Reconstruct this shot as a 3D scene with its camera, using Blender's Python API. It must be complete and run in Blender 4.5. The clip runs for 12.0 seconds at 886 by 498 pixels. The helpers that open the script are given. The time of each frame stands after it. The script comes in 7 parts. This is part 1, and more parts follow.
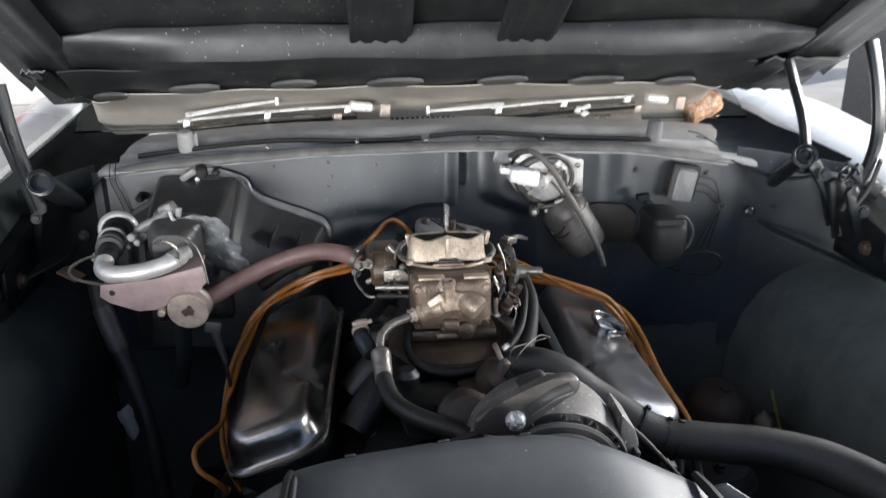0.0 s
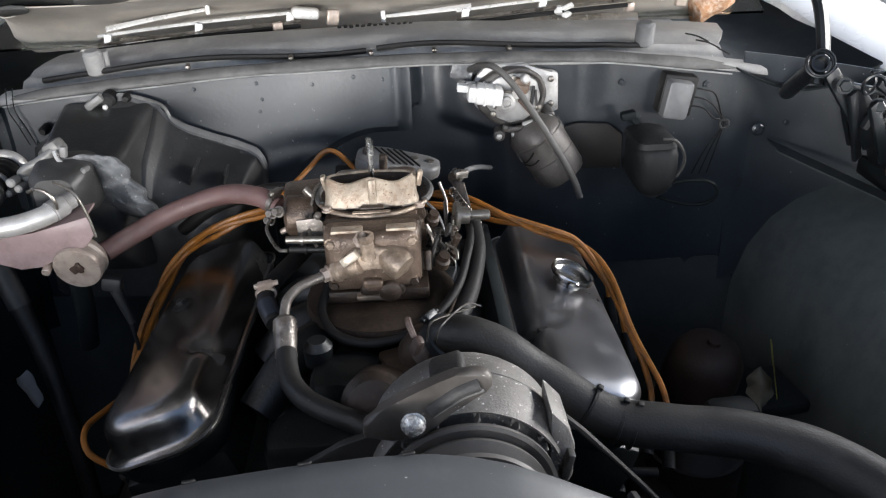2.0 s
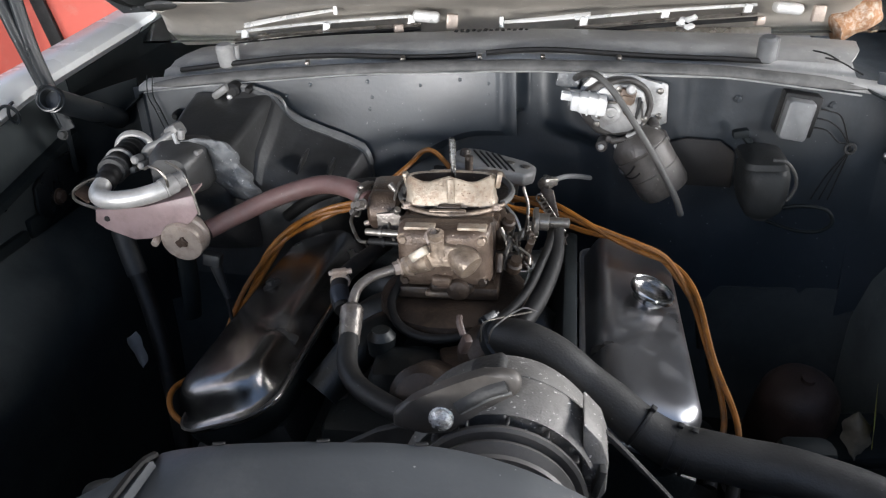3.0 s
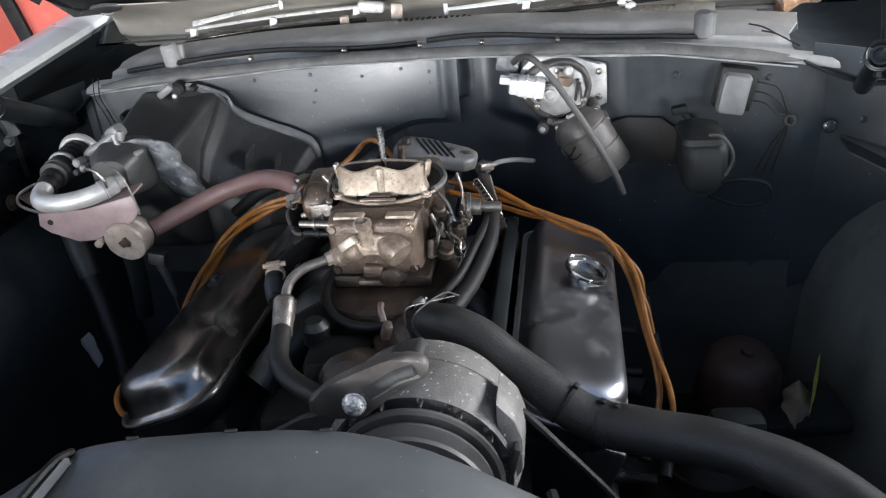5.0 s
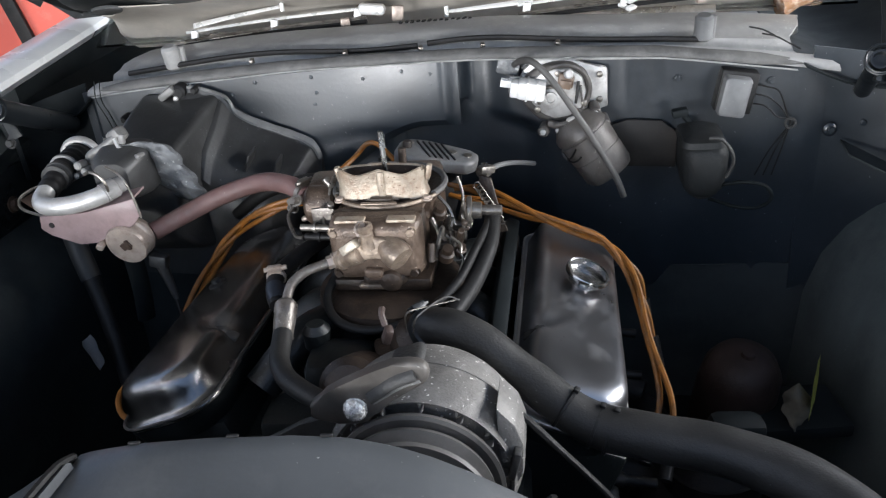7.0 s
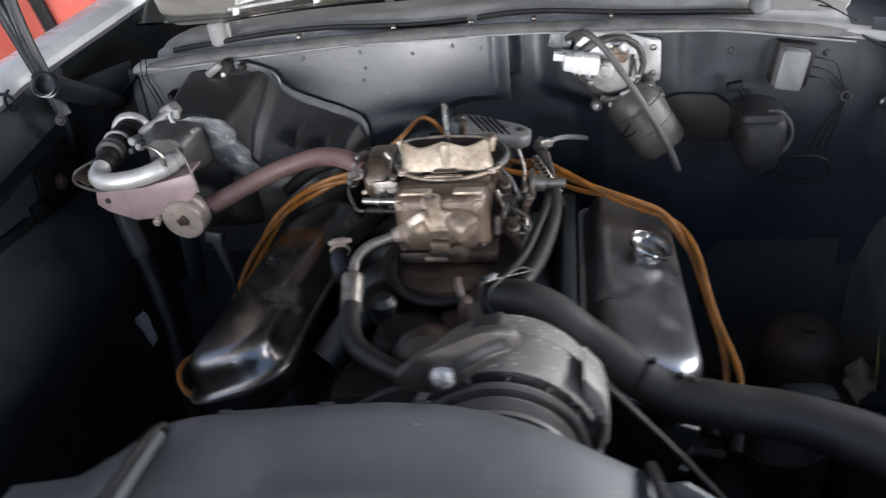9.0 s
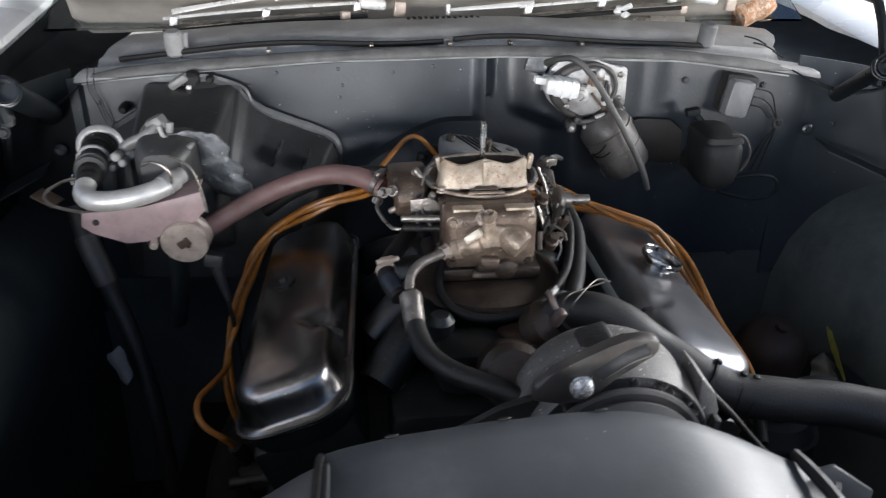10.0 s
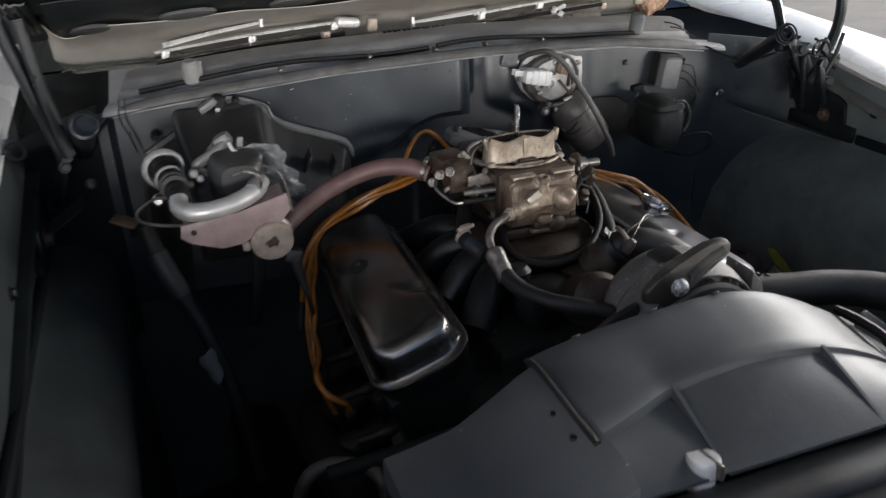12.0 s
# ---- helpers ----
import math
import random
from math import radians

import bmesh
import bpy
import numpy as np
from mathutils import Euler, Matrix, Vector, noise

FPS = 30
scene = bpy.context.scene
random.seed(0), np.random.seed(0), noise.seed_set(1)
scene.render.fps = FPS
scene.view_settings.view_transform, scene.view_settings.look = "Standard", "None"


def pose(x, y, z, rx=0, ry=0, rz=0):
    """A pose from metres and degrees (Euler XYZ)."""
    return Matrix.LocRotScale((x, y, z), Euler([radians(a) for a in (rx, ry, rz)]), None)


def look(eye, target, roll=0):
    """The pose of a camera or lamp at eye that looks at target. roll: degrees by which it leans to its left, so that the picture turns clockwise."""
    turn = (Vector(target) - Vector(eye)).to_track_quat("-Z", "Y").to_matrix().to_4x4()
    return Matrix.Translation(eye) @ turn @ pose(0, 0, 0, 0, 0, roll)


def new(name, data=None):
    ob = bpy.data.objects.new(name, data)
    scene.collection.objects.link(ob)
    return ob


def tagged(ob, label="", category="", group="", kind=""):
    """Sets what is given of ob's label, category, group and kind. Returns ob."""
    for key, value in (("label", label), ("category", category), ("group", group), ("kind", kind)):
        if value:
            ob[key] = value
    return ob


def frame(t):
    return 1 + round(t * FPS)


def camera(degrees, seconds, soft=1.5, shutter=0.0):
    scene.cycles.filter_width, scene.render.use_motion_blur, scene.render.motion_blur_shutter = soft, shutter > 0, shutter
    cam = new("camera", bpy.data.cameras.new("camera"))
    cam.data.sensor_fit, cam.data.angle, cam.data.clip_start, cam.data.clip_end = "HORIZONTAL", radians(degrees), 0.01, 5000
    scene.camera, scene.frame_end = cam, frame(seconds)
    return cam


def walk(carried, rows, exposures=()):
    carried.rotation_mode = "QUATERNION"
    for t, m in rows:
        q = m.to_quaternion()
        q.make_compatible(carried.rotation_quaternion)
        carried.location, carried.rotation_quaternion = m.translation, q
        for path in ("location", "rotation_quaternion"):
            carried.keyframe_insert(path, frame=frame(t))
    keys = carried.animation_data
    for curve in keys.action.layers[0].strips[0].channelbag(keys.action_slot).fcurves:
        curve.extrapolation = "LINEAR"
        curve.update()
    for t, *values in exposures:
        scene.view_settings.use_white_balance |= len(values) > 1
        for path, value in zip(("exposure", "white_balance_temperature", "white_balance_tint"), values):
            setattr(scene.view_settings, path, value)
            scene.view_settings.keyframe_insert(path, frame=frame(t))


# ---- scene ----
cam = camera(57.5, 12.0, soft=1.2, shutter=0.5)
PATH = [
    (0, (-0.105, -0.04, 1.293), (0.075, 1.833, 0.616), -0.3),
    (0.5, (-0.014, 0.026, 1.265), (0.025, 1.874, 0.503), -1.8),
    (1, (0.056, 0.048, 1.26), (-0.019, 1.872, 0.443), 0.3),
    (1.5, (0.053, 0.096, 1.289), (0.033, 1.869, 0.364), -3.8),
    (2, (0.044, 0.135, 1.279), (0.113, 1.915, 0.369), -2.5),
    (2.5, (0.057, 0.137, 1.281), (-0.074, 1.904, 0.354), -0.7),
    (2.7, (0.088, 0.131, 1.271), (-0.157, 1.912, 0.395), -0.9),
    (4.3, (0.195, 0.123, 1.275), (-0.154, 1.875, 0.376), -6.0),
    (4.5, (0.2, 0.123, 1.273), (-0.128, 1.881, 0.376), -5.9),
    (5, (0.215, 0.129, 1.269), (-0.098, 1.888, 0.37), -5.5),
    (5.5, (0.222, 0.131, 1.269), (-0.069, 1.895, 0.372), -5.1),
    (6, (0.224, 0.131, 1.276), (-0.067, 1.893, 0.375), -5.5),
    (6.5, (0.224, 0.133, 1.277), (-0.081, 1.89, 0.37), -5.8),
    (7, (0.215, 0.13, 1.275), (-0.099, 1.887, 0.373), -5.5),
    (7.2, (0.21, 0.13, 1.275), (-0.111, 1.884, 0.371), -5.6),
    (8.8, (0.219, 0.129, 1.261), (-0.177, 1.869, 0.359), -5.5),
    (9, (0.146, 0.118, 1.265), (-0.18, 1.858, 0.334), -5.9),
    (9.5, (-0.013, 0.125, 1.264), (-0.076, 1.912, 0.367), -4.1),
    (10, (-0.147, 0.11, 1.267), (0.054, 1.887, 0.372), 0.5),
    (10.5, (-0.194, 0.037, 1.274), (0.038, 1.816, 0.39), -1.0),
    (11, (-0.324, 0.077, 1.271), (0.204, 1.79, 0.383), -1.5),
    (11.5, (-0.422, 0.097, 1.277), (0.258, 1.77, 0.415), -0.8),
    (11.7, (-0.44, 0.065, 1.282), (0.212, 1.753, 0.429), -1.5),
    (12, (-0.467, 0.005, 1.281), (0.133, 1.711, 0.428), -2.2),
]
EXPOSURES = [(0.0, 0.02, 6400, 9), (0.5, 0.06, 6450, 10), (1.0, 0.06, 6450, 10), (2.0, 0.03, 6450, 10), (2.7, -0.04, 6400, 10), (4.5, 0.05, 6200, 9), (7.0, 0.05, 6200, 9), (9.0, -0.04, 6250, 10), (9.7, -0.14, 6250, 10), (10.5, -0.15, 6500, 10), (11.0, -0.65, 6650, 11), (11.5, -0.8, 6650, 11), (12.0, -0.8, 6600, 10)]
walk(cam, [(t, look(eye, target, roll)) for t, eye, target, roll in PATH], EXPOSURES)

# ---- world, sun and sky ----
world = bpy.data.worlds.new("hazy_sky")
scene.world = world
world.use_nodes = True
wn = world.node_tree.nodes
sky = wn.new("ShaderNodeTexSky")
sky.sky_type = "NISHITA"
sky.sun_disc = False
sky.sun_elevation, sky.sun_rotation = radians(50), radians(239)
sky.air_density, sky.dust_density, sky.ozone_density = 1.0, 2.0, 1.0
wn["Background"].inputs["Strength"].default_value = 0.23
world.node_tree.links.new(sky.outputs["Color"], wn["Background"].inputs["Color"])

sun = new("sun", bpy.data.lights.new("sun", "SUN"))
sun.data.energy, sun.data.angle, sun.data.color = 5.0, radians(1.0), (1.0, 0.96, 0.9)
sun.matrix_world = look((-5.5, -3.3, 7.7), (0.0, 0.0, 0.0))

# unseen area lamps, added in front and at one side to stand in for daylight
for at, width, height, watts in (((-1.5, -2.6, 0.99), 1.7, 0.4, 190.0), ((2.5, -2.3, 0.99), 1.2, 0.4, 80.0), ((2.1, 1.3, 1.45), 2.0, 0.6, 110.0)):
    daylight_stand_in = new("daylight_stand_in", bpy.data.lights.new("daylight_stand_in", "AREA"))
    daylight_stand_in.data.shape, daylight_stand_in.data.size, daylight_stand_in.data.size_y = "RECTANGLE", width, height
    daylight_stand_in.data.energy, daylight_stand_in.data.color = watts, (1.0, 0.975, 0.955)
    daylight_stand_in.matrix_world = look(at, (0.0, 1.1, 0.95))

# ---- materials ----
def mat(name, col, rough=0.5, metal=0.0, var=0.25, scale=18.0, bump=0.08, fine=220.0, dust=None, dust_amount=0.0, rough_var=0.12, spec=0.5, coat=0.0, specks=None):
    """A surface with stains at a large scale, grain at a fine one, and a film of dust or rust in patches."""
    m = bpy.data.materials.new(name)
    m.use_nodes = True
    n, l = m.node_tree.nodes, m.node_tree.links
    b = n["Principled BSDF"]
    tc = n.new("ShaderNodeTexCoord")
    big = n.new("ShaderNodeTexNoise")
    big.inputs["Scale"].default_value, big.inputs["Detail"].default_value, big.inputs["Roughness"].default_value = scale, 6.0, 0.62
    small = n.new("ShaderNodeTexNoise")
    small.inputs["Scale"].default_value, small.inputs["Detail"].default_value = fine, 4.0
    for t in (big, small):
        l.new(tc.outputs["Object"], t.inputs["Vector"])
    ramp = n.new("ShaderNodeValToRGB")
    ramp.color_ramp.elements[0].position, ramp.color_ramp.elements[1].position = 0.32, 0.70
    ramp.color_ramp.elements[0].color = (*[c * (1 - var) for c in col], 1)
    ramp.color_ramp.elements[1].color = (*[min(1, c * (1 + var)) for c in col], 1)
    l.new(big.outputs["Fac"], ramp.inputs["Fac"])
    out = ramp.outputs["Color"]
    if dust:
        mid = n.new("ShaderNodeTexNoise")
        mid.inputs["Scale"].default_value, mid.inputs["Detail"].default_value, mid.inputs["Roughness"].default_value = scale * 2.3, 9.0, 0.7
        l.new(tc.outputs["Object"], mid.inputs["Vector"])
        edge = n.new("ShaderNodeMapRange")
        edge.inputs["From Min"].default_value, edge.inputs["From Max"].default_value = 0.62 - 0.35 * dust_amount, 0.80 - 0.2 * dust_amount
        edge.inputs["To Max"].default_value = min(1.0, 0.45 + 0.5 * dust_amount)
        l.new(mid.outputs["Fac"], edge.inputs["Value"])
        mix = n.new("ShaderNodeMix")
        mix.data_type = "RGBA"
        l.new(edge.outputs["Result"], mix.inputs["Factor"])
        l.new(out, mix.inputs["A"])
        mix.inputs["B"].default_value = (*dust, 1)
        out = mix.outputs["Result"]
        if metal > 0:
            dull = n.new("ShaderNodeMapRange")
            dull.inputs["To Min"].default_value, dull.inputs["To Max"].default_value = metal, metal * 0.3
            l.new(edge.outputs["Result"], dull.inputs["Value"])
            l.new(dull.outputs["Result"], b.inputs["Metallic"])
    if specks:
        # small pale chips and grit, in loose clusters
        grit = n.new("ShaderNodeTexNoise")
        grit.inputs["Scale"].default_value, grit.inputs["Detail"].default_value, grit.inputs["Roughness"].default_value = specks[3], 2.0, 0.6
        l.new(tc.outputs["Object"], grit.inputs["Vector"])
        both = n.new("ShaderNodeMath")
        both.operation = "MULTIPLY_ADD"
        both.inputs[1].default_value = 0.25
        l.new(big.outputs["Fac"], both.inputs[0])
        l.new(grit.outputs["Fac"], both.inputs[2])
        cut = n.new("ShaderNodeMapRange")
        cut.inputs["From Min"].default_value, cut.inputs["From Max"].default_value = specks[4], specks[4] + 0.03
        l.new(both.outputs["Value"], cut.inputs["Value"])
        chip = n.new("ShaderNodeMix")
        chip.data_type = "RGBA"
        l.new(cut.outputs["Result"], chip.inputs["Factor"])
        l.new(out, chip.inputs["A"])
        chip.inputs["B"].default_value = (*specks[:3], 1)
        out = chip.outputs["Result"]
    l.new(out, b.inputs["Base Color"])
    rr = n.new("ShaderNodeMapRange")
    rr.inputs["To Min"].default_value, rr.inputs["To Max"].default_value = max(0.03, rough - rough_var), min(1, rough + rough_var)
    rr.inputs["From Min"].default_value, rr.inputs["From Max"].default_value = 0.3, 0.7
    l.new(big.outputs["Fac"], rr.inputs["Value"])
    l.new(rr.outputs["Result"], b.inputs["Roughness"])
    if not (dust and metal > 0):
        b.inputs["Metallic"].default_value = metal
    b.inputs["Specular IOR Level"].default_value = spec
    b.inputs["Coat Weight"].default_value = coat
    b.inputs["Coat Roughness"].default_value = 0.12
    if bump:
        bp = n.new("ShaderNodeBump")
        bp.inputs["Strength"].default_value, bp.inputs["Distance"].default_value = bump, 0.002
        l.new(small.outputs["Fac"], bp.inputs["Height"])
        l.new(bp.outputs["Normal"], b.inputs["Normal"])
    return m


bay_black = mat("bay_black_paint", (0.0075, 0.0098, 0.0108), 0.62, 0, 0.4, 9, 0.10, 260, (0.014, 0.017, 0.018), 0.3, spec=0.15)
firewall_paint = mat("dusty_blue_black_firewall_paint", (0.0145, 0.0195, 0.0255), 0.37, 0, 0.3, 6, 0.10, 180, (0.037, 0.044, 0.052), 0.32, 0.09, 0.85, specks=(0.34, 0.34, 0.34, 230, 0.87))
# dusty grey, raised to include light that the lamps don't bring to the cowl
cowl_paint = mat("dusty_cowl_paint_with_light", (0.26, 0.256, 0.25), 0.42, 0, 0.3, 11, 0.14, 240, (0.38, 0.37, 0.35), 0.4, specks=(0.6, 0.58, 0.55, 260, 0.84))
fender_paint = mat("pale_grey_body_paint", (0.82, 0.82, 0.81), 0.28, 0, 0.05, 5, 0.03, 150, (0.7, 0.68, 0.65), 0.15, coat=0.4)
hood_paint = mat("hood_underside_paint", (0.016, 0.018, 0.019), 0.45, 0, 0.4, 6, 0.10, 160, (0.06, 0.058, 0.055), 0.35, specks=(0.28, 0.27, 0.26, 150, 0.84))
flange_paint = mat("dusty_tan_flange_paint", (0.38, 0.35, 0.31), 0.5, 0, 0.22, 8, 0.1, 200, (0.50, 0.455, 0.40), 0.4, specks=(0.7, 0.66, 0.6, 150, 0.86))
rubber = mat("black_rubber", (0.0085, 0.0083, 0.0085), 0.56, 0, 0.4, 25, 0.2, 300, (0.026, 0.023, 0.021), 0.35, spec=0.3)
hose_rubber = mat("dusty_radiator_hose_rubber", (0.0115, 0.011, 0.0105), 0.58, 0, 0.4, 14, 0.22, 350, (0.028, 0.0265, 0.025), 0.4, specks=(0.10, 0.10, 0.10, 260, 0.86))
shroud_plastic = mat("shroud_grey_plastic", (0.070, 0.074, 0.078), 0.43, 0, 0.16, 5, 0.08, 260, (0.108, 0.11, 0.113), 0.3, spec=0.45, specks=(0.36, 0.36, 0.355, 200, 0.86))
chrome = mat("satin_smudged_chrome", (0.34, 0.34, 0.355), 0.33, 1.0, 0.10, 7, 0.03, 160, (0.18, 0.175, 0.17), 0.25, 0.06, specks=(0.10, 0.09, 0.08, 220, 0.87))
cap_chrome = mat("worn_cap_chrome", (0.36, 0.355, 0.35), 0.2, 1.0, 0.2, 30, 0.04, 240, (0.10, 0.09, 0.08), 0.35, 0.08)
# dusty chrome whose base is lowered to hold the dark bay's reflection
shaded_chrome = mat("dusty_chrome_with_dark_reflection", (0.25, 0.238, 0.23), 0.25, 1.0, 0.12, 7, 0.03, 200, (0.105, 0.096, 0.088), 0.34, 0.05, specks=(0.3, 0.29, 0.27, 300, 0.87))
bright_steel = mat("bright_steel", (0.72, 0.72, 0.71), 0.25, 1.0, 0.15, 40, 0.04, 300, (0.2, 0.16, 0.12), 0.15)
bolt_steel = mat("speckled_bright_bolt_steel", (0.62, 0.61, 0.59), 0.3, 0.6, 0.5, 160, 0.5, 420, (0.16, 0.13, 0.10), 0.5, specks=(0.95, 0.95, 0.93, 420, 0.72))
cast_alu = mat("dusty_cast_aluminium", (0.145, 0.138, 0.130), 0.55, 0.3, 0.35, 24, 0.4, 420, (0.23, 0.22, 0.205), 0.4, specks=(0.62, 0.60, 0.57, 260, 0.80))
old_steel = mat("old_zinc_steel", (0.24, 0.222, 0.20), 0.34, 0.85, 0.4, 45, 0.2, 300, (0.06, 0.045, 0.034), 0.45)
pipe_steel = mat("brown_stained_pipe_steel", (0.19, 0.172, 0.155), 0.36, 0.6, 0.45, 40, 0.35, 300, (0.05, 0.034, 0.025), 0.5, specks=(0.5, 0.47, 0.43, 260, 0.82))
carb_zinc = mat("tan_zinc_carburetor_casting", (0.130, 0.094, 0.070), 0.40, 0.4, 0.5, 24, 0.4, 380, (0.030, 0.0155, 0.009), 0.62, specks=(0.45, 0.37, 0.30, 240, 0.83))
carb_tower = mat("pale_zinc_casting", (0.36, 0.305, 0.24), 0.42, 0.35, 0.35, 40, 0.35, 380, (0.15, 0.068, 0.028), 0.48, specks=(0.09, 0.045, 0.022, 300, 0.80))
grimy_brown = mat("grimy_brown_casting", (0.030, 0.020, 0.014), 0.50, 0.2, 0.45, 26, 0.4, 260, (0.080, 0.052, 0.034), 0.35, specks=(0.20, 0.13, 0.08, 260, 0.86))
# oily blue-green, taken near black to carry the shade deep in the bay
engine_teal = mat("oily_blue_green_engine_paint_with_shade", (0.0045, 0.0065, 0.007), 0.42, 0.0, 0.4, 16, 0.25, 240, (0.014, 0.0135, 0.013), 0.35, specks=(0.10, 0.10, 0.10, 200, 0.85))
pink_metal = mat("faded_pink_painted_steel", (0.26, 0.188, 0.186), 0.5, 0, 0.2, 22, 0.12, 300, (0.15, 0.105, 0.10), 0.4, specks=(0.45, 0.4, 0.38, 240, 0.85))
tan_metal = mat("tan_plated_steel", (0.42, 0.35, 0.30), 0.45, 0.4, 0.25, 35, 0.12, 300, (0.16, 0.10, 0.07), 0.35)
pink_hose = mat("faded_red_heater_hose", (0.14, 0.078, 0.072), 0.55, 0, 0.28, 18, 0.16, 340, (0.15, 0.112, 0.105), 0.4, specks=(0.3, 0.25, 0.23, 260, 0.85))
orange = mat("orange_silicone_cable", (0.30, 0.112, 0.016), 0.42, 0, 0.35, 26, 0.08, 300, (0.085, 0.042, 0.018), 0.5)
alu_tube = mat("white_aluminium_tube", (0.50, 0.49, 0.475), 0.45, 0.55, 0.22, 25, 0.1, 300, (0.22, 0.205, 0.19), 0.4, specks=(0.7, 0.69, 0.67, 260, 0.84))
box_plastic = mat("matt_black_heater_plastic", (0.026, 0.0258, 0.0255), 0.42, 0, 0.35, 8, 0.15, 200, (0.06, 0.06, 0.06), 0.35, specks=(0.24, 0.24, 0.24, 230, 0.87))
putty = mat("grey_sealing_putty", (0.10, 0.104, 0.108), 0.42, 0, 0.35, 30, 0.4, 160, (0.24, 0.245, 0.25), 0.4, specks=(0.4, 0.4, 0.4, 200, 0.8))
silver_case = mat("silver_painted_motor_case", (0.46, 0.45, 0.435), 0.42, 0.25, 0.3, 24, 0.15, 280, (0.16, 0.14, 0.12), 0.40, specks=(0.2, 0.17, 0.14, 240, 0.84))
grey_case = mat("dirty_grey_motor_case", (0.085, 0.078, 0.072), 0.5, 0.2, 0.35, 26, 0.2, 280, (0.035, 0.028, 0.024), 0.45, specks=(0.25, 0.22, 0.2, 260, 0.86))
white_plastic = mat("white_plastic", (0.66, 0.655, 0.64), 0.4, 0, 0.15, 30, 0.08, 240, (0.40, 0.36, 0.3), 0.3)
relay_grey = mat("grey_relay_plastic", (0.125, 0.127, 0.129), 0.45, 0, 0.18, 22, 0.10, 260, (0.085, 0.082, 0.078), 0.35, specks=(0.25, 0.25, 0.25, 240, 0.86))
ridge_grey = mat("grey_moulded_plastic", (0.19, 0.185, 0.18), 0.5, 0, 0.2, 20, 0.10, 260, (0.10, 0.09, 0.085), 0.4)
leaf_yellow = mat("yellow_green_leaf", (0.40, 0.40, 0.07), 0.6, 0, 0.4, 60, 0.2, 200, (0.16, 0.15, 0.04), 0.4)
rust = mat("rusty_iron", (0.06, 0.037, 0.026), 0.65, 0.1, 0.4, 24, 0.4, 240, (0.12, 0.075, 0.05), 0.35)
blue_tape = mat("blue_tape", (0.010, 0.0135, 0.022), 0.5, 0, 0.3, 40, 0.1, 300)
leaf_green = mat("dry_brown_leaf", (0.065, 0.058, 0.042), 0.6, 0, 0.4, 40, 0.2, 200, (0.035, 0.03, 0.022), 0.5)
brown_paper = mat("rusty_brown_wrapping", (0.34, 0.17, 0.08), 0.6, 0, 0.35, 45, 0.3, 200, (0.82, 0.76, 0.68), 0.45)
trim_metal = mat("bright_tarnished_trim", (0.66, 0.63, 0.58), 0.30, 0.9, 0.25, 20, 0.06, 240, (0.30, 0.22, 0.16), 0.4)
concrete = mat("grey_concrete", (0.30, 0.295, 0.285), 0.8, 0, 0.16, 1.6, 0.3, 60, (0.22, 0.215, 0.21), 0.3)
plaster = mat("pale_plaster", (0.86, 0.85, 0.83), 0.8, 0, 0.06, 1.2, 0.2, 50, (0.74, 0.71, 0.66), 0.3)
red_sheet = mat("red_painted_sheet_metal", (0.55, 0.10, 0.07), 0.4, 0, 0.15, 3, 0.05, 80, (0.5, 0.25, 0.2), 0.25)
ceiling_board = mat("grey_ceiling_board", (0.22, 0.22, 0.215), 0.8, 0, 0.15, 2, 0.2, 60)
dark_steel = mat("dark_painted_steel", (0.008, 0.010, 0.012), 0.36, 0.1, 0.3, 15, 0.08, 240, (0.022, 0.022, 0.022), 0.3)
# lit and shaded tones of the inner fender paint, one for each side
apron_lit = mat("dusty_inner_fender_paint_lit_side", (0.088, 0.102, 0.103), 0.6, 0, 0.35, 7, 0.10, 240, (0.125, 0.135, 0.132), 0.4, spec=0.25, specks=(0.3, 0.29, 0.27, 200, 0.87))
well_shaded = mat("wheel_well_paint_with_shade", (0.033, 0.038, 0.039), 0.6, 0, 0.35, 6, 0.10, 240, (0.052, 0.056, 0.056), 0.4, spec=0.15)
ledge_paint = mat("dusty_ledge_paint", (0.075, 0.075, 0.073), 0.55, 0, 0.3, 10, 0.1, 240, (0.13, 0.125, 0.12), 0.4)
wiper_steel = mat("bright_wiper_steel", (0.80, 0.79, 0.77), 0.32, 0.35, 0.10, 30, 0.04, 240, (0.45, 0.38, 0.32), 0.2)
sooty_steel = mat("sooty_grey_casting", (0.030, 0.0295, 0.029), 0.55, 0.0, 0.5, 14, 0.35, 260, (0.065, 0.063, 0.06), 0.38, spec=0.35)
sooty_black = mat("sooty_black_casting", (0.0105, 0.0115, 0.0118), 0.58, 0, 0.5, 14, 0.3, 260, (0.024, 0.025, 0.025), 0.35, spec=0.25)
grimy_sleeve = mat("grimy_grey_sleeve", (0.018, 0.019, 0.020), 0.55, 0, 0.3, 22, 0.1, 260, (0.045, 0.045, 0.045), 0.3)
# near-black rust: shade low beside the engine is put into the colour
rust_in_shade = mat("rust_darkened_for_shade", (0.010, 0.008, 0.007), 0.6, 0.1, 0.4, 24, 0.3, 240, (0.025, 0.018, 0.014), 0.35)
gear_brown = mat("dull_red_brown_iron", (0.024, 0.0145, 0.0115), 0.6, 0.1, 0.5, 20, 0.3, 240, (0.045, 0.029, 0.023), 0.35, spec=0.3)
plate_brown = mat("dull_brown_grey_plate", (0.026, 0.0235, 0.022), 0.6, 0.0, 0.4, 14, 0.15, 240, (0.045, 0.038, 0.033), 0.4, spec=0.3)
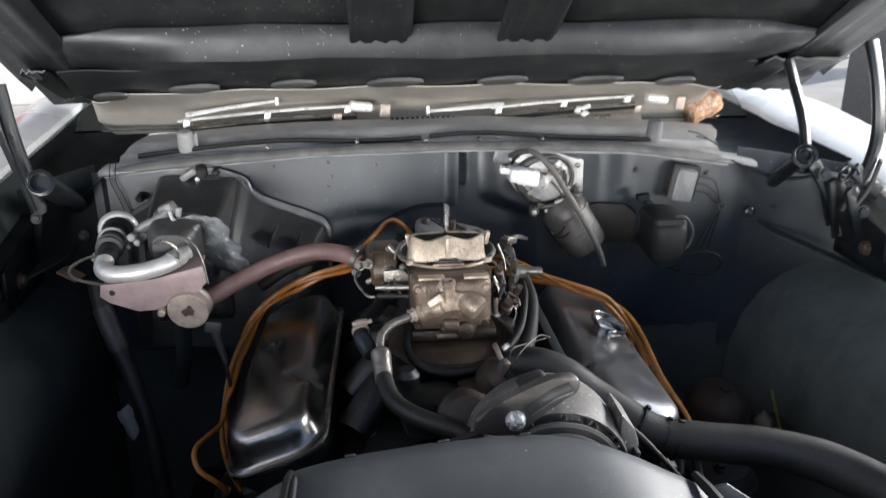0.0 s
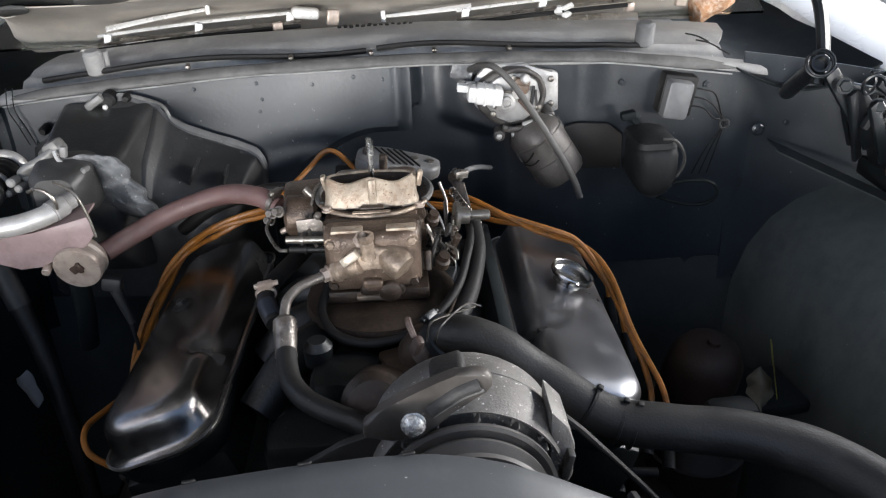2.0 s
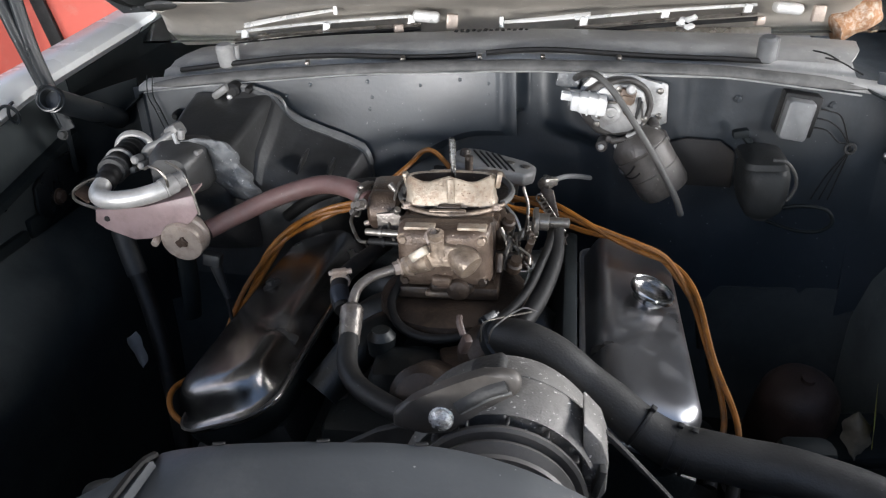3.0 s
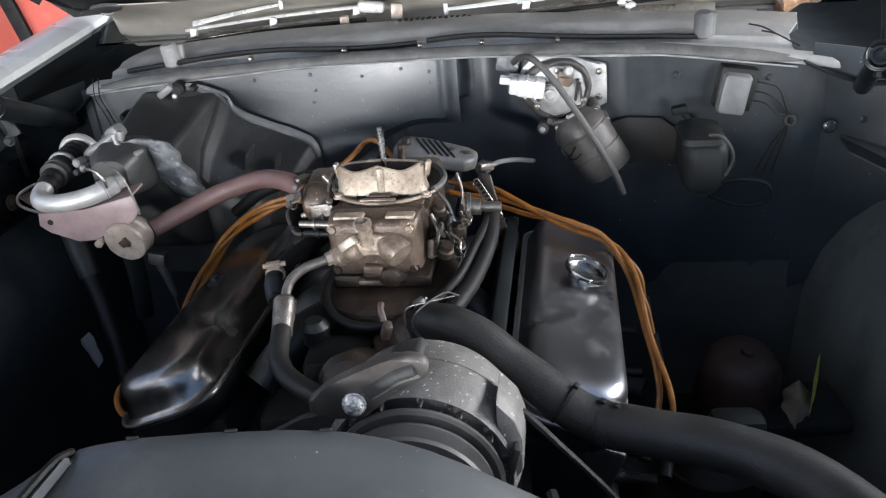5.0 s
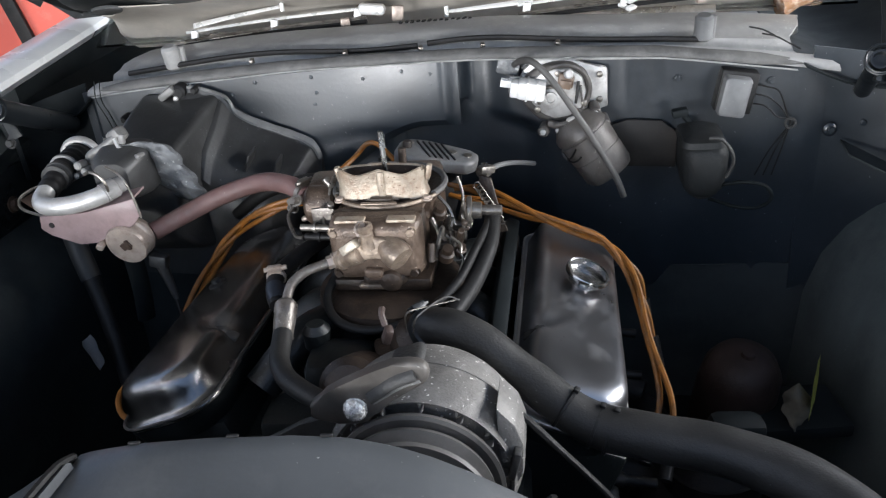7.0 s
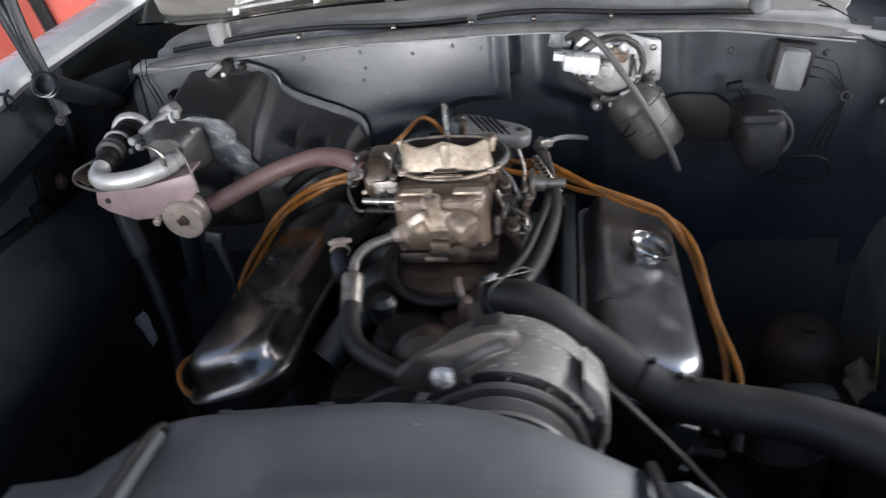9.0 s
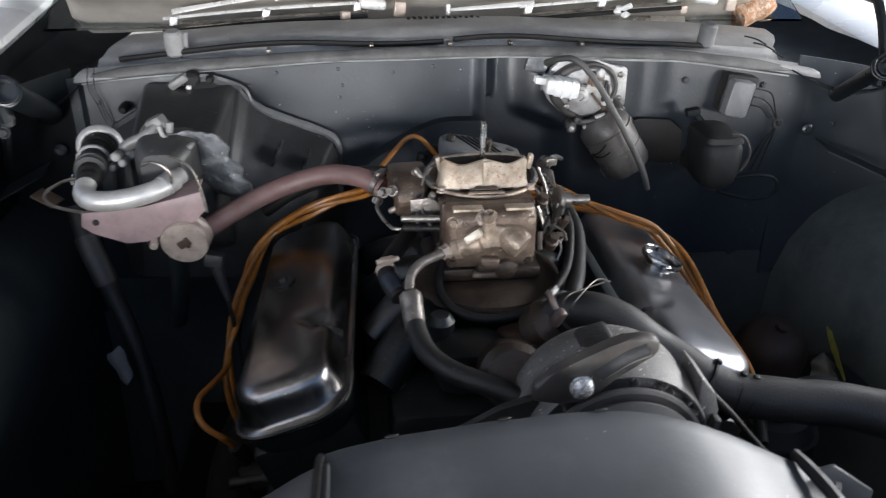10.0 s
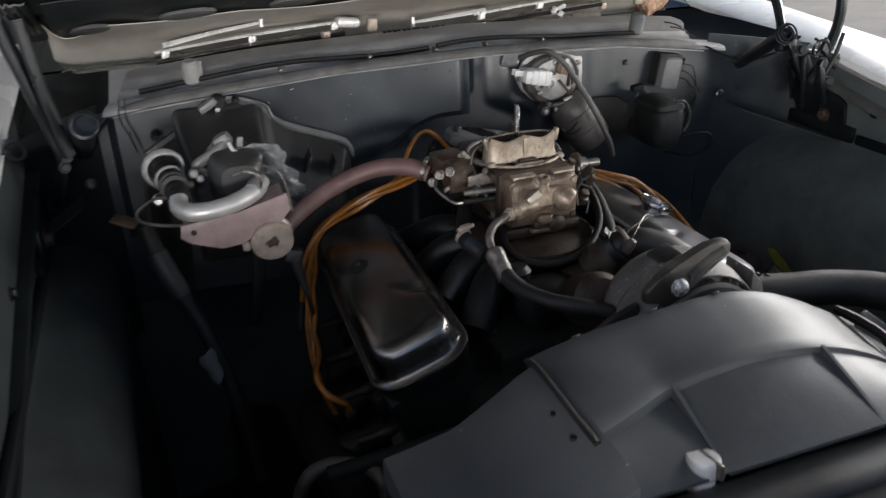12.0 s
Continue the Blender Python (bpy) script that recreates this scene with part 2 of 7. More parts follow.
arm_grey = mat("brown_grey_plated_steel", (0.085, 0.077, 0.07), 0.45, 0.3, 0.3, 28, 0.12, 260, (0.05, 0.04, 0.032), 0.35, specks=(0.3, 0.28, 0.25, 280, 0.85))
distributor_grey = mat("grey_distributor_plastic", (0.16, 0.158, 0.155), 0.45, 0, 0.25, 20, 0.12, 260, (0.09, 0.085, 0.08), 0.4, specks=(0.3, 0.3, 0.3, 240, 0.85))
strip_rubber = mat("dusty_weatherstrip_rubber", (0.075, 0.073, 0.070), 0.6, 0, 0.35, 20, 0.25, 240, (0.15, 0.145, 0.138), 0.4)
# pale grey for the highlight drawn along the firewall's top edge
edge_highlight_grey = mat("sheet_edge_highlight", (0.34, 0.34, 0.33), 0.4, 0.3, 0.3, 30, 0.1, 260)
washer_rubber = mat("grey_faded_rubber", (0.055, 0.053, 0.05), 0.55, 0, 0.3, 25, 0.12, 300, (0.10, 0.095, 0.09), 0.35)
radiator_black = mat("black_radiator_paint", (0.02, 0.021, 0.022), 0.45, 0, 0.3, 14, 0.1, 240, (0.06, 0.06, 0.06), 0.3)
fan_steel = mat("dusty_dark_fan_steel", (0.085, 0.08, 0.076), 0.55, 0.1, 0.3, 12, 0.12, 260, (0.13, 0.122, 0.115), 0.4)
plug_brown = mat("faded_red_brown_plug", (0.060, 0.040, 0.034), 0.5, 0, 0.35, 60, 0.3, 260, (0.11, 0.085, 0.075), 0.4)
boss_tan = mat("worn_tan_zinc_boss", (0.27, 0.213, 0.163), 0.40, 0.4, 0.5, 38, 0.4, 300, (0.050, 0.027, 0.016), 0.5, specks=(0.55, 0.48, 0.40, 200, 0.83))
boss_pale = mat("pale_zinc_fitting", (0.36, 0.32, 0.26), 0.4, 0.4, 0.35, 40, 0.2, 300, (0.12, 0.085, 0.06), 0.4)
# worn edge grey, lightened to hold the highlight along the heater box bead
bead_grey = mat("worn_grey_edge_with_highlight", (0.15, 0.148, 0.142), 0.42, 0, 0.25, 16, 0.12, 240, (0.07, 0.068, 0.064), 0.35, specks=(0.4, 0.39, 0.37, 260, 0.85))
can_grey = mat("grimy_silver_motor_can", (0.10, 0.091, 0.083), 0.45, 0.2, 0.45, 14, 0.3, 280, (0.04, 0.032, 0.027), 0.5, specks=(0.32, 0.29, 0.26, 260, 0.85))
clamp_grey = mat("dull_grey_cast_clamp", (0.15, 0.148, 0.142), 0.45, 0.2, 0.25, 26, 0.15, 280, (0.07, 0.065, 0.06), 0.35)
block_brown = mat("brown_terminal_resin", (0.13, 0.088, 0.06), 0.45, 0, 0.3, 30, 0.1, 260, (0.25, 0.2, 0.16), 0.3)



def glass_material():
    m = bpy.data.materials.new("windscreen_glass")
    m.use_nodes = True
    b = m.node_tree.nodes["Principled BSDF"]
    b.inputs["Transmission Weight"].default_value = 1.0
    b.inputs["Roughness"].default_value = 0.02
    b.inputs["IOR"].default_value = 1.5
    b.inputs["Base Color"].default_value = (0.8, 0.86, 0.85, 1)
    return m


glass = glass_material()


# ---- mesh tools ----
def thing(name, label, category, at=(0, 0, 0), group="", kind=""):
    """A top-level thing: an Empty at its base, to hold its parts."""
    ob = new(name)
    ob.location = at
    ob.empty_display_size = 0.02
    return tagged(ob, label, category, group, kind)


def under(ob, parent):
    """Keeps world coordinates under a parent: Empties stand at their base, meshes at the origin."""
    ob.parent = parent
    ob.matrix_parent_inverse = Matrix.Translation(-Vector(parent.location)) if parent.data is None else Matrix.Identity(4)


def mesh_of(bm, name, material, sharp=38):
    bmesh.ops.recalc_face_normals(bm, faces=bm.faces)
    me = bpy.data.meshes.new(name)
    bm.to_mesh(me)
    bm.free()
    for m in material if isinstance(material, (list, tuple)) else (material,):
        me.materials.append(m)
    me.shade_smooth()
    me.set_sharp_from_angle(angle=radians(sharp))
    return me


def part(name, bm, material, parent, label="", sharp=38):
    ob = new(name, mesh_of(bm, name, material, sharp))
    under(ob, parent)
    if label:
        ob["label"] = label
    return ob


def single(name, bm, material, label, category, group="", kind="", sharp=38):
    """A thing that is one mesh."""
    return tagged(new(name, mesh_of(bm, name, material, sharp)), label, category, group, kind)


def B():
    return bmesh.new()


def box(bm, c, s, rot=(0, 0, 0), bev=0.003, seg=2, m=None):
    mm = (m if m is not None else Matrix.Identity(4)) @ pose(*c, *rot) @ Matrix.Diagonal((*s, 1))
    r = bmesh.ops.create_cube(bm, size=1, matrix=mm)
    if bev:
        edges = list({e for v in r["verts"] for e in v.link_edges})
        bmesh.ops.bevel(bm, geom=edges, offset=min(bev, min(s) * 0.45), segments=seg, affect="EDGES", profile=0.5, clamp_overlap=True)
    return bm


def axis_m(p0, p1):
    p0, p1 = Vector(p0), Vector(p1)
    return Matrix.Translation(p0) @ (p1 - p0).to_track_quat("Z", "Y").to_matrix().to_4x4()


def lathe(bm, profile, m, seg=24, flat=1.0):
    """Rings of (radius, height) about the local z axis; the ends are closed."""
    rings = []
    for r, h in profile:
        rings.append([bm.verts.new(m @ Vector((r * math.cos(2 * math.pi * k / seg), flat * r * math.sin(2 * math.pi * k / seg), h))) for k in range(seg)])
    for a, b in zip(rings, rings[1:]):
        for k in range(seg):
            bm.faces.new((a[k], a[(k + 1) % seg], b[(k + 1) % seg], b[k]))
    bm.faces.new(list(reversed(rings[0])))
    bm.faces.new(rings[-1])
    return bm


def rod(bm, p0, p1, r, seg=16, bev=0.0):
    h = (Vector(p1) - Vector(p0)).length
    b = bev or min(r * 0.15, h * 0.2)
    return lathe(bm, [(r - b, 0), (r, b), (r, h - b), (r - b, h)], axis_m(p0, p1), seg)


def spline(pts, step=6):
    pts = [Vector(p) for p in pts]
    if len(pts) < 3:
        return pts
    q = [pts[0] * 2 - pts[1]] + pts + [pts[-1] * 2 - pts[-2]]
    out = []
    for i in range(1, len(q) - 2):
        a, b, c, d = q[i - 1 : i + 3]
        for k in range(step):
            t = k / step
            out.append(0.5 * (2 * b + (c - a) * t + (2 * a - 5 * b + 4 * c - d) * t * t + (3 * b - a - 3 * c + d) * t**3))
    return out + [pts[-1]]


def tube(bm, pts, r, seg=10, step=6, radii=None, flat=1.0):
    """A round hose along a smooth line. radii: a function of 0 to 1 that scales r."""
    line = spline(pts, step)
    n = len(line)
    t0 = (line[1] - line[0]).normalized()
    nor = t0.orthogonal().normalized()
    rings = []
    for i, p in enumerate(line):
        t = (line[min(i + 1, n - 1)] - line[max(i - 1, 0)]).normalized()
        nor = (nor - t * nor.dot(t)).normalized()
        bi = t.cross(nor)
        rr = r * (radii(i / (n - 1)) if radii else 1)
        rings.append([bm.verts.new(p + nor * rr * math.cos(2 * math.pi * k / seg) + bi * flat * rr * math.sin(2 * math.pi * k / seg)) for k in range(seg)])
    for a, b in zip(rings, rings[1:]):
        for k in range(seg):
            bm.faces.new((a[k], a[(k + 1) % seg], b[(k + 1) % seg], b[k]))
    bm.faces.new(list(reversed(rings[0])))
    bm.faces.new(rings[-1])
    return bm


def prism(bm, poly, depth, m, bev=0.002, seg=2):
    """A flat outline (local x, y) made depth thick along local z, from 0."""
    lo = [bm.verts.new(m @ Vector((x, y, 0))) for x, y in poly]
    hi = [bm.verts.new(m @ Vector((x, y, depth))) for x, y in poly]
    faces = [bm.faces.new(list(reversed(lo))), bm.faces.new(hi)]
    n = len(poly)
    faces += [bm.faces.new((lo[k], lo[(k + 1) % n], hi[(k + 1) % n], hi[k])) for k in range(n)]
    if bev:
        bmesh.ops.bevel(bm, geom=list({e for f in faces for e in f.edges}), offset=bev, segments=seg, affect="EDGES", profile=0.5, clamp_overlap=True)
    return bm


def sheet(bm, rows, thick=0.0, towards=(0, 0, -1)):
    """A grid of points as a surface, given a thickness by a second layer shifted along towards."""
    v = [[bm.verts.new(p) for p in row] for row in rows]
    for a, b in zip(v, v[1:]):
        for k in range(len(a) - 1):
            bm.faces.new((a[k], a[k + 1], b[k + 1], b[k]))
    if thick:
        d = Vector(towards).normalized() * thick
        w = [[bm.verts.new(Vector(p) + d) for p in row] for row in rows]
        for a, b in zip(w, w[1:]):
            for k in range(len(a) - 1):
                bm.faces.new((a[k], b[k], b[k + 1], a[k + 1]))
        rim = lambda g: g[0] + [r[-1] for r in g[1:]] + list(reversed(g[-1]))[1:] + [r[0] for r in reversed(g[1:-1])]
        a, b = rim(v), rim(w)
        for k in range(len(a)):
            bm.faces.new((a[k], a[(k + 1) % len(a)], b[(k + 1) % len(a)], b[k]))
    return bm


def loft(bm, rings, cap=True):
    v = [[bm.verts.new(p) for p in ring] for ring in rings]
    n = len(v[0])
    for a, b in zip(v, v[1:]):
        for k in range(n):
            bm.faces.new((a[k], a[(k + 1) % n], b[(k + 1) % n], b[k]))
    if cap:
        bm.faces.new(list(reversed(v[0])))
        bm.faces.new(v[-1])
    return bm


def ring_of(bm, c, major, minor, m=None, seg=32, sub=8, flat=1.0):
    """A torus about local z."""
    m = m if m is not None else Matrix.Translation(c)
    rings = []
    for i in range(seg):
        a = 2 * math.pi * i / seg
        rings.append([bm.verts.new(m @ Vector(((major + minor * math.cos(b)) * math.cos(a), (major + minor * math.cos(b)) * math.sin(a), flat * minor * math.sin(b)))) for b in [2 * math.pi * k / sub for k in range(sub)]])
    for i in range(seg):
        a, b = rings[i], rings[(i + 1) % seg]
        for k in range(sub):
            bm.faces.new((a[k], a[(k + 1) % sub], b[(k + 1) % sub], b[k]))
    return bm


def bolt(parent, at, towards, r=0.006, h=0.006, material=None, name="bolt", label=""):
    """A hexagon head on a washer, on a surface at a point."""
    bm = B()
    m = axis_m(at, Vector(at) + Vector(towards))
    lathe(bm, [(r * 1.35, -0.001), (r * 1.35, 0.001)], m, 14)
    lathe(bm, [(r, 0.001), (r, h * 0.85), (r * 0.86, h)], m, 6)
    return part(name, bm, material or old_steel, parent, label)


def clamp(parent, at, along, r, w=0.009, material=None, name="hose_clamp"):
    """A band round a hose, with its screw box."""
    bm = B()
    m = axis_m(Vector(at) - Vector(along).normalized() * w / 2, Vector(at) + Vector(along).normalized() * w / 2)
    lathe(bm, [(r, 0), (r + 0.0015, 0.001), (r + 0.0015, w - 0.001), (r, w)], m, 24)
    box(bm, (0, r + 0.004, w / 2), (0.016, 0.008, w * 0.9), bev=0.001, m=m)
    rod(bm, m @ Vector((-0.012, r + 0.004, w / 2)), m @ Vector((0.014, r + 0.004, w / 2)), 0.003, 8)
    return part(name, bm, material or old_steel, parent)

# ---- the setting ----
def lerp_rows(y, rows):
    return float(np.interp(y, [r[0] for r in rows], [r[1] for r in rows]))


def ground_and_walls():
    bm = B()
    sheet(bm, [[(x, y, 0) for x in (-300, -20, -3, 0, 3, 20, 300)] for y in (-300, -20, -3, 0, 3, 20, 300)])
    single("ground", bm, concrete, "pale worn concrete ground under and around the car", "ground", kind="structure")
    bm = box(B(), (6.5, 2.5, 1.2), (0.2, 16, 2.4), bev=0.01)
    single("wall_east", bm, plaster, "pale plastered wall beside the car", "wall", kind="structure")
    bm = box(B(), (-6.5, 2.5, 1.2), (0.2, 16, 2.4), bev=0.01)
    single("wall_west", bm, plaster, "pale plastered wall beside the car", "wall", kind="structure")
    bm = box(B(), (0, 8.1, 1.5), (8.4, 0.2, 3.0), bev=0.01)
    single("wall_north", bm, plaster, "pale plastered wall beyond the car", "wall", kind="structure")
    # unseen slab overhead, added to block sky and sun from the bay
    bm = box(B(), (-0.75, 3.55, 3.08), (4.9, 9.3, 0.16), bev=0.01)
    single("ceiling", bm, ceiling_board, "unseen grey ceiling slab, added to keep sky light off the bay", "ceiling", kind="structure")
    red = thing("sheet_panel", "red painted sheet metal panel with a dark strap", "metal panel", (-2.3, 3.2, 0))
    part("panel", box(B(), (-2.3, 3.2, 0.85), (1.5, 0.04, 1.7), bev=0.012), red_sheet, red)
    part("strap", box(B(), (-1.98, 3.168, 0.85), (0.06, 0.02, 1.72), (0, -14, 0), bev=0.004), rubber, red, "dark rubber strap")
    post = box(B(), (-2.62, 2.9, 0.9), (0.12, 0.12, 1.8), bev=0.01)
    single("post", post, rust, "brown rusty square post standing on concrete", "post")
    crate = box(B(), (3.6, 5.2, 0.5), (0.5, 0.7, 1.0), bev=0.02)
    single("cabinet", crate, ridge_grey, "grey metal cabinet standing on the concrete", "cabinet")


ground_and_walls()


# ---- the car's body ----
FENDER_Z = [(-0.3, 0.83), (0.4, 0.862), (0.8, 0.885), (1.05, 0.912), (1.2, 0.940), (1.45, 0.962), (1.7, 0.985), (2.3, 1.0)]


def firewall_top(x):
    return 0.992 - 0.10 * x * x - 0.05 * max(0, x - 0.35)


def smooth(a, b, v):
    t = max(0.0, min(1.0, (v - a) / (b - a)))
    return t * t * (3 - 2 * t)


def recess(x, z):
    """The hollow pressed into the middle of the firewall: narrow above, wide below."""
    left = 0.060 - 0.11 * smooth(0.925, 0.885, z)
    right = 0.112 + 0.06 * smooth(0.90, 0.86, z)
    return smooth(left - 0.012, left + 0.012, x) * smooth(right + 0.026, right - 0.026, x)


def car_body():
    car = thing("car_body", "engine bay of an old car, dusty black paint, pale grey fenders", "car", (0, 1.3, 0.2))
    # firewall with a flanged upper edge and shallow swages
    bm = B()
    xs = [-0.56 + 0.004 * k for k in range(285)]
    def fy(x, z):
        y = 1.312 + 0.020 * recess(x, z)
        for c, w in ((0.345, 0.018), (0.30, 0.012), (0.55, 0.02)):
            y -= 0.0012 * math.exp(-(((x - c) / w) ** 2))
        return y + 0.004 * math.sin(5 * x) * math.sin(7 * z)
    def fz(x, f):
        return firewall_top(x) + (0.58 - firewall_top(x)) * f
    sheet(bm, [[(x, fy(x, fz(x, k / 60)) + 0.05 * max(0.0, 0.848 - fz(x, k / 60)), fz(x, k / 60)) for x in xs] for k in range(61)], 0.004, (0, 1, 0))
    part("firewall", bm, firewall_paint, car, "dusty blue-black firewall panel")
    for k in (-1, 1):
        bm = sheet(B(), [[(k * (0.555 + (0.205 if k > 0 else 0.115) * i / 8), 1.316 - 0.05 * (i / 8) ** 2, 0.975 - 0.03 * (i / 8) - 0.40 * j / 8) for i in range(9)] for j in range(9)], 0.004, (0, 1, 0))
        # black on the near side stands in for shade beside the hinge
        part("cowl_side", bm, firewall_paint if k > 0 else bay_black, car, "cowl side panel, the near-side one blackened for shade")
    # raised pressed plate on the passenger side, with its small screws
    bm = B()
    rows = []
    for k in range(9):
        f = k / 8
        row = []
        for i in range(97):
            x = -0.545 + 0.597 * i / 96
            z = firewall_top(x) - 0.008 - (0.20 - 0.10 * smooth(-0.22, 0.0, x)) * f
            edge = min(1, i / 2.0, (8 - k) / 1.0) * smooth(0, 4, 96 - i)
            row.append((x, 1.309 - 0.013 * edge - 0.003 * math.sin(9 * x + 2) * math.sin(3.1 * f), z))
        rows.append(row)
    sheet(bm, rows, 0.003, (0, 1, 0))
    plate = part("firewall_plate", bm, firewall_paint, car, "dusty grey-blue pressed cover plate")
    for x, z in ((-0.26, 0.968), (-0.17, 0.972), (-0.165, 0.948), (-0.09, 0.966), (-0.03, 0.974), (0.012, 0.968), (0.012, 0.952), (-0.09, 0.935), (-0.17, 0.93), (-0.02, 0.935), (-0.3, 0.95), (-0.515, 0.93), (-0.50, 0.90)):
        bm = lathe(B(), [(0.0030, 0), (0.0027, 0.0012), (0.0012, 0.0018)], axis_m((x, 1.2955, z), (x, 1.2, z + 0.01)), 10)
        part("screw", bm, firewall_paint, plate)
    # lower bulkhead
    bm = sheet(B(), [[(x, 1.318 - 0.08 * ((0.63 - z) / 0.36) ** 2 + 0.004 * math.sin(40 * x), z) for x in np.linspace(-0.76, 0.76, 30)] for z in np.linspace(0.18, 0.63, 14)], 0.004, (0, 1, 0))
    part("lower_bulkhead", bm, well_shaded, car, "black lower bulkhead")
    # undertray that closes the bay below
    bm = sheet(B(), [[(x, y, 0.27 + 0.01 * math.sin(9 * x + 4 * y)) for x in np.linspace(-0.76, 0.76, 16)] for y in np.linspace(0.3, 1.30, 10)], 0.004)
    part("undertray", bm, bay_black, car)
    # cowl with its groove, sloping up to the windscreen
    prof = [(1.300, 0.985), (1.302, 0.991), (1.310, 0.995), (1.320, 0.997), (1.328, 0.986), (1.342, 0.986), (1.349, 1.001), (1.362, 1.003), (1.372, 1.010), (1.40, 1.013), (1.45, 1.014), (1.475, 1.011), (1.482, 0.985), (1.50, 0.975), (1.56, 0.978)]
    ends = [(-0.548, 0.590), (-0.546, 0.588), (-0.541, 0.578), (-0.536, 0.566), (-0.530, 0.548), (-0.526, 0.535), (-0.522, 0.530), (-0.518, 0.532), (-0.513, 0.540), (-0.508, 0.552), (-0.503, 0.562), (-0.500, 0.570), (-0.5, 0.575), (-0.5, 0.57), (-0.5, 0.56)]
    def cz(x, z, y):
        return z - 0.085 * x * x - (0.05 * max(0, x - 0.35) if y < 1.34 else 0) + 0.0015 * math.sin(17 * x) * math.sin(40 * y)
    bm = sheet(B(), [[(x, y + 0.02 * x * x, cz(x, z, y)) for x in np.linspace(*e, 60)] for (y, z), e in zip(prof, ends)], 0.003)
    cowl = part("cowl", bm, cowl_paint, car, "dusty cowl panel, grey lightened for the light on it", 55)
    for k in range(13):
        x = -0.055 + 0.0095 * k
        part("grille_slot", box(B(), (x, 1.452 + 0.003 * (k % 2), 1.0145 - 0.085 * x * x), (0.006, 0.009 + 0.003 * (k % 3), 0.003), (0, 0, 6 * math.sin(k)), 0.001, 1), rubber, cowl, "dark air slot")
    for i, x in enumerate((-0.408, 0.407)):
        bm = rod(B(), (x, 1.345, 0.985), (x, 1.338, 1.022), 0.0135, 18, 0.004)
        rod(bm, (x + 0.012, 1.352, 0.985), (x + 0.013, 1.35, 1.018), 0.006, 10)
        part("rubber_stop", bm, relay_grey if i else cowl_paint, cowl, "grey rubber hood stop")
    # loose rubber seal in two runs that dip at the middle
    for a, b in ((-0.49, -0.01), (0.005, 0.41)):
        pts = []
        for k in range(15):
            f = k / 14
            x = a + (b - a) * f
            pts.append((x, 1.338 + 0.02 * x * x + 0.004 * math.sin(11 * f + a * 9), 1.0035 - 0.085 * x * x - (0.05 * max(0, x - 0.35)) + 0.004 * math.sin(6.5 * f + 2 * a)))
        bm = tube(B(), pts, 0.0042, 8, 4)
        part("rubber_seal", bm, rubber, cowl, "thin black rubber seal lying loose on the cowl")
    # dark weatherstrip on the front lip, and a pale line as the firewall edge's highlight
    line = [(x, 1.3035 + 0.02 * x * x, firewall_top(x) + 0.001) for x in np.linspace(-0.535, 0.565, 40)]
    part("weatherstrip", tube(B(), line, 0.0095, 10, 1, lambda f: (1 + 0.06 * math.sin(50 * f)) * min(1.0, 0.15 + 12 * (1 - f), 0.2 + 14 * f), flat=0.5), strip_rubber, cowl, "dull dark rubber weatherstrip")
    line = [(x, 1.2965 + 0.0006 * math.sin(31 * x), firewall_top(x) - 0.007 + 0.0007 * math.sin(23 * x)) for x in np.linspace(-0.535, 0.53, 60)]
    part("edge_highlight", tube(B(), line, 0.0013, 6, 1), edge_highlight_grey, cowl, "pale line for the highlight on the sheet edge")
    for x in (-0.27, -0.12, -0.003, 0.09, 0.2):
        part("seal_clip", box(B(), (x, 1.325, 0.999 - 0.085 * x * x), (0.007, 0.012, 0.010), (10, 0, 4), 0.002), old_steel, cowl)
    # windscreen and its bright lower moulding
    bm = sheet(B(), [[(x, 1.575 + 0.9 * f - 0.05 * x * x, 0.985 + 0.42 * f) for x in np.linspace(-0.68, 0.68, 13)] for f in (0, 0.25, 0.5, 0.75, 1.0)], 0.005, (0, 0.5, -1))
    w = part("windscreen", bm, glass, car, "windscreen glass")
    bm = tube(B(), [(x, 1.578 - 0.05 * x * x, 0.984 + 0.002 * math.sin(9 * x)) for x in np.linspace(-0.44, 0.46, 14)], 0.009, 10, 3, flat=0.6)
    part("moulding", bm, trim_metal, w, "tarnished bright windscreen moulding")
    # fenders and aprons
    for s in (-1, 1):
        # the near-side fender stands a little closer to the engine and higher
        ox, oz = (0.0, 0.0) if s > 0 else (0.088, 0.050)
        ys = [-0.3 + 0.1 * k for k in range(27)]
        prof = [(0.752, -0.010), (0.756, -0.003), (0.764, 0.0), (0.80, 0.006), (0.88, 0.006), (0.95, -0.012), (0.99, -0.05), (1.005, -0.16), (1.01, -0.42)]
        if s < 0:
            prof = [(0.752 + 0.55 * (x - 0.752), dz) for x, dz in prof]
        bm = sheet(B(), [[(s * x + ox, y, lerp_rows(y, FENDER_Z) + dz + oz) for x, dz in prof] for y in ys], 0.003, (-s * 0.3, 0, -1))
        f = part("fender", bm, fender_paint, car, "pale grey glossy front fender panel")
        rows = []
        for y in [0.30 + 0.045 * k for k in range(24)]:
            t = lerp_rows(y, FENDER_Z) - 0.022 + oz
            bulge = 0.11 * math.exp(-(((y - 0.66) / 0.30) ** 2))
            rows.append([(s * x + ox * smooth(0.55, 0.80, z), y, z) for x, z in ((0.754, t), (0.752, t - 0.07), (0.746, 0.790), (0.732, 0.772), (0.70, 0.757), (0.665, 0.735), (0.63, 0.70 + 0.1 * bulge), (0.60, 0.65 + 0.2 * bulge), (0.58, 0.58 + 0.3 * bulge), (0.568, 0.45 + 0.3 * bulge), (0.555, 0.26))])
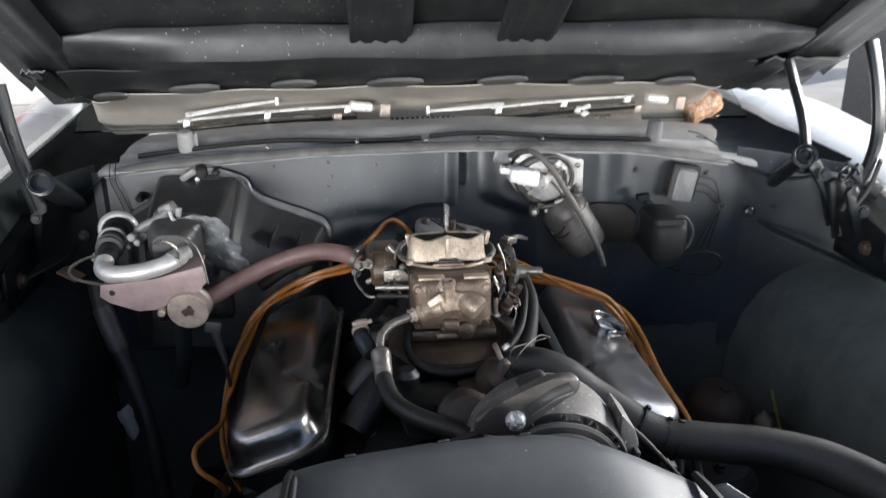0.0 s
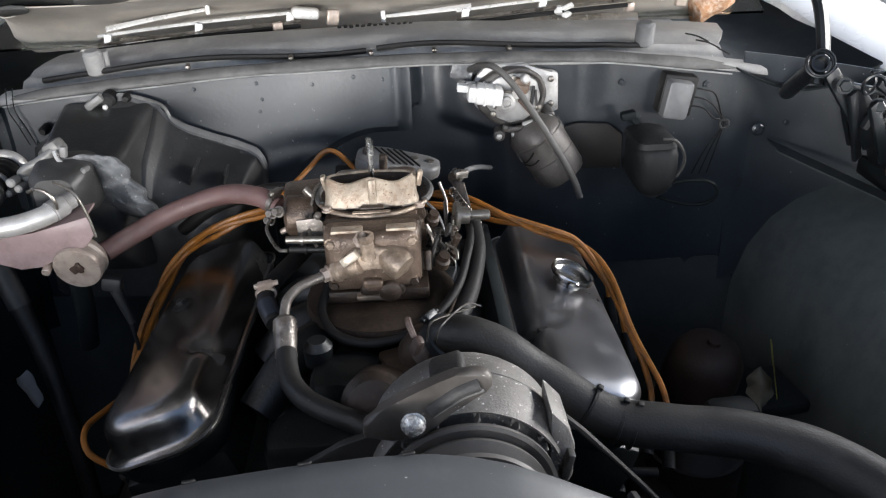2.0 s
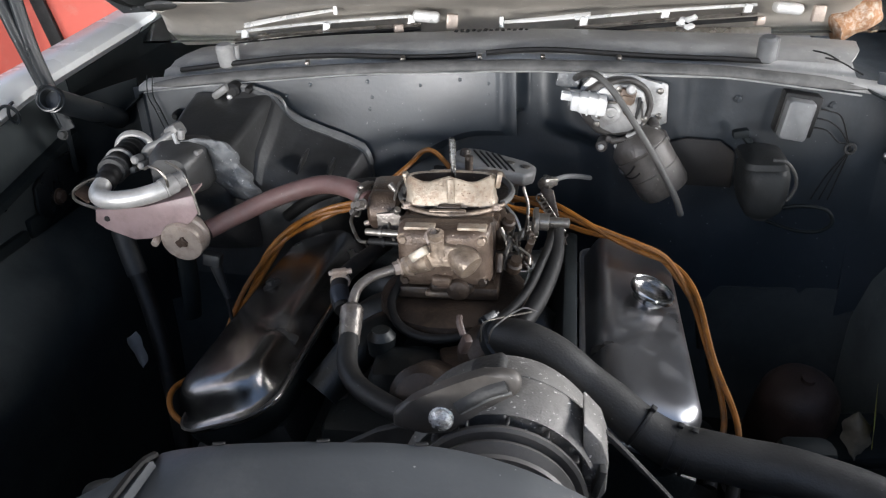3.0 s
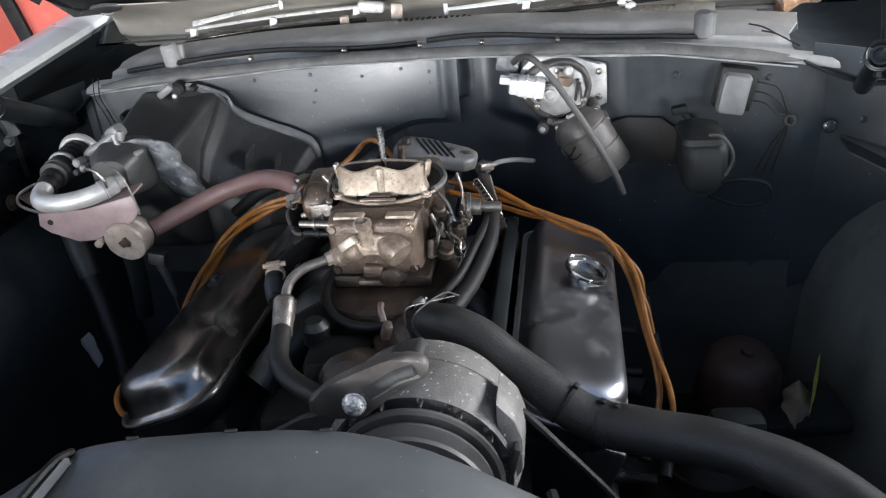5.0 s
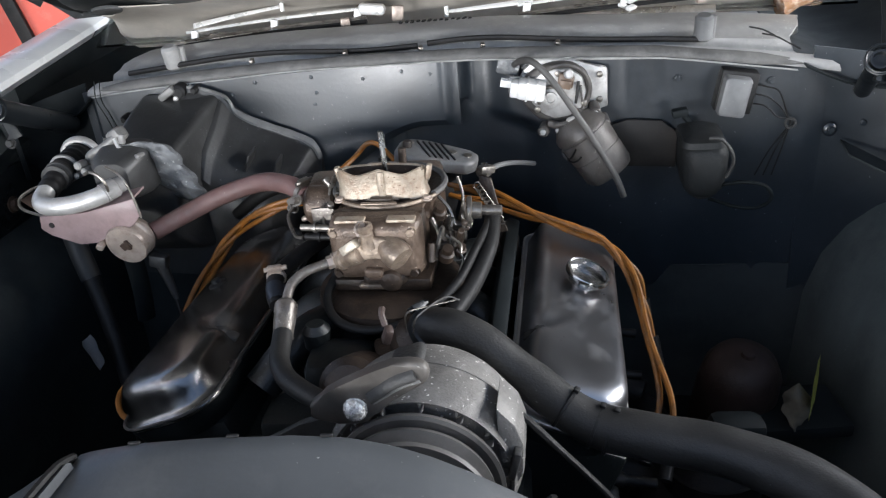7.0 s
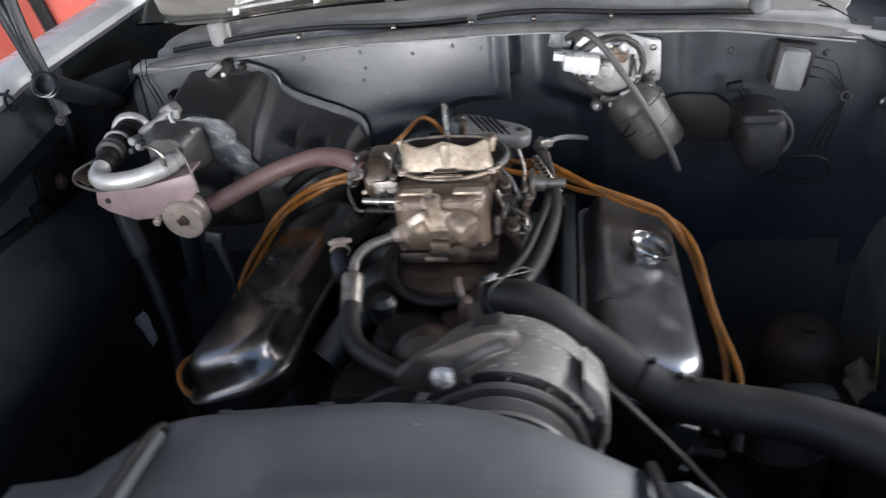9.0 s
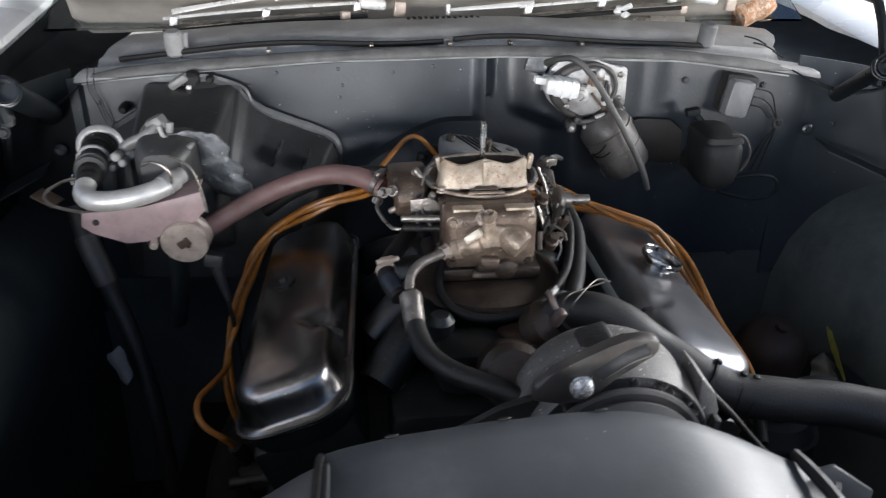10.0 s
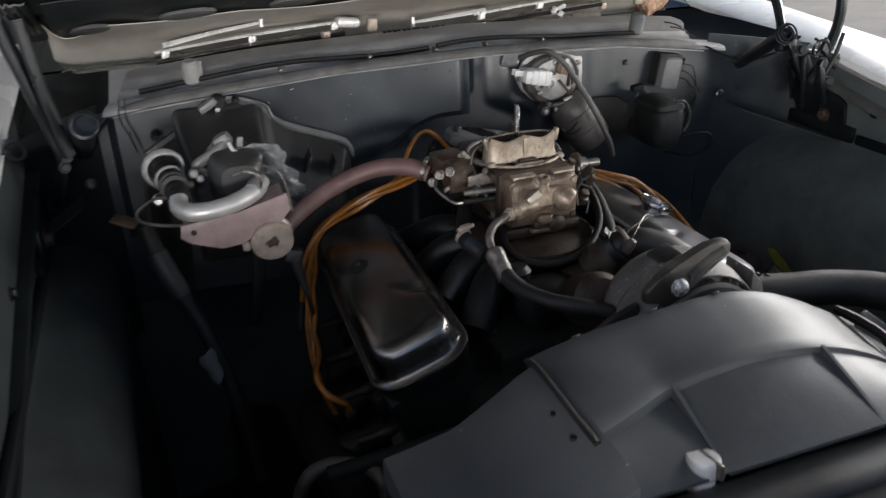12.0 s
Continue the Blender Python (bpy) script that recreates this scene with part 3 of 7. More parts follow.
        bm = sheet(B(), rows, 0.003, (s, 0, -0.4))
        # near side takes the darker tone: its shade is in the colour
        a = part("inner_fender", bm, apron_lit if s > 0 else well_shaded, car, "dusty inner fender panel, lit tone one side, shaded tone the other")
        bm = box(B(), (s * 0.745 + ox, 1.22, 0.80), (0.012, 0.22, 0.03), bev=0.004)
        box(bm, (s * 0.742 + ox, 0.85, 0.797), (0.012, 0.5, 0.018), bev=0.004)
        part("seam", bm, bay_black, a)
        bm = sheet(B(), [[(s * x + ox, y, 0.648 + 0.2 * y + dz) for x, dz in ((0.753, 0.004), (0.744, 0.003), (0.736, 0.0), (0.735, -0.006))] for y in np.linspace(0.45, 1.27, 12)], 0.003)
        # pale where light catches it, black on the shaded near side
        part("ledge", bm, ledge_paint if s > 0 else bay_black, a, "dusty ledge under the fender edge, blackened for shade on the near side")
        for y, z in ((0.62, 0.86), (0.95, 0.855), (1.08, 0.85)):
            bolt(a, (s * 0.7515 + ox, y, z), (-s, 0, 0), 0.007, 0.006, dark_steel)
        # black hinge pocket between cowl end and fender, and the fender's inner wall beside it
        bm = sheet(B(), [[(s * (0.54 + (0.215 - ox) * i / 8), y, 0.955 - 0.035 * math.sin(math.pi * i / 8) + 0.03 * (y - 1.3)) for i in range(9)] for y in np.linspace(1.29, 2.2, 12)], 0.003)
        part("hinge_pocket", bm, bay_black, car, "black hinge pocket panel")
        bm = sheet(B(), [[(s * 0.7525 + ox, y, lerp_rows(y, FENDER_Z) - 0.022 + oz - (0.06 + oz) * j / 3) for y in np.linspace(1.30, 2.25, 16)] for j in range(4)], 0.003, (s, 0, 0))
        part("fender_wall", bm, bay_black, car, "black inner wall of the fender")
    # radiator support in front
    bm = box(B(), (0, 0.365, 0.775), (1.48, 0.09, 0.05), bev=0.012)
    box(bm, (0, 0.385, 0.52), (1.44, 0.03, 0.5), bev=0.006)
    part("radiator_support", bm, bay_black, car, "black radiator support bar")
    # unseen header between the fenders, added so low front light misses the firewall
    bm = sheet(B(), [[(x, y, z - 0.05 * (x / 0.75) ** 2) for x in np.linspace(-0.75, 0.75, 16)] for y, z in ((0.33, 0.80), (0.30, 0.835), (0.15, 0.872), (-0.10, 0.886), (-0.24, 0.865), (-0.27, 0.82), (-0.27, 0.40))], 0.004)
    part("header_light_block", bm, bay_black, car, "unseen black front header panel, added to shade the low bay")
    for s in (-1, 1):
        bm = box(B(), (s * 0.40, 0.80, 0.33), (0.09, 1.02, 0.13), bev=0.015)
        part("frame_rail", bm, bay_black, car)
    for x, y, z in ((0.631, 1.309, 0.863), (0.16, 1.309, 0.978), (0.42, 1.309, 0.967), (0.37, 1.309, 0.94), (0.50, 1.309, 0.93)):
        bolt(car, (x, y, z), (0, -1, 0), 0.004, 0.003, firewall_paint)
    for s in (-1, 1):
        bm = lathe(B(), [(0.20, 0), (0.30, 0.005), (0.325, 0.03), (0.328, 0.09), (0.325, 0.15), (0.30, 0.175), (0.20, 0.18)], axis_m((s * 0.775, 0.52, 0.328), (s * 0.955, 0.52, 0.328)), 40)
        w = part("wheel", bm, rubber, car, "black tyre on a steel wheel")
        bm = lathe(B(), [(0.19, 0.0), (0.20, 0.03), (0.12, 0.05), (0.05, 0.06)], axis_m((s * 0.90, 0.52, 0.328), (s * 1.0, 0.52, 0.328)), 32)
        part("rim", bm, old_steel, w, "steel rim")
    return car


car = car_body()


# ---- the open hood ----
def hood():
    """The hood stands open over the bay: a skin with a stamped frame below it."""
    h = thing("hood", "open car hood, dusty dark underside with stamped frame", "car hood", (0, 1.5, 1.05))
    lift = 32.0
    L, W = 1.35, 0.735
    # local x across, local y from the rear edge towards the front, local z out of the underside
    def pt(x, y, z):
        q = Matrix.Rotation(radians(-lift), 4, "X") @ Vector((x + 0.045, -y, 0))
        nrm = Matrix.Rotation(radians(-lift), 4, "X") @ Vector((0, 0, -1))
        return Vector((0, 1.548, HOOD_EDGE)) + q + nrm * z
    bm = sheet(B(), [[pt(x, y, -0.02 - 0.02 * (1 - (x / W) ** 2)) for x in np.linspace(-W, W, 15)] for y in np.linspace(0.0, L, 14)], 0.004, pt(0, 0, 1) - pt(0, 0, 0))
    part("skin", bm, hood_paint, h)
    def bar(name, x0, x1, y0, y1, z, label=""):
        bm = B()
        rows = []
        for j, (fy, dz) in enumerate(((0, -0.02), (0.05, 0), (0.3, z), (0.7, z), (0.95, 0), (1, -0.02))):
            rows.append([pt(x0 + (x1 - x0) * i / 12, y0 + (y1 - y0) * fy, dz * (0 if i in (0, 12) else 1) + 0.003 * math.sin(i * 1.9 + j)) for i in range(13)])
        sheet(bm, rows, 0.002, pt(0, 0, -1) - pt(0, 0, 0))
        return part(name, bm, hood_paint, h, label)
    # smooth pale rear flange with rounded ends and a lobed upper edge
    prof = [(1.580, 0.978), (1.577, 0.988), (1.568, 1.006), (1.552, 1.024), (1.530, 1.038), (1.495, 1.052), (1.455, 1.065), (1.415, 1.078), (1.385, 1.092), (1.345, 1.122)]
    def rise(y):
        return float(np.interp(-y, [-p[0] for p in prof], [p[1] for p in prof]))
    def brink(x):
        """How far forward the pale flange reaches."""
        return 1.418 + 0.075 * smooth(-0.530, -0.572, x) + 0.05 * smooth(0.50, 0.57, x) + 0.008 * math.sin(27 * x + 0.6)
    rows = []
    for k in range(13):
        f = (k / 12) ** 1.35
        row = []
        for i in range(81):
            u = -1 + i / 40
            x = -0.01 + 0.612 * u
            end = max(0.0, (abs(u) - 0.94) / 0.06)
            y = 1.580 - (1.580 - brink(x)) * f
            row.append((x, y, rise(y) + 0.03 * end ** 2 - 0.02 * x * x))
        rows.append(row)
    bm = sheet(B(), rows, 0.002, (0, 0.3, 1))
    part("rear_flange", bm, flange_paint, h, "dusty tan-grey stamped rear flange", 60)
    # dark inner frame beyond it, with rounded grey webs between the openings
    rows = [[(x, y, rise(y) + 0.006 - 0.02 * x * x + 0.002 * math.sin(40 * x + 60 * y)) for x in np.linspace(-0.60, 0.585, 50)] for y in (1.50, 1.46, 1.42, 1.39, 1.365, 1.345)]
    part("inner_frame", sheet(B(), rows, 0.002, (0, 0.3, 1)), hood_paint, h, "dark sooty inner frame of the hood")
    for x, w, y in ((-0.545, 0.030, 1.425), (-0.395, 0.045, 1.396), (-0.225, 0.040, 1.388), (-0.05, 0.05, 1.392), (0.14, 0.045, 1.39), (0.31, 0.05, 1.395), (0.46, 0.035, 1.40)):
        poly = [(w * math.copysign(abs(math.cos(a)) ** 0.7, math.cos(a)), 0.017 * math.sin(a) + 0.006 * math.cos(a)) for a in np.linspace(0, 2 * math.pi, 24, endpoint=False)]
        bm = prism(B(), poly, 0.006, Matrix.Translation((x, y, rise(y) - 0.02 * x * x + 0.003)) @ pose(0, 0, 0, 155, 0, 0), 0.002)
        part("web", bm, ledge_paint, h, "rounded grey web of the hood frame")
    # dark folded corners beside the flange
    for x0, x1 in ((-0.662, -0.622), (0.602, 0.762)):
        rows = []
        for k in range(6):
            f = k / 5
            rows.append([(x0 + (x1 - x0) * i / 8, 1.575 - 0.22 * f, 1.036 + 0.085 * f + 0.006 * math.sin(3 * i + 4 * f)) for i in range(9)])
        part("corner", sheet(B(), rows, 0.003, (0, 0, 1)), hood_paint, h, "dark folded corner of the hood frame")
    bar("front_flange", -W, W, L - 0.13, L, 0.02)
    for x in (-0.12, 0.12):
        bar("stiffener", x - 0.05, x + 0.05, 0.16, L - 0.13, 0.022)
    bar("stiffener", -W + 0.1, W - 0.1, 0.20, 0.29, 0.025)
    bar("stiffener", -W + 0.1, W - 0.1, 0.62, 0.70, 0.02)
    for x in (-W + 0.06, W - 0.06):
        bar("side_flange", x - 0.06, x + 0.06, 0.1, L - 0.1, 0.015)
    return h


HOOD_EDGE = 1.022
hood()


# ---- hood hinges, wipers and what lies on the cowl ----
def hood_hinge(s):
    poly = [(-0.06, -0.03), (0.03, -0.045), (0.055, -0.02), (0.05, 0.02), (0.0, 0.045), (-0.06, 0.04), (-0.09, 0.01)]
    mm = Matrix.Translation((s * 0.749 + (0.0 if s > 0 else 0.092), 1.19, 0.835)) @ Matrix(((0, 0, -s, 0), (-1, 0, 0, 0), (0, 1, 0, 0), (0, 0, 0, 1)))
    h = part("hood_hinge", prism(B(), poly, 0.008, mm, 0.003), dark_steel, car, "black steel hood hinge with spring tube")
    a, b = (Vector((0.580, 1.140, 1.0)), Vector((0.620, 1.300, 0.915))) if s > 0 else (Vector((-0.558, 1.096, 1.003)), Vector((-0.585, 1.295, 0.915)))
    m = axis_m(a, b)
    n = (b - a).length
    g = -0.002 if s > 0 else 0.002
    bm = lathe(B(), [(0.0105 + g, 0.014), (0.011 + g, 0), (0.0135 + g, 0), (0.014 + g, 0.002), (0.014 + g, n), (0.010 + g, n + 0.004)], m, 24)
    part("spring_tube", bm, dark_steel, h)
    bm = B()
    for k in range(2):
        pts = []
        for i in range(22):
            t = i / 21
            ang = 2 * math.pi * t * 1.2 + 0.6
            pts.append(a + (b - a) * (-0.02 + 0.02 * t + 0.05 * k) + m.to_3x3() @ Vector((0.0165 * math.cos(ang), 0.0165 * math.sin(ang), 0)))
        tube(bm, pts, 0.0018, 6, 2)
    part("spring_hook", bm, dark_steel, h)
    bolt(h, (s * 0.740 + (0.0 if s > 0 else 0.092), 1.186, 0.823), (-s, 0, 0), 0.010, 0.008, rust, label="rusty bolt")
    def bar(name, p0, p1, w, d=0.007, mat_=None, label=""):
        p0, p1 = Vector((s * p0[0], p0[1], p0[2])), Vector((s * p1[0], p1[1], p1[2]))
        part(name, box(B(), (0, 0, (p1 - p0).length / 2), (d, w, (p1 - p0).length), bev=0.002, m=axis_m(p0, p1)), mat_ or dark_steel, h, label)
    # two arms that carry the hood, with the levers between them
    if s > 0:
        arms = (([(0.592, 1.165, 0.965), (0.600, 1.176, 1.0), (0.603, 1.203, 1.047), (0.600, 1.235, 1.09), (0.596, 1.26, 1.13)], 0.0125), ([(0.672, 1.164, 0.90), (0.690, 1.157, 0.951), (0.697, 1.147, 1.0), (0.694, 1.143, 1.047), (0.688, 1.155, 1.11), (0.680, 1.175, 1.17)], 0.0135))
    else:
        arms = (([(0.597, 1.175, 0.935), (0.607, 1.170, 0.985), (0.625, 1.160, 1.075), (0.640, 1.155, 1.15)], 0.011), ([(0.590, 1.165, 0.945), (0.598, 1.160, 1.00), (0.606, 1.155, 1.06), (0.612, 1.155, 1.13)], 0.009))
    for pts, r in arms:
        part("arm", tube(B(), [(s * x, y, z) for x, y, z in pts], r, 10, 5, flat=0.7), dark_steel, h)
    if s > 0:
        part("lift_link", tube(B(), [(0.678, 1.150, 0.90), (0.700, 1.146, 0.94), (0.706, 1.138, 0.99)], 0.0035, 8, 4), sooty_steel, h)
        for p0, p1, w in (((0.600, 1.150, 0.985), (0.690, 1.175, 0.870), 0.022), ((0.640, 1.155, 0.955), (0.730, 1.215, 0.875), 0.026), ((0.655, 1.130, 0.945), (0.700, 1.150, 0.855), 0.018), ((0.645, 1.19, 0.945), (0.72, 1.19, 0.862), 0.024), ((0.655, 1.20, 0.93), (0.69, 1.22, 0.858), 0.018), ((0.635, 1.15, 0.955), (0.675, 1.175, 0.85), 0.016), ((0.665, 1.14, 0.975), (0.735, 1.17, 0.925), 0.024)):
            bar("lever", p0, p1, w)
        bar("cross_pin", (0.600, 1.160, 0.970), (0.715, 1.150, 0.945), 0.010, 0.010)
        for p in ((0.618, 1.140, 0.968), (0.665, 1.135, 0.940), (0.700, 1.150, 0.900)):
            bolt(h, (s * p[0], p[1], p[2]), (-s * 0.3, -1, 0.2), 0.008, 0.008, dark_steel, "pivot_rivet")
    else:
        bar("lever", (0.598, 1.175, 0.945), (0.625, 1.21, 0.86), 0.018)
        bolt(h, (-0.600, 1.165, 0.930), (0.2, -1, 0.2), 0.006, 0.008, sooty_steel, "pivot_rivet")
    # curled spring end
    pts = [(s * (0.650 + 0.012 * math.cos(t)), 1.12 + 0.004 * t, 0.970 + 0.014 * math.sin(t)) for t in np.linspace(0, 7.5, 18)]
    part("spring_end", tube(B(), pts, 0.0026, 6, 2), dark_steel, h)
    bm = sheet(B(), [[(s * (0.60 + 0.135 * i / 6), 1.30 - 0.125 * i / 6 - 0.022 * j, 0.842 - 0.05 * i / 6 - 0.003 * j) for i in range(7)] for j in range(3)], 0.003)
    part("gutter_edge", bm, well_shaded, h)
    bm = lathe(B(), [(0.009, 0), (0.010, 0.001), (0.008, 0.003), (0.004, 0.004)], axis_m((s * 0.585, 1.304, 0.856), (s * 0.585, 1.2, 0.860)), 20)
    part("washer_plate", bm, firewall_paint, h)
    bolt(h, (s * 0.585, 1.300, 0.857), (0, -1, 0.05), 0.0045, 0.004, firewall_paint)


for side in (-1, 1):
    hood_hinge(side)


def wiper(arm, rail, cap, pivot, label):
    w = thing("windscreen_wiper", label, "wiper", pivot, "windscreen wipers")
    part("arm", tube(B(), arm, 0.0046, 8, 4, lambda f: 0.7 + 0.5 * f, flat=0.55), wiper_steel, w)
    blade = part("blade", tube(B(), rail, 0.0030, 8, 4, flat=0.6), wiper_steel, w)
    low = [Vector(p) + Vector((0, -0.008, -0.013)) for p in rail]
    part("rail", tube(B(), low, 0.0028, 6, 3), old_steel, blade)
    part("rubber", tube(B(), [p + Vector((0, -0.004, -0.007)) for p in low], 0.004, 6, 3), rubber, blade, "black rubber lip")
    for f in (0.05, 0.5, 0.95):
        p = Vector(rail[0]).lerp(Vector(rail[-1]), f)
        part("yoke", box(B(), p + Vector((0, -0.004, -0.006)), (0.012, 0.010, 0.018), (0, 12, 6), 0.002), wiper_steel, blade)
    part("pin", rod(B(), Vector(arm[0]) + Vector((0, -0.003, -0.008)), Vector(arm[0]) + Vector((0, -0.002, 0.010)), 0.004, 10, 0.001), wiper_steel, w)
    bm = box(B(), cap, (0.046, 0.026, 0.018), (0, 8, 8), 0.007, 3)
    part("pivot_cap", bm, wiper_steel, w, "rounded bright pivot cover")
    bm = box(B(), Vector(cap) + Vector((0.045, -0.008, -0.008)), (0.020, 0.010, 0.026), (0, 6, 10), 0.003)
    part("pivot_bracket", bm, tan_metal, w)
    bm = box(B(), Vector(cap) + Vector((-0.045, -0.016, -0.016)), (0.016, 0.012, 0.014), (0, 0, 20), 0.003)
    part("clip", bm, tan_metal, w, "pale tan clip")


wiper([(-0.268, 1.500, 1.044), (-0.355, 1.508, 1.032), (-0.44, 1.512, 1.018)], [(-0.455, 1.508, 1.008), (-0.295, 1.505, 1.022), (-0.12, 1.500, 1.032)], (-0.112, 1.500, 1.030), (-0.115, 1.51, 1.0), "bright steel wiper arm and blade lying along the cowl")
wiper([(0.015, 1.500, 1.018), (0.09, 1.492, 1.024), (0.16, 1.487, 1.030)], [(0.135, 1.486, 1.024), (0.26, 1.488, 1.033), (0.42, 1.505, 1.038)], (0.47, 1.515, 1.030), (0.47, 1.52, 1.0), "bright steel wiper with double blade rails on the cowl")


def cowl_clutter():
    bm = B()
    m = axis_m((0.555, 1.565, 0.985), (0.625, 1.575, 1.02))
    lathe(bm, [(0.022, 0), (0.027, 0.004), (0.026, 0.03), (0.029, 0.05), (0.024, 0.072), (0.012, 0.078)], m, 20)
    for v in bm.verts:
        v.co += Vector((noise.noise(v.co * 60), noise.noise(v.co * 55 + Vector((3, 1, 2))), noise.noise(v.co * 65))) * 0.006
    single("wrapping", bm, brown_paper, "crumpled brown and white wrapping on the cowl", "wrapping")
    bm = B()
    for k in range(5):
        a = random.uniform(0, 6.28)
        c = Vector((0.31 + 0.008 * math.cos(a), 1.475 + 0.006 * math.sin(a), 1.012 + 0.003 * k))
        box(bm, c, (0.018, 0.010, 0.006), (random.uniform(-40, 40), random.uniform(-40, 40), random.uniform(0, 180)), 0.002)
    single("wiper_washer_nozzle", bm, white_plastic, "small broken pale washer nozzle on the cowl", "nozzle")


cowl_clutter()


# ---- the engine ----
def rounded(hw, hl, r, n=6):
    """Corner points of a rounded rectangle."""
    out = []
    for cx, cy, a0 in ((hw - r, hl - r, 0), (-hw + r, hl - r, 90), (-hw + r, -hl + r, 180), (hw - r, -hl + r, 270)):
        for k in range(n + 1):
            a = radians(a0 + 90 * k / n)
            out.append((cx + r * math.cos(a), cy + r * math.sin(a)))
    return out


def engine():
    e = thing("engine_block", "oily V8 engine block, blue-green paint darkened for shade", "engine", (0, 0.95, 0.3))
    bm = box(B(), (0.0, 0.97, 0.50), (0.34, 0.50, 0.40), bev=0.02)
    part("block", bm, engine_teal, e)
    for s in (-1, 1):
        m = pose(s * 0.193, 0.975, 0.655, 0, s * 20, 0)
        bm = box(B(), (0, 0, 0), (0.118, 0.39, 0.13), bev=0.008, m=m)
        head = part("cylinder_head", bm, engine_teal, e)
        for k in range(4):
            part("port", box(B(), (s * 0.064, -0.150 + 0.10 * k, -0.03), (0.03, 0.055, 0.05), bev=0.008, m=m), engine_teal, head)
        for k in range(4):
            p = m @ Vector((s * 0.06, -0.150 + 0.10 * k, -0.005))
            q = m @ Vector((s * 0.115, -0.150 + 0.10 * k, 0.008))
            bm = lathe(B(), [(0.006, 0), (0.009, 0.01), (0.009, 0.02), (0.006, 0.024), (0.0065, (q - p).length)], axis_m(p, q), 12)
            part("spark_plug", bm, rust_in_shade, e, "spark plug darkened for shade")
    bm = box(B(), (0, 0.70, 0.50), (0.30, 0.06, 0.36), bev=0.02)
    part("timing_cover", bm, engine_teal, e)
    bm = lathe(B(), [(0.075, 0), (0.08, 0.02), (0.06, 0.05), (0.035, 0.06), (0.035, 0.09)], axis_m((0, 0.72, 0.60), (0, 0.60, 0.60)), 28)
    box(bm, (-0.07, 0.71, 0.62), (0.09, 0.06, 0.07), bev=0.02)
    part("water_pump", bm, grimy_brown, e, "grimy brown water pump")
    bm = lathe(B(), [(0.07, 0), (0.082, 0.004), (0.074, 0.014), (0.082, 0.024), (0.07, 0.028), (0.03, 0.03)], axis_m((0.0, 0.632, 0.60), (0, 0.5, 0.60)), 32)
    part("fan_pulley", bm, dark_steel, e)
    # small canister and bracket under the fuel line
    bm = lathe(B(), [(0.030, 0), (0.034, 0.004), (0.034, 0.05), (0.026, 0.058), (0.01, 0.06)], axis_m((0.0, 0.80, 0.775), (-0.004, 0.73, 0.812)), 26)
    part("fuel_pump_cover", bm, grimy_brown, e, "brown grimy round housing")
    for p in ((-0.16, 0.72, 0.68), (-0.10, 0.715, 0.70), (0.03, 0.745, 0.76), (0.12, 0.72, 0.66)):
        bolt(e, p, (0, -0.7, 0.7), 0.009, 0.008)
    return e


engine()


def intake():
    i = thing("intake_manifold", "grimy cast intake manifold, blue-green darkened for shade", "intake manifold", (0, 0.96, 0.7))
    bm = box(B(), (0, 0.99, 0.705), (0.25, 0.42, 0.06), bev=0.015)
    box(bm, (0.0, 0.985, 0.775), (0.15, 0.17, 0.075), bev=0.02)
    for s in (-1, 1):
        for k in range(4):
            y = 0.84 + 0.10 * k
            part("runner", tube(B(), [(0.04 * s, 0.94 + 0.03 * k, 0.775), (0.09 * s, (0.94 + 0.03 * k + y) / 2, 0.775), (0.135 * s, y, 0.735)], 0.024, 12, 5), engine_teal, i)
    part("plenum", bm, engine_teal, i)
    bm = lathe(B(), [(0.075, 0), (0.088, 0.004), (0.086, 0.014), (0.074, 0.020), (0.068, 0.022)], Matrix.Translation((0.002, 0.955, 0.795)), 36)
    part("carburetor_pad", bm, grimy_brown, i, "greasy brown round pad with raised casting marks")
    for k in range(8):
        part("casting_mark", box(B(), (-0.024 + 0.007 * k, 0.885 + 0.0006 * (k - 3.5) ** 2 * 0.6, 0.8145), (0.0042, 0.0035, 0.003), (12, 0, 2 * (k - 3.5)), 0.0008, 1), grimy_brown, i)
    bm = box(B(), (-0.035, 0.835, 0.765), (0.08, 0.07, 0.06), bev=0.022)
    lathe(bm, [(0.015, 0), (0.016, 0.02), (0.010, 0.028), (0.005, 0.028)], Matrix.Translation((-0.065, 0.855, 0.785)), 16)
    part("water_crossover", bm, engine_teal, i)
    bm = lathe(B(), [(0.030, 0), (0.031, 0.02), (0.024, 0.028), (0.0225, 0.05)], axis_m((0.045, 0.85, 0.785), (0.085, 0.825, 0.842)), 24)
    box(bm, (0.045, 0.85, 0.785), (0.085, 0.05, 0.014), (0, 0, 20), 0.005)
    part("thermostat_neck", bm, grimy_brown, i)
    bm = box(B(), (0.125, 0.985, 0.765), (0.018, 0.30, 0.085), (0, 18, 0), 0.004)
    part("side_rail", bm, bay_black, i, "dark flat steel rail")
    for y in (0.84, 0.95, 1.06, 1.14):
        for s in (-1, 1):
            bolt(i, (s * 0.115, y, 0.733), (s * 0.35, 0, 1), 0.008, 0.009)


intake()


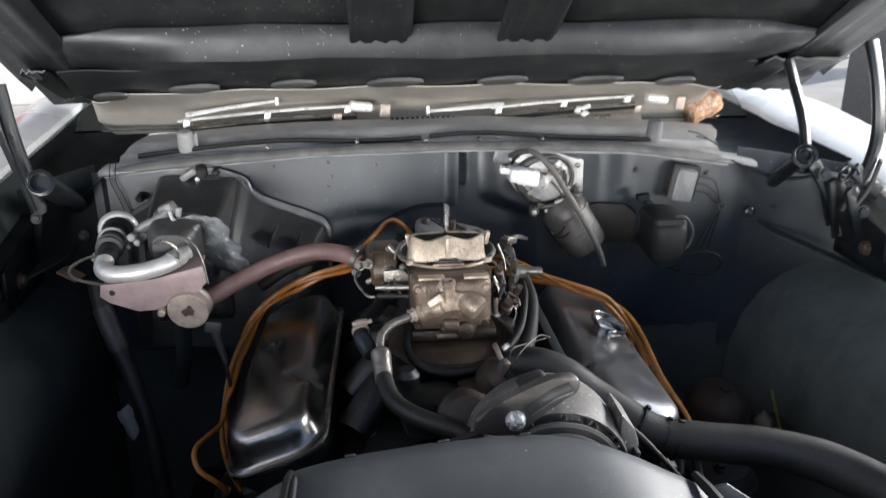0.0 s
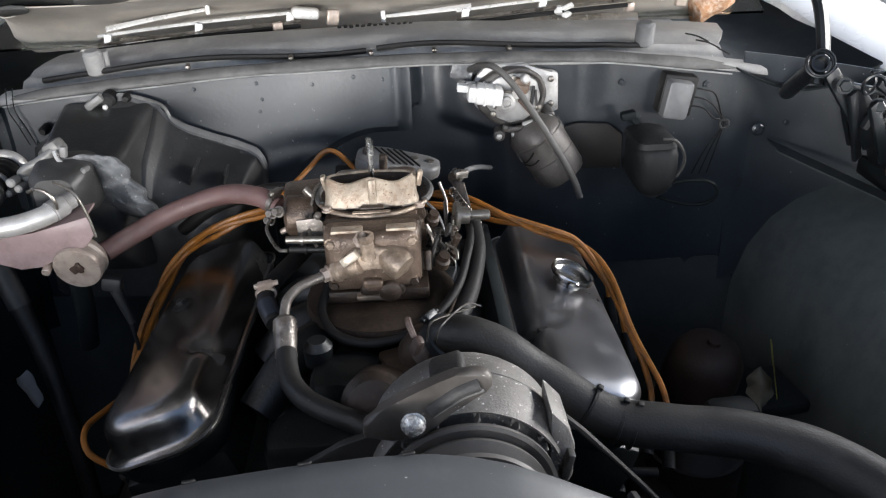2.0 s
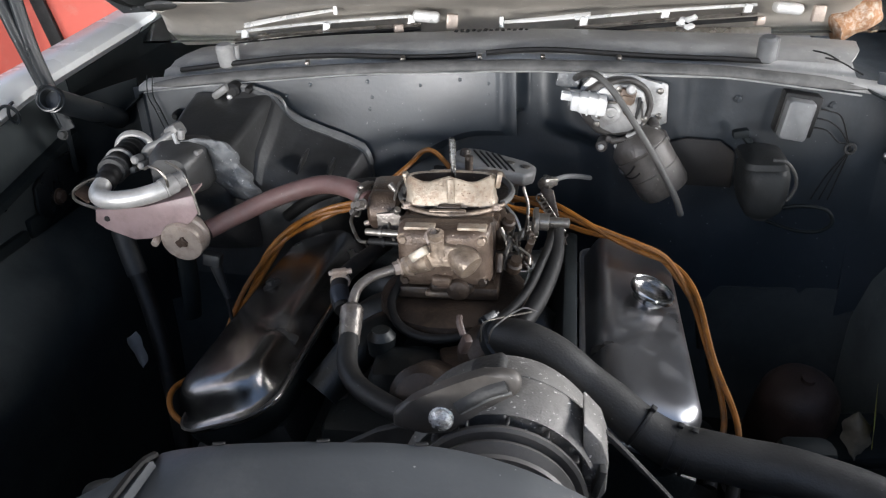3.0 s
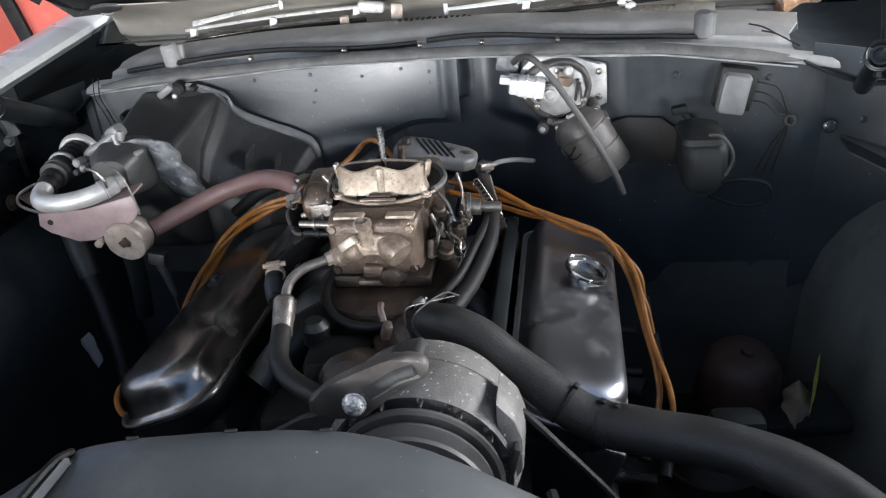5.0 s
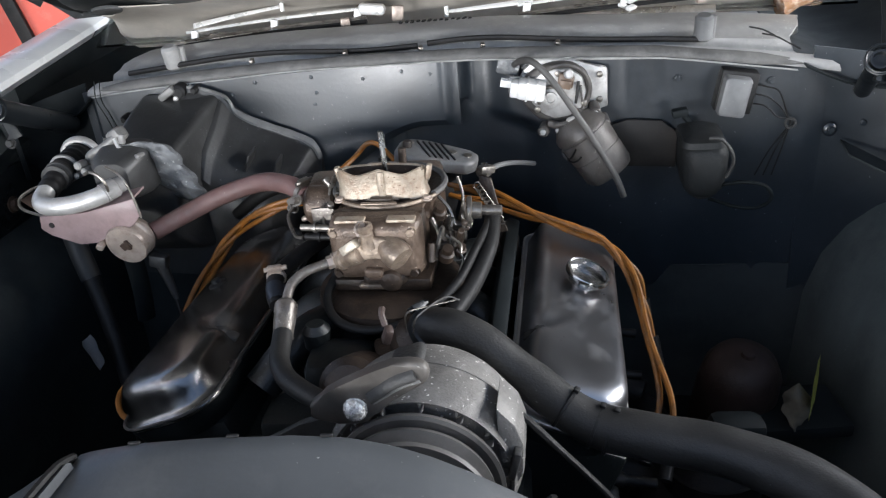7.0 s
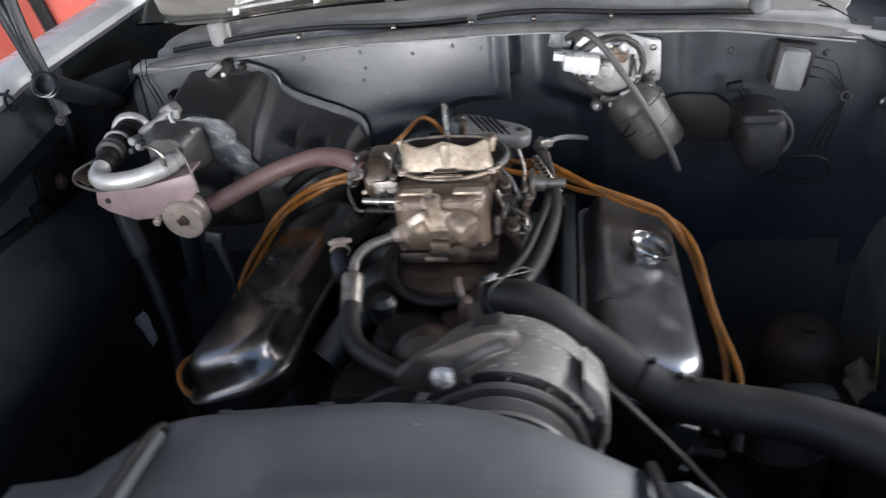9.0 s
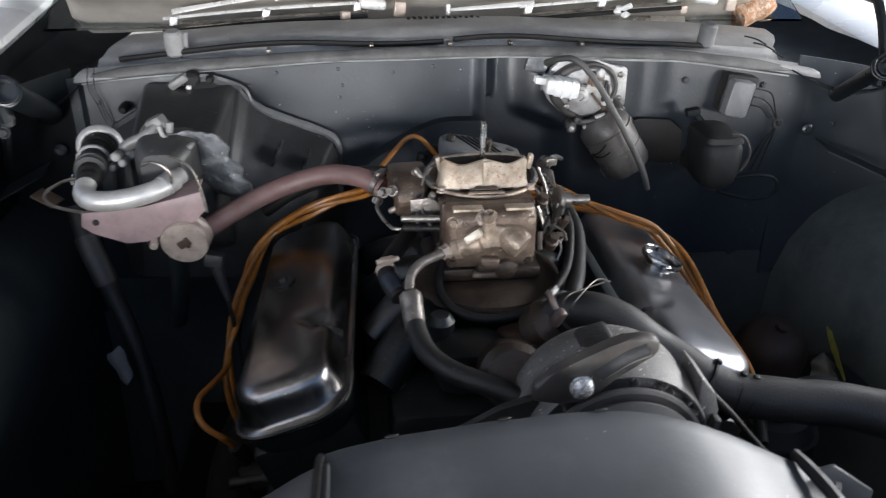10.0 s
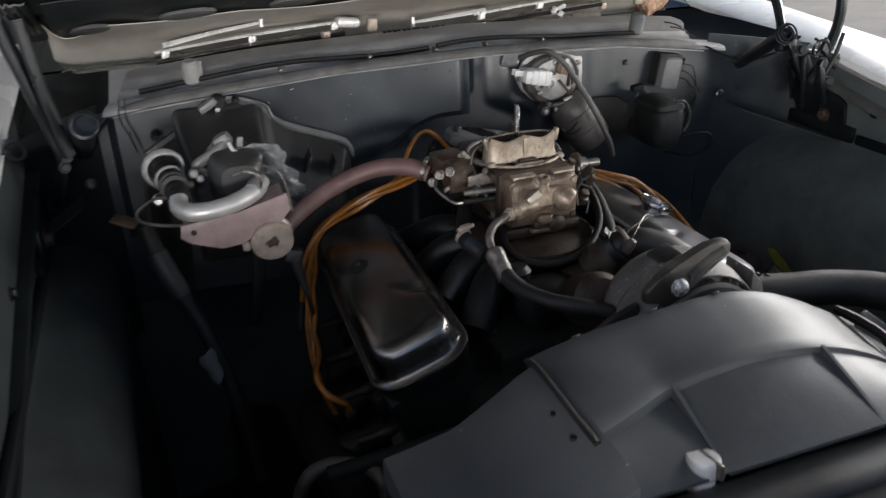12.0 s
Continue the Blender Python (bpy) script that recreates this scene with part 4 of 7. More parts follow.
def long_plan(hw, hl, r, n=6, cuts=36):
    """A rounded rectangle with its two long sides cut fine, so that a dent can be pressed into them."""
    out = []
    for cx, cy, a0 in ((hw - r, hl - r, 0), (-hw + r, hl - r, 90), (-hw + r, -hl + r, 180), (hw - r, -hl + r, 270)):
        arc = [(cx + r * math.cos(radians(a0 + 90 * k / n)), cy + r * math.sin(radians(a0 + 90 * k / n))) for k in range(n + 1)]
        if a0 in (180, 0) and out:
            last = out[-1]
            out += [(last[0], last[1] + (arc[0][1] - last[1]) * k / cuts) for k in range(1, cuts)]
        out += arc
    last = out[-1]
    out += [(last[0], last[1] + (out[0][1] - last[1]) * k / cuts) for k in range(1, cuts)]
    return out


def valve_cover(s):
    v = thing("valve_cover", "smudged chrome valve cover, oil filler cap on top" if s > 0 else "smudged chrome valve cover with bright front edge, darkened for the bay it reflects", "valve cover", (s * 0.2, 0.97, 0.7), "valve covers")
    # the near-side cover stands slightly askew, its front end further out
    x, yaw = (0.2245, 0.0) if s > 0 else (-0.2318, -2.1)
    m = pose(x, 0.97, 0.7855, 0, 0, yaw) @ pose(0, 0, 0, 0, s * 20, 0)
    def shaped(x, y, w):
        # a pressed hollow for the hold-down clip in the inner shoulder, and slightly uneven sheet
        d = math.exp(-(((y + 0.088) / 0.0085) ** 2)) * smooth(-0.034, -0.010, w) * smooth(0.016, 0.032, -s * x)
        dip = 0.008 * d
        buckle = 0.0002 * math.sin(31 * y + 2 * s) * math.sin(60 * x + 1.3)
        return m @ Vector((x + s * 0.55 * dip, y, w - 0.9 * dip + buckle * smooth(-0.03, 0.0, w)))
    bm = B()
    rings = []
    for w, hw, hl, r in ((-0.047, 0.0635, 0.208, 0.040), (-0.0425, 0.064, 0.2085, 0.041), (-0.041, 0.0625, 0.207, 0.040), (-0.0405, 0.0585, 0.2025, 0.038), (-0.036, 0.0570, 0.1995, 0.037), (-0.022, 0.0548, 0.1965, 0.035), (-0.013, 0.0530, 0.1945, 0.034), (-0.0080, 0.0510, 0.1925, 0.033), (-0.0045, 0.0483, 0.1895, 0.031), (-0.0020, 0.0450, 0.1855, 0.029), (-0.0005, 0.0405, 0.1800, 0.025), (0.0003, 0.034, 0.170, 0.019), (0.0009, 0.018, 0.14, 0.010), (0.0012, 0.006, 0.11, 0.004)):
        rings.append([shaped(x, y, w) for x, y in long_plan(hw, hl, r)])
    loft(bm, rings)
    # same chrome on both; the near one has its dark reflection in the colour
    part("cover", bm, chrome if s > 0 else shaded_chrome, v, sharp=60)
    bm = loft(B(), [[m @ Vector((x, y, w)) for x, y in rounded(hw, hl, 0.038)] for w, hw, hl in ((-0.075, 0.056, 0.198), (-0.062, 0.060, 0.203), (-0.047, 0.062, 0.206))])
    part("gasket", bm, bay_black, v)
    lip = [m @ Vector((x, y, -0.0415)) for x, y in rounded(0.064, 0.2085, 0.041)]
    part("flange_edge", tube(B(), lip + lip[:1], 0.0016, 6, 1), silver_case if s > 0 else grey_case, v, "worn flange edge, darker on the near side")
    # hold-down clips that sit in the pressed hollows
    for y in (-0.088,):
        bm = box(B(), (-s * 0.050, y, -0.022), (0.020, 0.014, 0.006), (0, -s * 48, 0), 0.002, m=m)
        lathe(bm, [(0.0075, 0), (0.0078, 0.004), (0.005, 0.007)], m @ pose(-s * 0.041, y, -0.016, 0, -s * 30, 0), 12)
        part("hold_down", bm, sooty_steel, v, "dark hold-down clip")
    if s > 0:
        mm = m @ pose(0.004, 0.022, 0.0) @ pose(0, 0, 0, 4, 3, 0)
        bm = lathe(B(), [(0.019, -0.002), (0.019, 0.008), (0.0255, 0.0095), (0.0275, 0.012), (0.0275, 0.0155), (0.0262, 0.0180), (0.0242, 0.0172), (0.0232, 0.0105), (0.016, 0.0085), (0.008, 0.0095), (0.003, 0.0105)], mm, 40)
        cap = part("filler_cap", bm, cap_chrome, v, "chrome oil filler cap")
        bm = box(B(), (-0.004, -0.0275, 0.0125), (0.014, 0.007, 0.009), (0, 0, 8), 0.002, m=mm)
        part("cap_wing", bm, cap_chrome, cap)
    else:
        mm = m @ pose(-0.012, 0.028, 0.001)
        bm = lathe(B(), [(0.0125, 0), (0.013, 0.002), (0.009, 0.003)], mm, 18)
        lathe(bm, [(0.0066, 0.002), (0.0064, 0.008), (0.002, 0.009)], mm, 6)
        part("cover_bolt", bm, sooty_steel, v)


for side in (-1, 1):
    valve_cover(side)


# ---- the carburetor ----
def carburetor():
    c = thing("carburetor", "dirty tan four-barrel carburetor with pale air horn", "carburetor", (0, 0.99, 0.815))
    cy = 1.008
    bm = box(B(), (0, cy - 0.005, 0.826), (0.115, 0.175, 0.016), bev=0.004)
    part("base_plate", bm, grimy_brown, c, "greasy brown base plate")
    bm = box(B(), (0, cy, 0.868), (0.100, 0.115, 0.075), bev=0.008)
    for s in (-1, 1):
        box(bm, (s * 0.052, cy, 0.865), (0.016, 0.06, 0.03), bev=0.006)
        box(bm, (s * 0.05, cy - 0.04, 0.894), (0.012, 0.03, 0.014), bev=0.004)
    part("main_body", bm, carb_zinc, c)
    # round flange for the air cleaner
    bm = lathe(B(), [(0.055, 0), (0.0655, 0.001), (0.067, 0.004), (0.066, 0.0075), (0.060, 0.008), (0.052, 0.004)], Matrix.Translation((0.0, cy + 0.008, 0.9015)), 48)
    flange = part("air_cleaner_flange", bm, grimy_brown, c)
    part("flange_lip", ring_of(B(), (0.0, cy + 0.008, 0.9085), 0.0672, 0.0024, None, 56, 8), boss_tan, flange, "worn tan flange lip")
    part("vent_tab", box(B(), (-0.002, cy - 0.053, 0.9105), (0.042, 0.006, 0.004), (0, 0, 0), 0.0012), boss_tan, flange)
    part("vent_tab", box(B(), (-0.001, cy - 0.044, 0.9125), (0.026, 0.008, 0.004), (0, 0, 0), 0.0012), grimy_brown, flange)
    # oval air horn with a wavy rim, open inside
    bm = B()
    n = 56
    def horn(k, grow, z=None):
        a = 2 * math.pi * k / n
        x = (0.0515 + grow) * math.copysign(abs(math.cos(a)) ** 0.55, math.cos(a))
        y = (0.0175 + grow) * math.copysign(abs(math.sin(a)) ** 0.55, math.sin(a))
        if z is None:
            u = x / 0.052
            wave = 0.0035 * math.cos(2 * math.pi * u) - 0.0045 * (abs(u) > 0.93)
            z = 0.9375 + wave if y < 0.004 else 0.9365 - 0.002 * abs(u)
        return Vector((x - 0.002, cy - 0.0185 + y, z + 0.004))
    rings = [[horn(k, 0.003, 0.905) for k in range(n)], [horn(k, 0.001, 0.912) for k in range(n)], [horn(k, 0.0, 0.925) for k in range(n)], [horn(k, 0.0005) for k in range(n)], [horn(k, -0.0015) + Vector((0, 0, 0.001)) for k in range(n)], [horn(k, -0.0035) - Vector((0, 0, 0.001)) for k in range(n)]]
    loft(bm, rings, cap=False)
    tower = part("air_horn", bm, carb_tower, c, "pale stained air horn", 50)
    bm = loft(B(), [[horn(k, -0.0034) - Vector((0, 0, 0.001)) for k in range(n)], [horn(k, -0.005, 0.915) for k in range(n)], [horn(k, -0.006, 0.9065) for k in range(n)]], cap=False)
    part("throat", bm, grimy_brown, tower, "dark sooty throat")
    bm = box(B(), (0.0, cy - 0.0365, 0.9265), (0.009, 0.006, 0.034), bev=0.0025)
    part("casting_rib", bm, carb_tower, tower)
    bm = B()
    for sx in (-1, 1):
        for sy in (-1, 1):
            lathe(bm, [(0.021, 0.0), (0.0215, 0.004), (0.0185, 0.004), (0.0185, 0.001)], Matrix.Translation((sx * 0.024, cy + 0.004 + sy * 0.022, 0.9065)), 24)
    part("venturi", bm, grimy_brown, tower, "dark venturi rings")
    bm = box(B(), (-0.002, cy - 0.0185, 0.922), (0.092, 0.026, 0.003), bev=0.0)
    part("choke_plate", bm, grimy_brown, tower, "dark closed choke plate")
    bm = lathe(B(), [(0.056, 0), (0.002, 0.001)], Matrix.Translation((0, cy + 0.008, 0.9025)), 32)
    part("throat_floor", bm, rubber, c)
    # stud and the bleed tube beside it
    bm = rod(B(), (0.0, 1.002, 0.905), (-0.001, 1.0, 0.982), 0.0033, 12)
    for k in range(10):
        ring_of(bm, (0, 1.0, 0.962 + 0.0018 * k), 0.0033, 0.0006, seg=12, sub=5)
    part("air_cleaner_stud", bm, bright_steel, c, "bright threaded stud")
    bm = tube(B(), [(0.012, 1.043, 0.90), (0.012, 1.043, 0.925), (0.013, 1.044, 0.945)], 0.0050, 10, 5)
    part("vent_tube", bm, grimy_brown, c, "dark bent vent tube")
    # front float bowl with its bosses
    bm = box(B(), (-0.002, 0.946, 0.868), (0.108, 0.018, 0.078), bev=0.004)
    part("metering_block", bm, grimy_brown, c)
    bm = B()
    rings = []
    for y, hw, hz, r in ((0.940, 0.0525, 0.036, 0.008), (0.926, 0.0525, 0.0355, 0.010), (0.914, 0.0505, 0.034, 0.012), (0.9085, 0.046, 0.030, 0.012), (0.907, 0.038, 0.024, 0.010)):
        rings.append([Vector((x - 0.002, y, 0.872 + z)) for x, z in rounded(hw, hz, r, 4)])
    loft(bm, rings)
    bowl = part("float_bowl", bm, carb_zinc, c, "stained tan float bowl", 50)
    flat = Matrix(((1, 0, 0, 0), (0, 0, -1, 0.910), (0, 1, 0, 0), (0, 0, 0, 1)))
    wedge = [(-0.040, 0.858), (-0.036, 0.876), (-0.026, 0.890), (-0.016, 0.894), (0.004, 0.894), (0.014, 0.892), (0.030, 0.886), (0.040, 0.874), (0.034, 0.860), (0.022, 0.858), (0.010, 0.868), (0.002, 0.874), (-0.012, 0.872), (-0.022, 0.860)]
    part("bowl_boss", prism(B(), wedge, 0.010, flat, 0.0045, 3), boss_tan, bowl, "pale worn cast boss")
    part("needle_boss", lathe(B(), [(0.0105, 0), (0.0095, 0.006), (0.0078, 0.012), (0.0078, 0.018), (0.0070, 0.019), (0.0070, 0.021), (0.0090, 0.022), (0.0092, 0.027), (0.0060, 0.029), (0.0055, 0.026), (0.002, 0.026)], axis_m((-0.006, 0.906, 0.882), (-0.008, 0.901, 0.912)), 20), boss_tan, bowl)
    bm = lathe(B(), [(0.0125, -0.012), (0.0165, 0.0), (0.0170, 0.010), (0.0150, 0.016), (0.009, 0.017)], axis_m((0.020, 0.905, 0.877), (0.036, 0.893, 0.866)), 24)
    part("sight_plug", bm, boss_tan, bowl)
    bm = lathe(B(), [(0.011, -0.006), (0.0120, 0.004), (0.0115, 0.018), (0.0135, 0.020), (0.0130, 0.026), (0.010, 0.028)], axis_m((-0.020, 0.904, 0.873), (-0.045, 0.914, 0.862)), 20)
    part("inlet_boss", bm, boss_tan, bowl)
    part("bowl_foot", box(B(), (-0.004, 0.905, 0.849), (0.022, 0.012, 0.012), (0, 4, 0), bev=0.004, seg=3), carb_zinc, bowl)
    part("bowl_ledge", box(B(), (-0.028, 0.921, 0.9065), (0.034, 0.014, 0.005), bev=0.0015), carb_tower, bowl)
    part("bowl_ledge", box(B(), (0.030, 0.921, 0.9065), (0.032, 0.014, 0.005), bev=0.0015), carb_tower, bowl)
    bm = lathe(B(), [(0.0095, 0), (0.0095, 0.006), (0.007, 0.007), (0.007, 0.013), (0.0045, 0.014)], axis_m((-0.012, 0.911, 0.897), (-0.013, 0.897, 0.914)), 6)
    part("needle_screw", bm, tan_metal, bowl)
    bm = prism(B(), [(-0.010, -0.005), (0.010, -0.005), (0.010, 0.005), (-0.010, 0.005)], 0.014, axis_m((-0.024, 0.902, 0.884), (-0.028, 0.880, 0.890)) @ pose(0, 0, 0, 0, 0, 35), 0.0015)
    part("inlet_plug", bm, boss_pale, bowl, "pale hexagonal inlet plug")
    for x, z in ((-0.046, 0.896), (0.041, 0.896), (-0.046, 0.846), (0.041, 0.846)):
        bolt(bowl, (x, 0.912, z), (0, -1, 0), 0.0050, 0.006, boss_tan if z > 0.87 else grimy_brown, "bowl_screw")
    bm = box(B(), (0.006, 0.915, 0.838), (0.050, 0.020, 0.016), (0, 0, 2), bev=0.006, seg=3)
    lathe(bm, [(0.013, 0), (0.0125, 0.006), (0.009, 0.009), (0.004, 0.010)], axis_m((0.014, 0.908, 0.838), (0.015, 0.88, 0.834)), 18)
    part("pump_housing", bm, grimy_brown, bowl, "greasy dark accelerator pump housing")
    part("pump_plate", box(B(), (-0.006, 0.907, 0.8315), (0.034, 0.010, 0.006), (0, 2, 0), 0.002), boss_tan, bowl, "worn tan edge plate")
    part("inspection_tag", box(B(), (0.002, 0.9005, 0.8445), (0.022, 0.0015, 0.005), bev=0.0005), rust, bowl, "small red-brown tag")
    # rear bowl
    bm = box(B(), (0, 1.085, 0.872), (0.104, 0.05, 0.07), bev=0.010)
    part("rear_bowl", bm, carb_zinc, c)
    # choke side: housing, rods and vacuum fittings
    bm = B()
    rod(bm, (-0.066, 1.01, 0.888), (-0.105, 1.01, 0.888), 0.024, 24, 0.004)
    box(bm, (-0.085, 1.045, 0.893), (0.05, 0.06, 0.034), (0, 0, 6), 0.009)
    part("choke_housing", bm, carb_zinc, c, "dirty choke housing")
    bm = prism(B(), [(-0.022, -0.016), (0.022, -0.020), (0.024, 0.006), (0.008, 0.010), (0.004, 0.018), (-0.022, 0.016)], 0.004, Matrix.Translation((-0.066, 0.972, 0.884)) @ pose(0, 0, 0, 90, 0, 0), 0.001)
    part("choke_bracket", bm, pipe_steel, c)
    for y, z, x1 in ((0.952, 0.882, -0.100), (0.956, 0.868, -0.098)):
        bm = rod(B(), (-0.05, y, z), (x1, y + 0.005, z), 0.0042, 12)
        lathe(bm, [(0.0065, 0), (0.0065, 0.003)], axis_m((x1 + 0.02, y + 0.004, z), (x1, y + 0.005, z)), 12)
        part("vacuum_nipple", bm, old_steel if z > 0.875 else rubber, c, "bright vacuum pipe stub" if z > 0.875 else "black capped pipe stub")
    bm = tube(B(), [(-0.122, 1.005, 0.888), (-0.126, 0.99, 0.880), (-0.112, 0.965, 0.868), (-0.100, 0.958, 0.868)], 0.0022, 6, 5)
    tube(bm, [(-0.072, 0.985, 0.90), (-0.074, 0.965, 0.885), (-0.066, 0.955, 0.872)], 0.002, 6, 4)
    part("choke_rod", bm, old_steel, c)
    for p in ((-0.118, 1.0, 0.897), (-0.108, 0.985, 0.905), (-0.124, 1.012, 0.883)):
        bolt(c, p, (-0.5, -1, 0.4), 0.005, 0.01, pipe_steel, "fitting")
    # throttle side: shafts, levers, cams and the kickdown spring
    bm = B()
    rod(bm, (0.05, 0.985, 0.842), (0.088, 0.985, 0.842), 0.005, 12)
    part("throttle_shaft", bm, old_steel, c)
    part("throttle_shaft", rod(B(), (0.05, 1.04, 0.842), (0.092, 1.04, 0.842), 0.005, 12), old_steel, c)
    for x, y, z, a in ((0.072, 0.985, 0.85, 20), (0.082, 1.04, 0.858, -15), (0.066, 0.965, 0.866, 60), (0.088, 0.99, 0.862, 10)):
        bm = prism(B(), [(-0.007, -0.020), (0.007, -0.020), (0.010, 0.004), (0.005, 0.022), (-0.005, 0.022), (-0.009, 0.0)], 0.003, Matrix.Translation((x, y, z)) @ pose(0, 0, 0, 90, 0, 90) @ pose(0, 0, 0, 0, 0, a), 0.0008)
        part("throttle_lever", bm, old_steel, c)
    bm = B()
    tube(bm, [(0.058, 0.955, 0.892), (0.066, 0.948, 0.872), (0.062, 0.942, 0.852), (0.07, 0.945, 0.84)], 0.0024, 6, 4)
    tube(bm, [(0.055, 1.0, 0.905), (0.072, 0.992, 0.888), (0.080, 0.985, 0.868)], 0.0022, 6, 4)
    tube(bm, [(0.078, 1.045, 0.905), (0.085, 1.03, 0.885), (0.083, 1.0, 0.868)], 0.002, 6, 4)
    part("link_rod", bm, old_steel, c)
    for p, r, h in (((0.072, 0.943, 0.846), 0.009, 0.018), ((0.064, 0.968, 0.888), 0.008, 0.016), ((0.086, 0.962, 0.842), 0.007, 0.014)):
        part("adjuster", lathe(B(), [(r, 0), (r, h * 0.5), (r * 0.7, h * 0.6), (r * 0.7, h)], axis_m(p, Vector(p) + Vector((0.3, -0.4, 1))), 14), grimy_brown, c)
    bm = lathe(B(), [(0.015, 0), (0.017, 0.002), (0.017, 0.006), (0.010, 0.007), (0.010, 0.018), (0.006, 0.019), (0.006, 0.042), (0.004, 0.043)], axis_m((0.092, 1.0, 0.880), (0.16, 1.005, 0.876)), 22)
    part("dashpot", bm, old_steel, c, "small zinc dashpot with round flange")
    # small linkage pieces crowded on the throttle side
    rnd = random.Random(11)
    for k in range(16):
        y, z = 0.935 + 0.10 * rnd.random(), 0.832 + 0.07 * rnd.random()
        x = 0.056 + 0.036 * rnd.random()
        d = Vector((rnd.uniform(-0.004, 0.012), rnd.uniform(-0.016, 0.016), rnd.uniform(-0.022, 0.022)))
        m_ = (grimy_brown, old_steel, sooty_steel, grimy_brown)[k % 4]
        if k % 3 == 0:
            bm = rod(B(), (x, y, z), Vector((x, y, z)) + d, 0.0042, 10, 0.001)
            part("link_pin", bm, m_, c)
        elif k % 3 == 1:
            part("link_rod", tube(B(), [(x, y, z), Vector((x + 0.006, y, z)) + d * 0.6, Vector((x, y, z)) + d * 1.4], 0.0017, 6, 4), m_, c)
        else:
            bm = prism(B(), [(-0.006, -0.012), (0.005, -0.014), (0.008, 0.003), (0.003, 0.014), (-0.005, 0.010)], 0.0028, Matrix.Translation((x, y, z)) @ pose(0, 0, 0, 90 + 20 * rnd.random(), 0, 75 + 30 * rnd.random()) @ pose(0, 0, 0, 0, 0, 360 * rnd.random()), 0.0008)
            part("link_plate", bm, m_, c)
    pts = [Vector((0.074, 0.955, 0.845)).lerp(Vector((0.098, 1.01, 0.862)), i / 50) + Vector((0.0, 0.0042 * math.cos(i * 1.2), 0.0042 * math.sin(i * 1.2))) for i in range(51)]
    part("link_spring", tube(B(), pts, 0.0009, 5, 1), old_steel, c)
    # fittings on the choke side
    for k in range(8):
        p = Vector((-0.060 - 0.05 * rnd.random(), 0.965 + 0.06 * rnd.random(), 0.862 + 0.05 * rnd.random()))
        d = Vector((rnd.uniform(-0.014, 0.002), rnd.uniform(-0.014, 0.004), rnd.uniform(-0.006, 0.014)))
        part("choke_fitting", rod(B(), p, p + d, 0.003 + 0.002 * rnd.random(), 10, 0.001), (old_steel, grimy_brown, tan_metal)[k % 3], c)
    # gasket half round the rear of the flange, and ears beside the air horn
    bm = tube(B(), [(0.066 * math.cos(t), cy + 0.008 + 0.066 * math.sin(t), 0.9095) for t in np.linspace(-0.5, 3.6, 30)], 0.004, 8, 2)
    part("gasket", bm, strip_rubber, c, "black rubber gasket round the flange")
    for sx in (-1, 1):
        part("horn_ear", box(B(), (sx * 0.0535, cy - 0.020, 0.936), (0.006, 0.010, 0.018), (0, sx * 12, 0), 0.002), carb_tower, tower)
        bolt(c, (sx * 0.052, cy - 0.038, 0.9095), (0, 0, 1), 0.0045, 0.004, tan_metal, "flange_screw")
    bm = tube(B(), [(-0.056, cy - 0.02, 0.936), (-0.066, cy - 0.01, 0.925), (-0.072, cy - 0.012, 0.905), (-0.070, cy - 0.02, 0.89)], 0.0018, 6, 4)
    part("choke_link", bm, old_steel, c)
    for p in ((0.052, 0.96, 0.838), (-0.052, 0.96, 0.838), (0.055, 1.06, 0.838)):
        bolt(c, p, (0, 0, 1), 0.007, 0.009)


carburetor()


def throttle_bracket():
    t = thing("throttle_bracket", "grimy steel throttle cable bracket behind the carburetor", "bracket", (0.11, 1.12, 0.80))
    bm = prism(B(), [(-0.006, -0.05), (0.014, -0.06), (0.007, 0.0), (0.008, 0.052), (-0.006, 0.060), (-0.012, 0.045), (-0.004, 0.0)], 0.005, Matrix.Translation((0.118, 1.10, 0.825)) @ pose(0, 0, 0, 80, -14, 0), 0.0015)
    box(bm, (0.120, 1.105, 0.775), (0.05, 0.05, 0.02), bev=0.004)
    part("plate", bm, grimy_brown, t)
    bm = tube(B(), [(0.108, 1.115, 0.884), (0.122, 1.155, 0.876), (0.141, 1.20, 0.861), (0.163, 1.251, 0.839)], 0.0036, 8, 5)
    part("cable", bm, relay_grey, t, "pale grey cable sleeve")
    bm = B()
    lathe(bm, [(0.009, 0), (0.010, 0.012), (0.006, 0.016)], axis_m((0.100, 1.11, 0.882), (0.112, 1.13, 0.886)), 14)
    box(bm, (0.108, 1.108, 0.889), (0.020, 0.012, 0.010), (0, 10, 30), 0.002)
    part("cable_clip", bm, old_steel, t)
    pts = [Vector((0.095, 1.09, 0.875)).lerp(Vector((0.128, 1.06, 0.835)), i / 60) + Vector((0.005 * math.cos(i * 1.05), 0.0, 0.005 * math.sin(i * 1.05))) for i in range(61)]
    part("return_spring", tube(B(), pts, 0.0011, 5, 1), old_steel, t, "thin steel return spring")


throttle_bracket()


